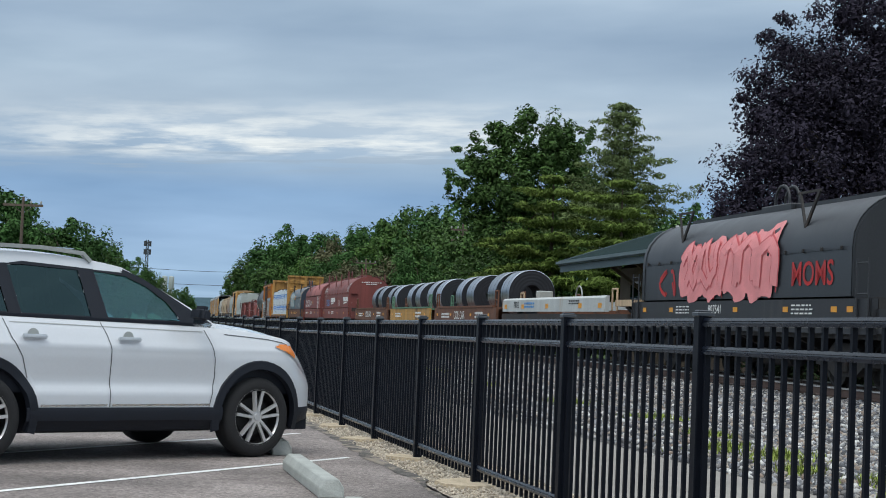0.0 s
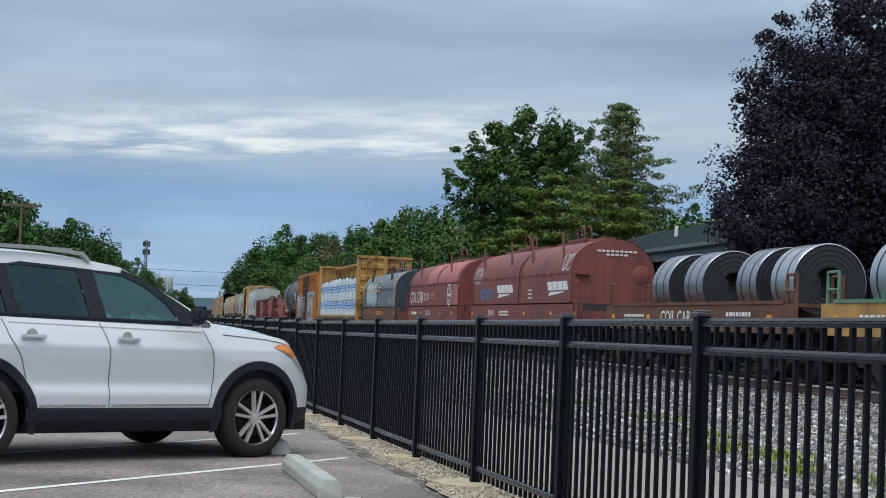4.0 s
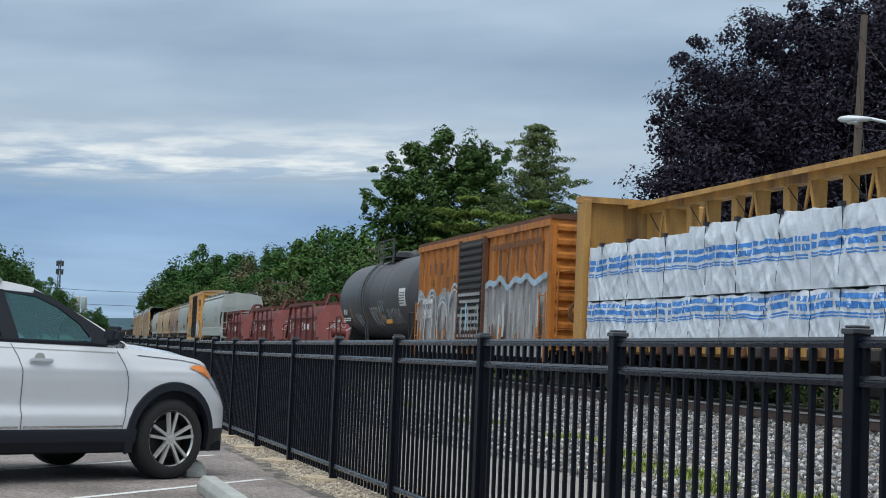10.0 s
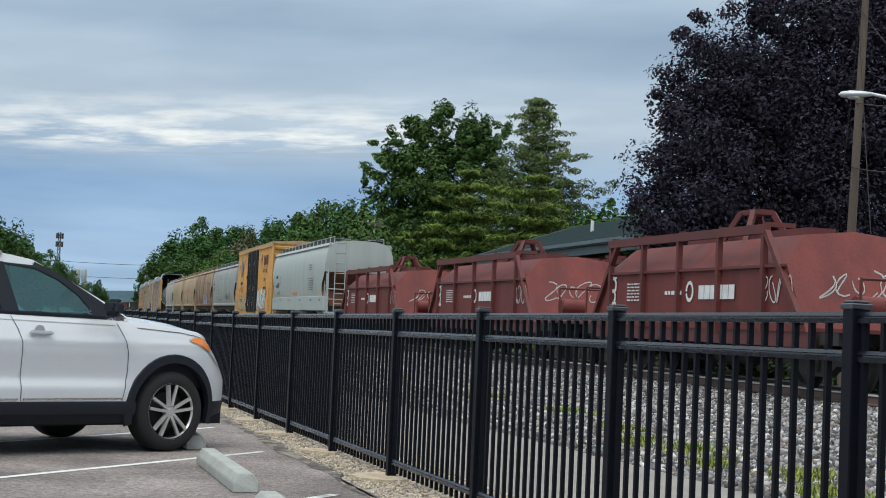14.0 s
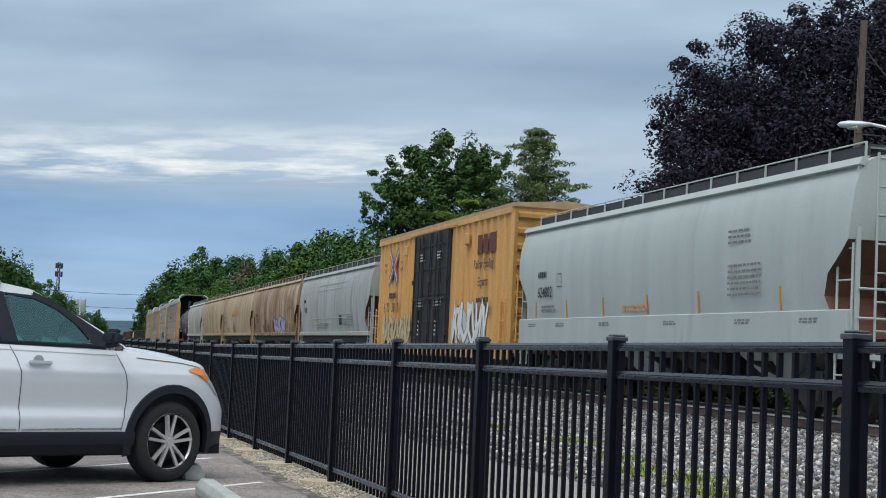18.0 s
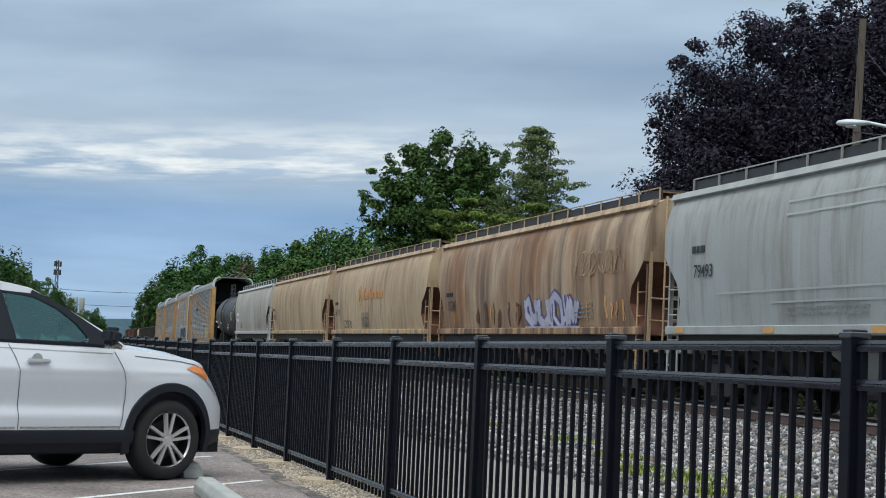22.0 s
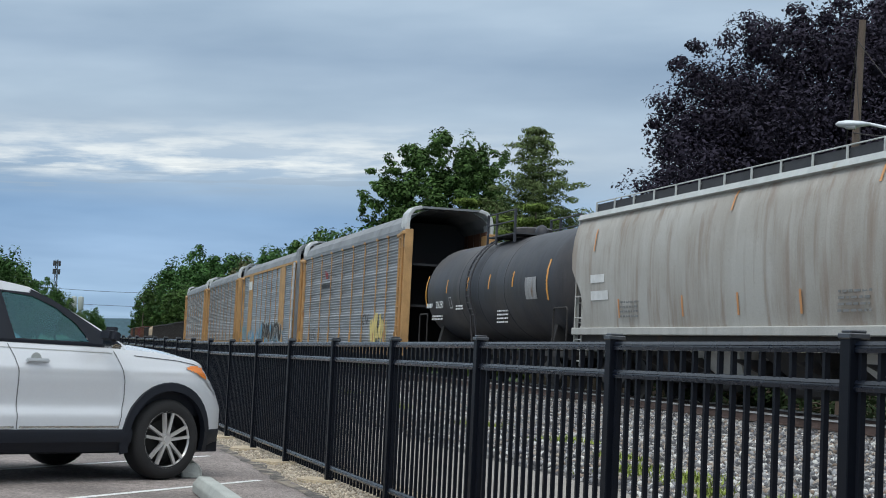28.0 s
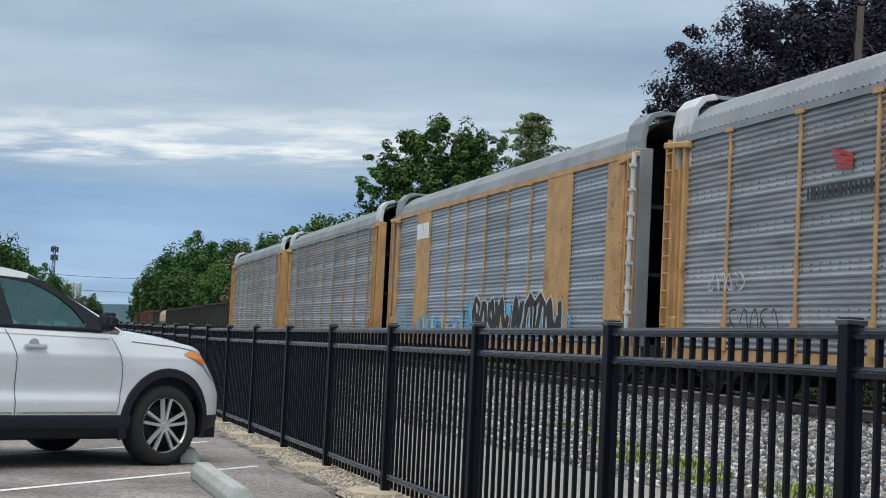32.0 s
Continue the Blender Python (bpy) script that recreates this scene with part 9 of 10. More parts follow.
    part("rear_seat", bevelled(box(B(), -2.95, -2.75, -0.7, 0.7, 0.75, 1.35), 0.05, 2), M_CLAD, suv)
    bm = B()
    pts = [Vector((-1.28 + 0.07 * math.sin(a), 0.38 + 0.18 * math.cos(a), 1.08 + 0.17 * math.sin(a))) for a in [2 * math.pi * i / 20 for i in range(21)]]
    for p, q in zip(pts, pts[1:]):
        rod(bm, p, q, 0.014, 6)
    part("steering_wheel", bm, M_CLAD, suv)
    # wheels
    bm = lathe(B(), [(0.255, -0.115), (0.285, -0.125), (0.335, -0.122), (0.366, -0.10), (RW, -0.07), (RW, 0.07), (0.366, 0.10), (0.335, 0.122), (0.285, 0.125), (0.255, 0.115)], 48)
    tyre_me = bpy.data.meshes.new("tyre")
    bm.to_mesh(tyre_me)
    tyre_me.polygons.foreach_set("use_smooth", [True] * len(tyre_me.polygons))
    tyre_me.set_sharp_from_angle(angle=radians(50))
    tyre_me.materials.append(M_TYRE)
    bm.free()
    bm = B()
    lathe(bm, [(0.266, -0.120), (0.272, -0.112), (0.256, -0.10), (0.250, -0.085)], 40)
    for k in range(5):
        for da in (-0.2, 0.2):
            a0, a1 = 2 * math.pi * k / 5 + da * 1.5 + 0.3, 2 * math.pi * k / 5 + da * 1.0 + 0.3
            p0 = Vector((0.055 * math.cos(a0), -0.09, 0.055 * math.sin(a0)))
            p1 = Vector((0.252 * math.cos(a1), -0.104, 0.252 * math.sin(a1)))
            bar(bm, p0, p1, 0.036, 0.027)
    lathe(bm, [(0.0, -0.108), (0.03, -0.108), (0.034, -0.10), (0.058, -0.098), (0.064, -0.06)], 20)
    rim_me = bpy.data.meshes.new("rim")
    bm.to_mesh(rim_me)
    rim_me.polygons.foreach_set("use_smooth", [True] * len(rim_me.polygons))
    rim_me.set_sharp_from_angle(angle=radians(35))
    rim_me.materials.append(M_RIM)
    bm.free()
    bm = lathe(B(), [(0.0, -0.02), (0.18, -0.02), (0.20, 0.0), (0.243, 0.02), (0.250, -0.085)], 40)
    disc_me = bpy.data.meshes.new("brake_disc")
    bm.to_mesh(disc_me)
    disc_me.materials.append(M_BRAKE)
    bm.free()
    for cx in (0.0, -2.86):
        for sg in (1, -1):
            w = new("wheel", tyre_me)
            w.parent = suv
            w.matrix_basis = Matrix.Translation((cx, sg * 0.86, RW)) @ pose(0, 0, 0, 0, 0, 180 if sg == 1 else 0)
            for nm, me in (("rim", rim_me), ("brake_disc", disc_me)):
                o = new(nm, me)
                o.parent = w
    return suv


build_suv()


# ---- depot beyond the track ----
def depot():
    L0, L1, S0, S1, ZE, ZR = 18.3, 27.3, 44.0, 62.8, 4.42, 5.95
    mid = (L0 + L1) / 2
    gz = ground_z(*plan(mid, 55).xy)

    def P(lat, s, z):
        p = N * lat + D * s
        return Vector((p.x, p.y, z))

    dep = thing("depot", "low brown railway depot with a wide green roof", "building")
    me = lambda vs, fs, nm, mt, lab="": quick(nm, vs, fs, mt, dep, lab)

    def blk(nm, l0, l1, s0, s1, z0, z1, mt, par=None):
        vs = [P(l, s, z) for l in (l0, l1) for s in (s0, s1) for z in (z0, z1)]
        return quick(nm, vs, [(0, 1, 3, 2), (4, 6, 7, 5), (0, 4, 5, 1), (2, 3, 7, 6), (0, 2, 6, 4), (1, 5, 7, 3)], mt, par or dep)

    w = blk("wall", L0 + 2.2, L1 - 2.2, S0 + 1.2, S1 - 1.6, gz - 0.1, ZE - 0.1, M_DEPOT)
    for i in range(26):
        s = S0 + 1.4 + i * 0.48
        if s < S1 - 1.8:
            blk("batten", L0 + 2.17, L0 + 2.2, s, s + 0.05, gz, ZE - 0.12, M_DEPOT, w)
    for s, wd_ in ((46.4, 1.1), (49.9, 1.1), (53.9, 2.4), (58.6, 1.1)):
        z0, z1 = gz + 1.3, gz + 3.5
        wd = blk("window", L0 + 2.14, L0 + 2.19, s, s + wd_, z0, z1, M_LETTER)
        n_ = 3 if wd_ > 2 else 1
        for q in range(n_):
            a, b = s + wd_ * q / n_ + 0.09, s + wd_ * (q + 1) / n_ - 0.09
            blk("pane", L0 + 2.10, L0 + 2.13, a, b, z0 + 0.1, (z0 + z1) / 2 - 0.04, M_DARKGLASS, wd)
            blk("pane", L0 + 2.10, L0 + 2.13, a, b, (z0 + z1) / 2 + 0.04, z1 - 0.1, M_DARKGLASS, wd)
    # gooseneck lamp on the wall
    o = P(L0 + 2.1, 54.6, gz + 2.9)
    goose = [o + D * (-0.55 + 0.55 * math.cos(a)) + Vector((0, 0, 0.5 + 0.5 * math.sin(a))) - N * 0.25 for a in [math.pi * q / 10 for q in range(11)]]
    part("lamp_arm", tube(B(), [o, o - N * 0.25 + Vector((0, 0, 0.2))] + goose, [0.03] * 13, 6), M_FASCIA, dep)
    tip_ = goose[-1]
    part("lamp_shade", lathe(B(), [(0.06, 0.0), (0.10, -0.10), (0.28, -0.22)], 16, Matrix.Translation(tip_) @ pose(0, 0, 0, 90)), M_LETTER, dep, "white enamel shade on a gooseneck")
    for nm, la, za, lb, zb in (("roof", L0, ZE, mid, ZR), ("roof", L1, ZE, mid, ZR)):
        vs = []
        for s in (S0, S1):
            for l, z in ((la, za), (lb, zb), (lb, zb + 0.14), (la, za + 0.14)):
                vs.append(P(l, s, z))
        quick(nm, vs, [(0, 1, 2, 3), (4, 7, 6, 5), (0, 4, 5, 1), (1, 5, 6, 2), (2, 6, 7, 3), (3, 7, 4, 0)], M_GREENROOF, dep)
        # courses of shingles
        n = 12
        for k in range(n):
            t0 = k / n
            l, z = la + (lb - la) * t0, za + (zb - za) * t0
            l1, z1 = la + (lb - la) * (t0 + 1 / n), za + (zb - za) * (t0 + 1 / n)
            vs = [P(l, S0, z + 0.153), P(l, S1, z + 0.153), P(l1, S1, z1 + 0.146), P(l1, S0, z1 + 0.146)]
            quick("shingle_course", vs, [(0, 1, 2, 3)], M_GREENROOF, dep)
    blk("fascia", L0 - 0.06, L0, S0, S1, ZE - 0.02, ZE + 0.16, M_FASCIA)
    blk("gutter", L0 - 0.16, L0 - 0.06, S0, S1, ZE + 0.02, ZE + 0.13, M_FASCIA)
    blk("frieze", L0 + 0.05, L0 + 0.10, S0, S1, ZE - 0.30, ZE - 0.02, M_FASCIA)
    for la, za, lb, zb in ((L0, ZE, mid, ZR), (L1, ZE, mid, ZR)):
        vs = [P(la, S1 + d, za + z) for d in (0, 0.06) for z in (-0.1, 0.18)] + [P(lb, S1 + d, zb + z) for d in (0, 0.06) for z in (-0.1, 0.18)]
        quick("bargeboard", vs, [(0, 1, 3, 2), (4, 6, 7, 5), (0, 4, 5, 1), (2, 3, 7, 6), (0, 2, 6, 4), (1, 5, 7, 3)], M_FASCIA, dep)
    vs = [P(L0 + 2.2, S1 - 1.6, ZE - 0.1), P(L1 - 2.2, S1 - 1.6, ZE - 0.1), P(mid, S1 - 1.6, ZR - 0.1)]
    quick("gable", vs, [(0, 1, 2)], M_DEPOT, dep)
    for i in range(5):
        s = S0 + 1.5 + i * 3.0
        bm = B()
        bar(bm, P(L0 + 2.15, s, ZE - 1.3), P(L0 + 0.35, s, ZE - 0.05), 0.14, 0.14)
        bar(bm, P(L0 + 2.15, s, ZE - 0.08), P(L0 + 0.1, s, ZE - 0.02), 0.12, 0.12)
        part("bracket", bm, M_DEPOT, dep)
    bm = rod(B(), P(20.6, 55.0, 5.0), P(20.6, 55.0, 5.75), 0.07, 10)
    part("vent_pipe", bm, M_LETTER, dep, "white roof vent")
    # platform
    vs = [P(l, s, z) for l in (16.4, 18.9) for s in (20.0, 66.0) for z in (0.0, 0.10)]
    quick("platform", vs, [(0, 1, 3, 2), (4, 6, 7, 5), (0, 4, 5, 1), (2, 3, 7, 6), (0, 2, 6, 4), (1, 5, 7, 3)], M_ASPHALT, None, "low asphalt station platform beyond the track", kind="structure")


depot()


# ---- trees ----
def leaf_mesh(name, centres, spread, per, size, material, seed, flat=0.0, droop=0.0, slim=0.5):
    """Many small two-sided leaves gathered round the centres."""
    rg = np.random.default_rng(seed)
    C = np.repeat(np.array(centres, float), per, axis=0)
    R = np.repeat(np.array(spread, float).reshape(-1, 1), per, axis=0)
    n = len(C)
    d = rg.normal(size=(n, 3))
    d /= np.linalg.norm(d, axis=1)[:, None]
    rad = rg.uniform(0.25, 1.0, (n, 1)) ** 0.5
    off = d * rad * R * np.repeat(rg.uniform(0.55, 1.5, (len(centres), 3)), per, axis=0)
    off[:, 2] *= 1 - flat
    P = C + off
    P[:, 2] -= droop * np.linalg.norm(off[:, :2], axis=1)
    nrm = d * 0.85 + rg.normal(size=(n, 3)) * 0.38 + np.array([0, 0, 0.5])
    nrm /= np.linalg.norm(nrm, axis=1)[:, None]
    t = np.cross(nrm, rg.normal(size=(n, 3)))
    t /= np.linalg.norm(t, axis=1)[:, None] + 1e-9
    b = np.cross(nrm, t)
    s = size * rg.uniform(0.6, 1.35, (n, 1))
    V = np.stack([P - t * s, P + b * s * slim + nrm * s * 0.15, P + t * s, P - b * s * slim + nrm * s * 0.15], 1).reshape(-1, 3)
    me = bpy.data.meshes.new(name)
    me.vertices.add(4 * n)
    me.vertices.foreach_set("co", V.reshape(-1))
    me.loops.add(4 * n)
    me.polygons.add(n)
    me.loops.foreach_set("vertex_index", np.arange(4 * n))
    me.polygons.foreach_set("loop_start", np.arange(n) * 4)
    me.update()
    me.materials.append(material)
    return me


def clumps(rg, blobs, n, shell=0.62):
    """Clump centres near the surface of a few lobes, with a ragged outline."""
    out, rad = [], []
    vol = [b[3] * b[3] * b[4] for b in blobs]
    tot = sum(vol)
    for (x, y, z, r, h), v in zip(blobs, vol):
        for _ in range(max(4, int(n * v / tot))):
            while True:
                d = Vector((rg.gauss(0, 1), rg.gauss(0, 1), rg.gauss(0, 1)))
                if d.length > 0.1:
                    break
            d.normalize()
            k = shell + (1.04 - shell) * rg.random() ** 0.6 if rg.random() < 0.85 else rg.uniform(0.2, shell)
            k *= 1 + 0.16 * noise.noise((d.x * 2.2 + x, d.y * 2.2 + y, d.z * 2.2 + z))
            out.append((x + d.x * r * k, y + d.y * r * k, z + d.z * h * k))
            rad.append(rg.uniform(0.10, 0.2) * (r + h) / 2 + 0.12)
            if rg.random() < 0.16:
                k *= rg.uniform(1.06, 1.2)
                out.append((x + d.x * r * k, y + d.y * r * k, z + d.z * h * k))
                rad.append(0.22 + 0.04 * r)
    return out, rad


def limb(bm, p0, p1, r0, r1, bend_, rg, seg=7, n=5):
    p0, p1 = Vector(p0), Vector(p1)
    pts = [p0.lerp(p1, i / n) + Vector((rg.uniform(-1, 1), rg.uniform(-1, 1), 0.4 * rg.uniform(-1, 1))) * bend_ * (0 if i in (0, n) else 1) for i in range(n + 1)]
    tube(bm, pts, [r0 + (r1 - r0) * i / n for i in range(n + 1)], seg)
    return pts


def broad_tree(name, label, place, blobs, n, per, size, material, seed, trunk=0.25, category="tree", group=""):
    rg = random.Random(seed)
    root = thing(name, label, category, group, Matrix.Translation(place))
    cs, rad = clumps(rg, blobs, n)
    ob = new("crown", leaf_mesh("crown", cs, rad, per, size, material, seed))
    ob.parent = root
    tagged(ob, kind="stuff")
    top = max(b[2] + b[4] * 0.5 for b in blobs)
    bm = B()
    limb(bm, (0, 0, -0.3), (0, 0, top * 0.8), trunk, trunk * 0.3, trunk * 0.5, rg, 10, 6)
    part("trunk", bm, M_BARK, root, smooth=60)
    for i in range(8):
        x, y, z = rg.choice(cs)
        bm = B()
        limb(bm, (0, 0, top * rg.uniform(0.25, 0.6)), (x * 0.85, y * 0.85, z), trunk * 0.35, 0.03, 0.25, rg)
        part("limb", bm, M_BARK, root, smooth=60)
    return root


def pine(name, label, place, height, radius, tiers, per, material, seed, bare=0.12, power=0.8, gap=0.5, ragged=False):
    """Layered boughs round one stem."""
    rg = random.Random(seed)
    root = thing(name, label, "pine tree", "", Matrix.Translation(place))
    cs, rad = [], []
    for i in range(tiers):
        t = i / (tiers - 1)
        z = height * (bare + (1 - bare) * t)
        r = radius * (1 - t) ** power * rg.uniform(0.75, 1.15) + 0.25
        k = max(4, int(9 * (1 - t) + 3))
        a0 = rg.uniform(0, 6.28)
        for j in range(k):
            a = a0 + 2 * math.pi * j / k + rg.uniform(-0.25, 0.25)
            rr = r * (rg.uniform(0.3, 1.2) if ragged else rg.uniform(0.65, 1.1))
            rise = rg.uniform(0.15, 0.75) if ragged else 0.0
            if ragged and rg.random() < 0.15:
                continue
            m = max(2, int(rr / 0.55))
            for q in range(m):
                f = (q + 0.7) / m
                cs.append((rr * f * math.cos(a), rr * f * math.sin(a), z + 0.10 * rr * f * rg.uniform(-0.4, 1.2) + rise * rr * f))
                rad.append(0.32 + 0.30 * (1 - abs(f - 0.6)))
    ob = new("crown", leaf_mesh("crown", cs, rad, per, 0.17, material, seed, flat=gap, slim=0.22))
    ob.parent = root
    tagged(ob, kind="stuff")
    bm = rod(B(), (0, 0, -0.3), (0, 0, height * 0.97), 0.22, 10, 0.03)
    part("trunk", bm, M_BARK, root, smooth=60)
    return root


# copper beech behind the train
p = aim(12.4, 47.0)
broad_tree("copper_beech", "large dark purple copper beech beyond the track", p, [(0.5, 0, 5.6, 4.7, 4.2), (0.7, 0.3, 8.7, 3.9, 2.9), (3.2, 0.5, 8.6, 4.1, 4.4), (-1.75, -0.4, 5.3, 2.7, 2.9), (1.4, 0.2, 2.9, 4.4, 2.2), (-1.5, 0.0, 2.8, 2.8, 1.8), (-2.1, 0.1, 8.2, 1.9, 1.9), (-2.8, 0.1, 6.9, 1.9, 1.8), (-2.6, 0.2, 9.2, 1.6, 1.5), (-1.5, 0.2, 10.3, 1.4, 1.2), (0.1, 0.3, 10.9, 1.5, 1.3), (2.2, 0.3, 11.4, 1.7, 1.4), (4.0, 0.3, 11.6, 2.2, 1.8)], 2050, 120, 0.068, M_PURPLE, 21, 0.35)
# broad green tree, the pines beside it
p = aim(-0.75, 95.0)
broad_tree("shade_tree", "tall green broadleaf tree behind the railway", p, [(-3.0, 0, 10.3, 1.7, 1.4), (-1.7, 0.4, 12.2, 1.8, 1.6), (1.2, 0, 13.0, 2.3, 1.8), (3.6, 0.3, 12.5, 2.0, 1.8), (0.2, -0.4, 10.4, 2.5, 2.0), (2.8, 0, 10.0, 2.6, 2.2), (0.5, 0.5, 7.8, 3.0, 1.9), (-1.5, 0.3, 8.9, 1.7, 1.3), (2.0, 0, 6.0, 3.0, 2.0)], 640, 80, 0.13, M_LEAF, 22, 0.3)
pine("tall_pine", "tall ragged pine with open layered boughs", aim(3.15, 86.0), 13.9, 3.5, 16, 58, M_NEEDLE, 23, 0.40, 0.6, 0.62, True)
pine("tall_pine", "broad spreading pine with dense layered boughs", aim(0.75, 80.0), 9.2, 4.7, 12, 110, M_PINE, 24, 0.06, 0.36, 0.78)
pine("tall_pine", "broad spreading pine with dense layered boughs", aim(3.3, 78.0), 8.9, 4.0, 12, 110, M_PINE, 25, 0.05, 0.36, 0.78)

# woods along the line: a few grown trees, then copies
KIND = []
for k, (mt, sd) in enumerate(((M_FARLEAF, 41), (M_LEAF, 42), (M_LEAF2, 43), (M_DRYLEAF, 44))):
    rgk = random.Random(sd)
    bl = [(0, 0, 5.2, 3.2, 3.6)] + [(rgk.uniform(-2.2, 2.2), rgk.uniform(-2.2, 2.2), rgk.uniform(3.0, 7.4), rgk.uniform(1.5, 2.4), rgk.uniform(1.5, 2.4)) for _ in range(5)]
    KIND.append(broad_tree("woodland_tree", ("dense green tree of the wood along the line", "leafy green tree of the wood along the line", "yellow-green tree of the wood along the line", "thin brownish tree of the wood along the line")[k], (0, 0, 0), bl, 230, 62, 0.16, mt, sd, 0.2, "tree", "trees along the line"))


def wood(az, el, dist, kind, sd):
    h = EYE + dist * math.tan(radians(el * (1.08 if -9.5 < az < -2.8 else 1.0)))
    p = aim(az, dist)
    sc = max(0.35, (h - p.z) / 9.2)
    wide = sc * random.Random(sd).uniform(0.9, 1.15)
    return (p, sc, wide, kind, random.Random(sd + 7).uniform(0, 360))


ROWS = []
wr_ = random.Random(8)
for az, el, dist in ((-10.9, 1.6, 430), (-10.5, 2.3, 420), (-9.9, 2.9, 330), (-9.2, 3.3, 300), (-8.6, 3.55, 270), (-7.9, 3.3, 280), (-7.3, 3.2, 230), (-6.7, 3.6, 240), (-6.2, 3.3, 190), (-5.7, 3.9, 220), (-5.2, 3.5, 170), (-4.7, 4.2, 190), (-4.2, 4.6, 170), (-3.6, 4.6, 150), (-3.2, 3.9, 125), (-2.6, 4.7, 140), (-2.0, 4.2, 115), (-1.4, 4.8, 130), (-0.6, 4.0, 120), (0.4, 4.4, 125), (1.5, 4.2, 115), (4.2, 4.9, 118), (5.2, 5.2, 110), (6.2, 4.9, 105), (7.2, 5.0, 100), (-6.9, 2.4, 150), (-5.4, 2.6, 135), (-4.0, 3.1, 110), (-9.4, 2.3, 240), (-8.2, 2.5, 200), (9.0, 4.5, 100), (12.0, 5.0, 90), (15.5, 5.5, 85), (-7.6, 2.6, 185), (-2.2, 3.2, 100), (-1.0, 2.9, 95), (1.2, 2.6, 98), (4.6, 2.8, 92)):
    ROWS.append(wood(az, el, dist, 3 if (az, el) in ((-5.4, 2.6), (-6.9, 2.4), (-7.3, 3.2)) else wr_.choice((0, 0, 1, 1, 2)), int(az * 10 + 500)))
for az, el, dist in ((-21.5, 5.2, 120), (-20.2, 4.9, 118), (-19.3, 4.6, 115), (-18.6, 3.4, 125), (-17.9, 3.2, 130), (-17.1, 3.7, 125), (-16.5, 3.7, 128), (-15.9, 3.0, 140), (-15.2, 2.5, 160), (-14.6, 2.4, 170), (-14.0, 2.0, 185), (-13.4, 1.3, 230), (-12.85, 1.4, 240), (-12.4, 0.9, 300), (-22.5, 5.0, 110), (-24, 5.2, 105)):
    ROWS.append(wood(az, el, dist, wr_.choice((0, 0, 1)), int(az * 10 + 900)))
used = [False] * 4
for p, sc, wide, k, rz in ROWS:
    m = Matrix.Translation(p) @ pose(0, 0, 0, 0, 0, rz)
    if not used[k]:
        KIND[k].matrix_basis = m @ Matrix.Diagonal((wide, wide, sc, 1))
        used[k] = True
    else:
        o = copy_thing(KIND[k], m)
        o.scale = (wide, wide, sc)


# low shrubs beyond the platform, most added to darken the view under the cars
for i, (lat_, s_) in enumerate(((19.5, 30.0), (19.8, 26.5), (20.2, 34.0), (20.5, 23.0), (21.5, 20.0), (19.6, 28.2), (19.9, 32.0), (20.1, 36.2), (20.3, 38.6), (20.0, 41.0), (20.6, 43.6), (20.4, 24.8), (21.0, 21.5), (20.2, 45.6), (21.8, 18.4))):
    broad_tree("shrub", "low dull green shrub set beyond the track to darken the view", plan(lat_, s_), [(0, 0, 0.7, 1.2, 0.8), (0.7, 0.4, 0.5, 0.8, 0.6)], 30, 26, 0.10, M_SHRUB, 60 + i, 0.05, "shrub", "shrubs beyond the track")


# ---- poles, wires, lamp, tower ----
def utility_pole(place, h, arms, label, lean=0.0, r=0.14):
    root = thing("utility_pole", label, "utility pole", "utility poles", Matrix.Translation(place) @ pose(0, 0, 0, 0, lean, 0))
    part("shaft", rod(B(), (0, 0, -0.5), (0, 0, h), r, 12, r * 0.65), M_POLE, root, smooth=50)
    for z, w in arms:
        a = part("crossarm", box(B(), -w / 2, w / 2, -0.06, 0.06, z - 0.07, z + 0.07), M_POLE, root)
        for x in (-w * 0.45, -w * 0.2, w * 0.2, w * 0.45):
            part("insulator", lathe(B(), [(0.0, 0.2), (0.05, 0.18), (0.06, 0.06), (0.03, 0.0)], 8, Matrix.Translation((x, 0, z + 0.07)) @ pose(0, 0, 0, 90)), M_HOPGREY, a)
        bm = B()
        bar(bm, (-w * 0.3, 0.05, z), (0, 0.05, z - 0.5), 0.03, 0.03)
        bar(bm, (w * 0.3, 0.05, z), (0, 0.05, z - 0.5), 0.03, 0.03)
        part("brace", bm, M_POLE, a)
    return root


def wire(p0, p1, sag, r=0.02, n=14, label="thin black overhead wire"):
    p0, p1 = Vector(p0), Vector(p1)
    bm = B()
    pts = [p0.lerp(p1, i / n) - Vector((0, 0, sag * 4 * (i / n) * (1 - i / n))) for i in range(n + 1)]
    tube(bm, pts, [r] * len(pts), 5)
    ob = part("overhead_wire", bm, M_UNDER)
    tagged(ob, label=label, category="wire", group="overhead wires")


def high(az, el, dist):
    v = aim(az, dist)
    return Vector((v.x, v.y, EYE + dist * math.tan(radians(el))))


p = aim(14.48, 38.0)
utility_pole(p, EYE + 38 * math.tan(radians(12.9)) - p.z, (), "leaning weathered wooden utility pole beyond the track", 1.8, 0.125)
for az, el, dist, w in ((-18.56, 4.35, 95, 2.4), (-17.35, 3.3, 130, 2.0), (-10.95, 1.95, 330, 2.4), (-6.1, 2.75, 165, 2.2), (-4.2, 2.75, 150, 2.2), (-2.55, 4.2, 120, 2.0)):
    p = aim(az, dist)
    h = EYE + dist * math.tan(radians(el)) - p.z
    utility_pole(p, h, ((h - 0.5, w),) if abs(az) > 5 else ((h - 0.5, w), (h - 1.3, w)), "wooden utility pole with a crossarm", 0, 0.12)
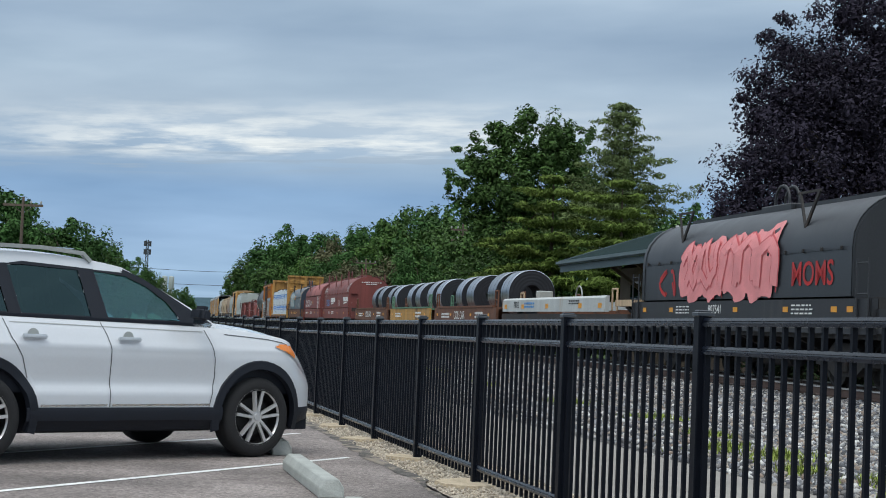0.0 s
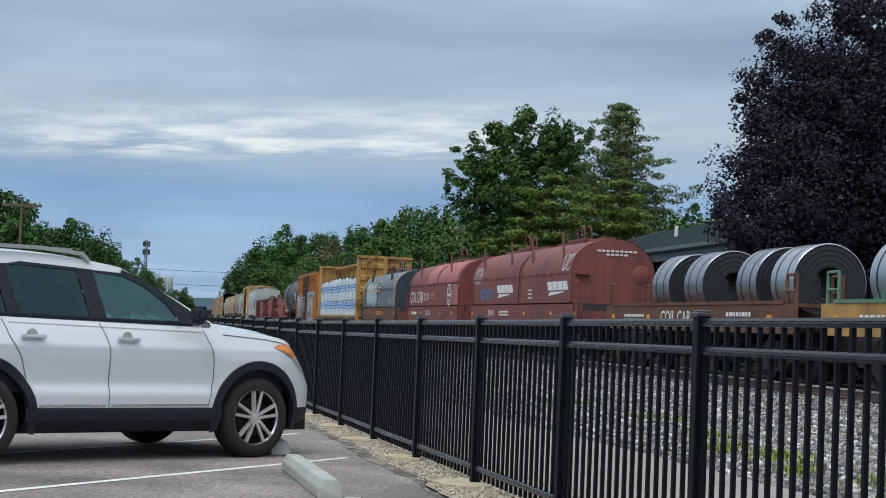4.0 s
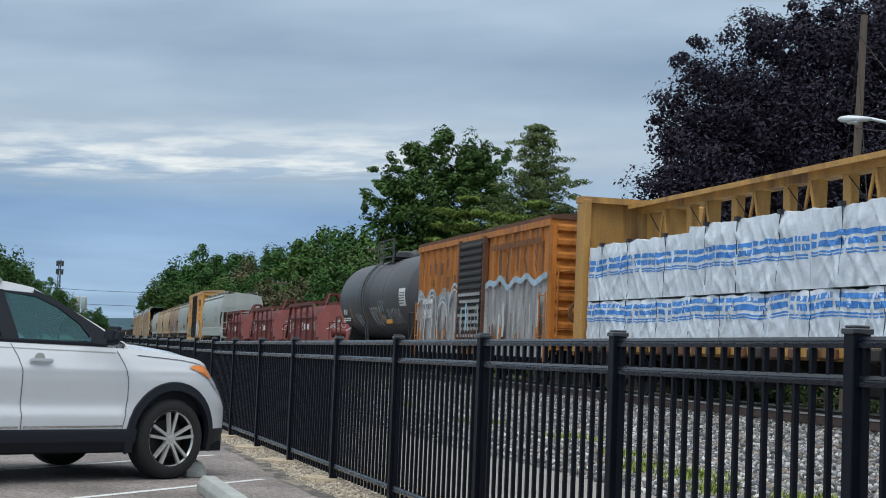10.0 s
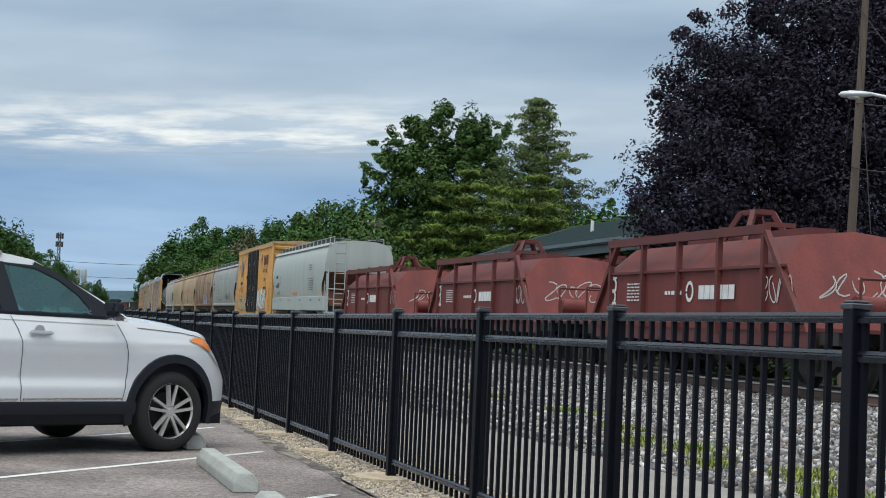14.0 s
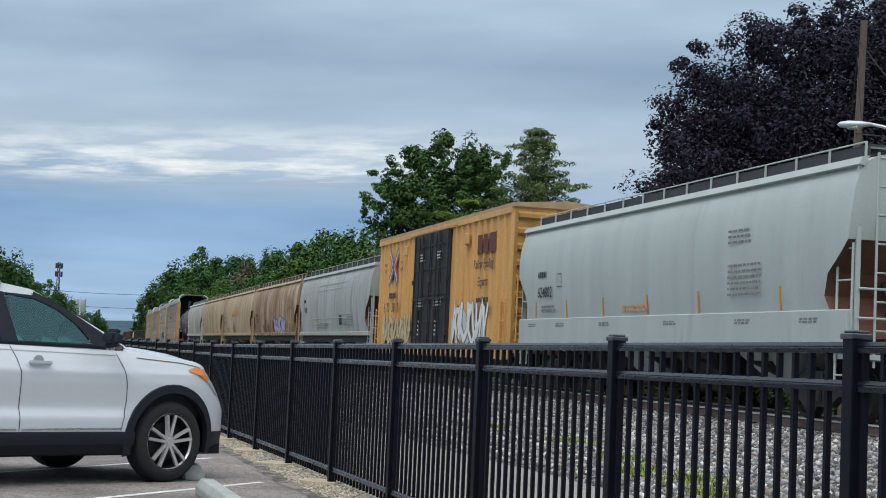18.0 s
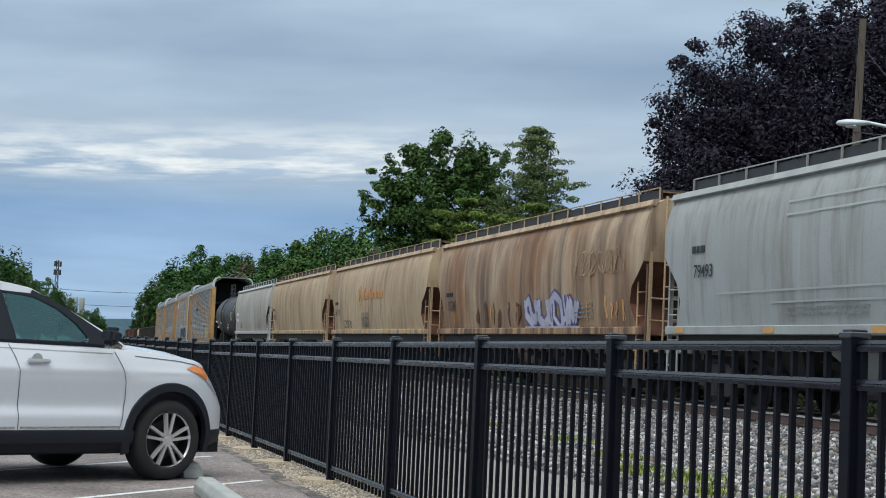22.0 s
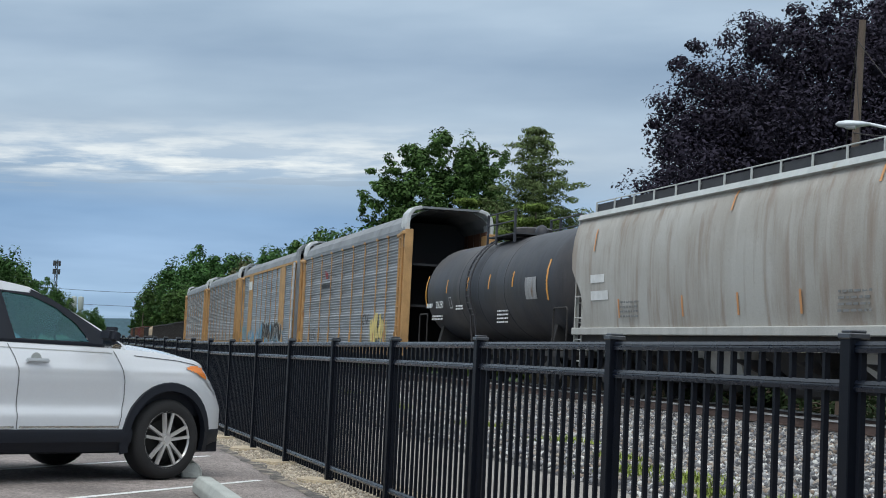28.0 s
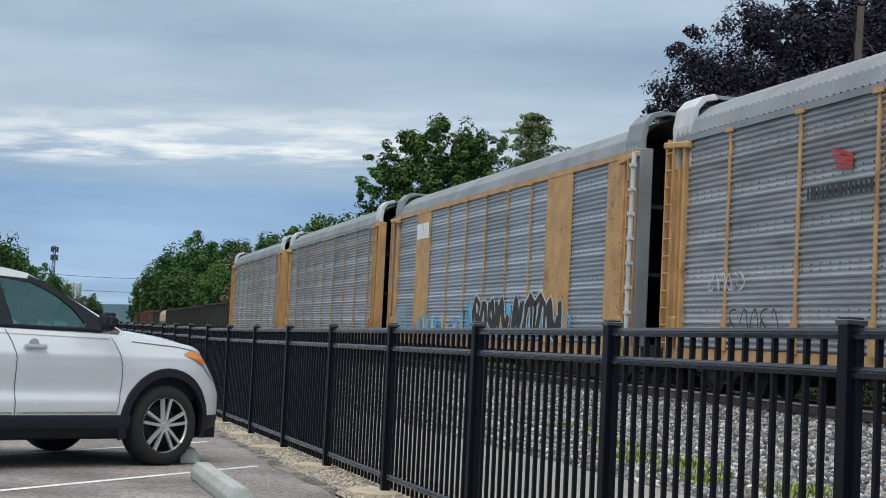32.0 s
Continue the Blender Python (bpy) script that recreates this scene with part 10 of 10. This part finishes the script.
for el in (2.02, 1.52):
    wire(high(-10.95, el, 330), high(-19.5, el + 0.35, 300), 0.8, 0.045)
wire(high(-18.5, 4.1, 95), high(-17.35, 3.2, 130), 0.9, 0.02)
wire(high(14.75, 12.2, 38), high(18.5, 8.6, 36), 0.3, 0.012)
wire(high(14.7, 8.9, 38), high(19, 9.6, 34), 0.25, 0.014)
wire(high(14.6, 6.6, 38), high(19, 7.2, 34), 0.25, 0.014)
wire(high(14.72, 11.6, 38), high(15.35, 4.0, 36), 0.05, 0.012)
wire(high(14.78, 12.6, 38), high(14.15, 4.4, 41), 0.05, 0.012)

# street lamp: mast out past the edge, long arm with a cobra head
base_ = aim(18.6, 33.0)
lampz = EYE + 33 * math.tan(radians(9.15))
tip = high(14.68, 9.2, 33)
lamp = thing("street_lamp", "pale cobra-head street lamp on a long arm", "street lamp", m=Matrix.Translation(base_))
part("mast", rod(B(), (0, 0, -0.2), (0, 0, lampz - base_.z - 0.6), 0.10, 12, 0.07), M_LAMPHEAD, lamp, smooth=50)
rel = tip - base_
bm = B()
pts = [Vector((0, 0, lampz - base_.z - 0.7)), Vector((rel.x * 0.3, rel.y * 0.3, rel.z - 0.35)), Vector((rel.x * 0.65, rel.y * 0.65, rel.z - 0.10)), Vector((rel.x * 0.85, rel.y * 0.85, rel.z))]
for a, b in zip(pts, pts[1:]):
    rod(bm, a, b, 0.035, 8)
part("arm", bm, M_LAMPHEAD, lamp, smooth=50)
q = Vector((rel.x, rel.y, 0)).to_track_quat("X", "Z").to_matrix().to_4x4()
bm = lathe(B(), [(0.0, 0.36), (0.09, 0.30), (0.13, 0.12), (0.11, -0.12), (0.06, -0.34), (0.0, -0.36)], 20, Matrix.Translation(rel) @ q @ pose(0, 0, 0, 0, 0, -90) @ Matrix.Diagonal((1, 1, 0.62, 1)))
hd = part("lamp_head", bm, M_LAMPHEAD, lamp, "pale rounded lamp head", 60)
part("lens", lathe(B(), [(0.0, 0.2), (0.08, 0.14), (0.09, -0.05), (0.0, -0.1)], 16, Matrix.Translation(rel + Vector((0, 0, -0.06))) @ q @ pose(0, 0, 0, 0, 0, -90) @ Matrix.Diagonal((1, 1, 0.6, 1))), M_LAMP, hd)

# lattice phone mast far off
p = aim(-14.1, 420)
h = EYE + 420 * math.tan(radians(3.05)) - p.z
mast = thing("phone_mast", "distant grey lattice phone mast with antennas", "mast", m=Matrix.Translation(p))
for x, y in ((-0.6, -0.4), (0.6, -0.4), (0, 0.6)):
    part("leg", rod(B(), (x, y, -0.5), (x * 0.5, y * 0.5, h), 0.09, 6), M_GRATE, mast)
for i in range(12):
    z0, z1 = h * i / 12, h * (i + 1) / 12
    k0, k1 = 1 - 0.5 * i / 12, 1 - 0.5 * (i + 1) / 12
    bm = B()
    rod(bm, (-0.6 * k0, -0.4 * k0, z0), (0.6 * k1, -0.4 * k1, z1), 0.06, 5)
    rod(bm, (0.6 * k0, -0.4 * k0, z0), (-0.6 * k1, -0.4 * k1, z1), 0.06, 5)
    part("brace", bm, M_GRATE, mast)
for i in range(6):
    a = 2 * math.pi * i / 6
    for zz in (h - 1.0, h - 3.2):
        part("antenna", box(B(), 0.85 * math.cos(a) - 0.14, 0.85 * math.cos(a) + 0.14, 0.85 * math.sin(a) - 0.1, 0.85 * math.sin(a) + 0.1, zz - 0.7, zz + 0.7), M_GRATE, mast)
# two pale tanks by the road
for az in (-13.42, -13.18):
    p = aim(az, 260)
    zt = EYE + 260 * math.tan(radians(1.78)) - p.z
    tk = thing("storage_tank", "small pale grey tank on a stand", "tank", "pale tanks", Matrix.Translation(p))
    part("drum", lathe(B(), [(0.0, zt), (0.42, zt - 0.12), (0.46, zt - 0.3), (0.46, zt - 2.1), (0.3, zt - 2.3), (0.0, zt - 2.3)], 16, pose(0, 0, 0, 90)), M_PALEGREY, tk, smooth=40)
    part("stand", rod(B(), (0, 0, -0.2), (0, 0, zt - 2.2), 0.25, 8), M_HOPGREY, tk)

# far hills, their distance haze painted as colour
hv, hf = [], []
n = 120
for i in range(n + 1):
    az = -60 + 110 * i / n
    el = 0.95 + 0.28 * noise.noise((az * 0.22, 0, 5)) + 0.16 * noise.noise((az * 0.9, 0, 2)) + 0.07 * noise.noise((az * 3.3, 0, 7))
    a_, b_ = high(az, el, 2500), aim(az, 2450, -20)
    hv += [b_, a_, high(az, el - 0.3, 2900)]
for i in range(n):
    k = 3 * i
    hf += [(k, k + 3, k + 4, k + 1), (k + 1, k + 4, k + 5, k + 2)]
quick("backdrop", hv, hf, M_HILL, None, "low hills on the horizon, haze put into their blue-green colour", kind="structure")


# ---- what moves ----
def motions():
    for ob, s, x in RIDES:
        walk(ob, [(t, at(s - SPEED * t - SLOWING * t * t / 2)) for t in range(0, 33)])
    # wheels turn while their car passes near
    for w, dx, s in SPIN:
        rows = [(0, Matrix.Translation((dx, 0, 0.42)))]
        t0 = round((s - 50.0) / SPEED * FPS) / FPS
        k = 0
        while k < 100:
            k += 1
            t = t0 + k / FPS
            if t <= 0.02 or t >= 31.97:
                continue
            rolled = SPEED * k / FPS / 0.42
            rows.append((t, Matrix.Translation((dx, 0, 0.42)) @ pose(0, 0, 0, 0, -math.degrees(rolled), 0)))
        rows.append((32, rows[-1][1]))
        if len(rows) > 2:
            walk(w, rows)


motions()
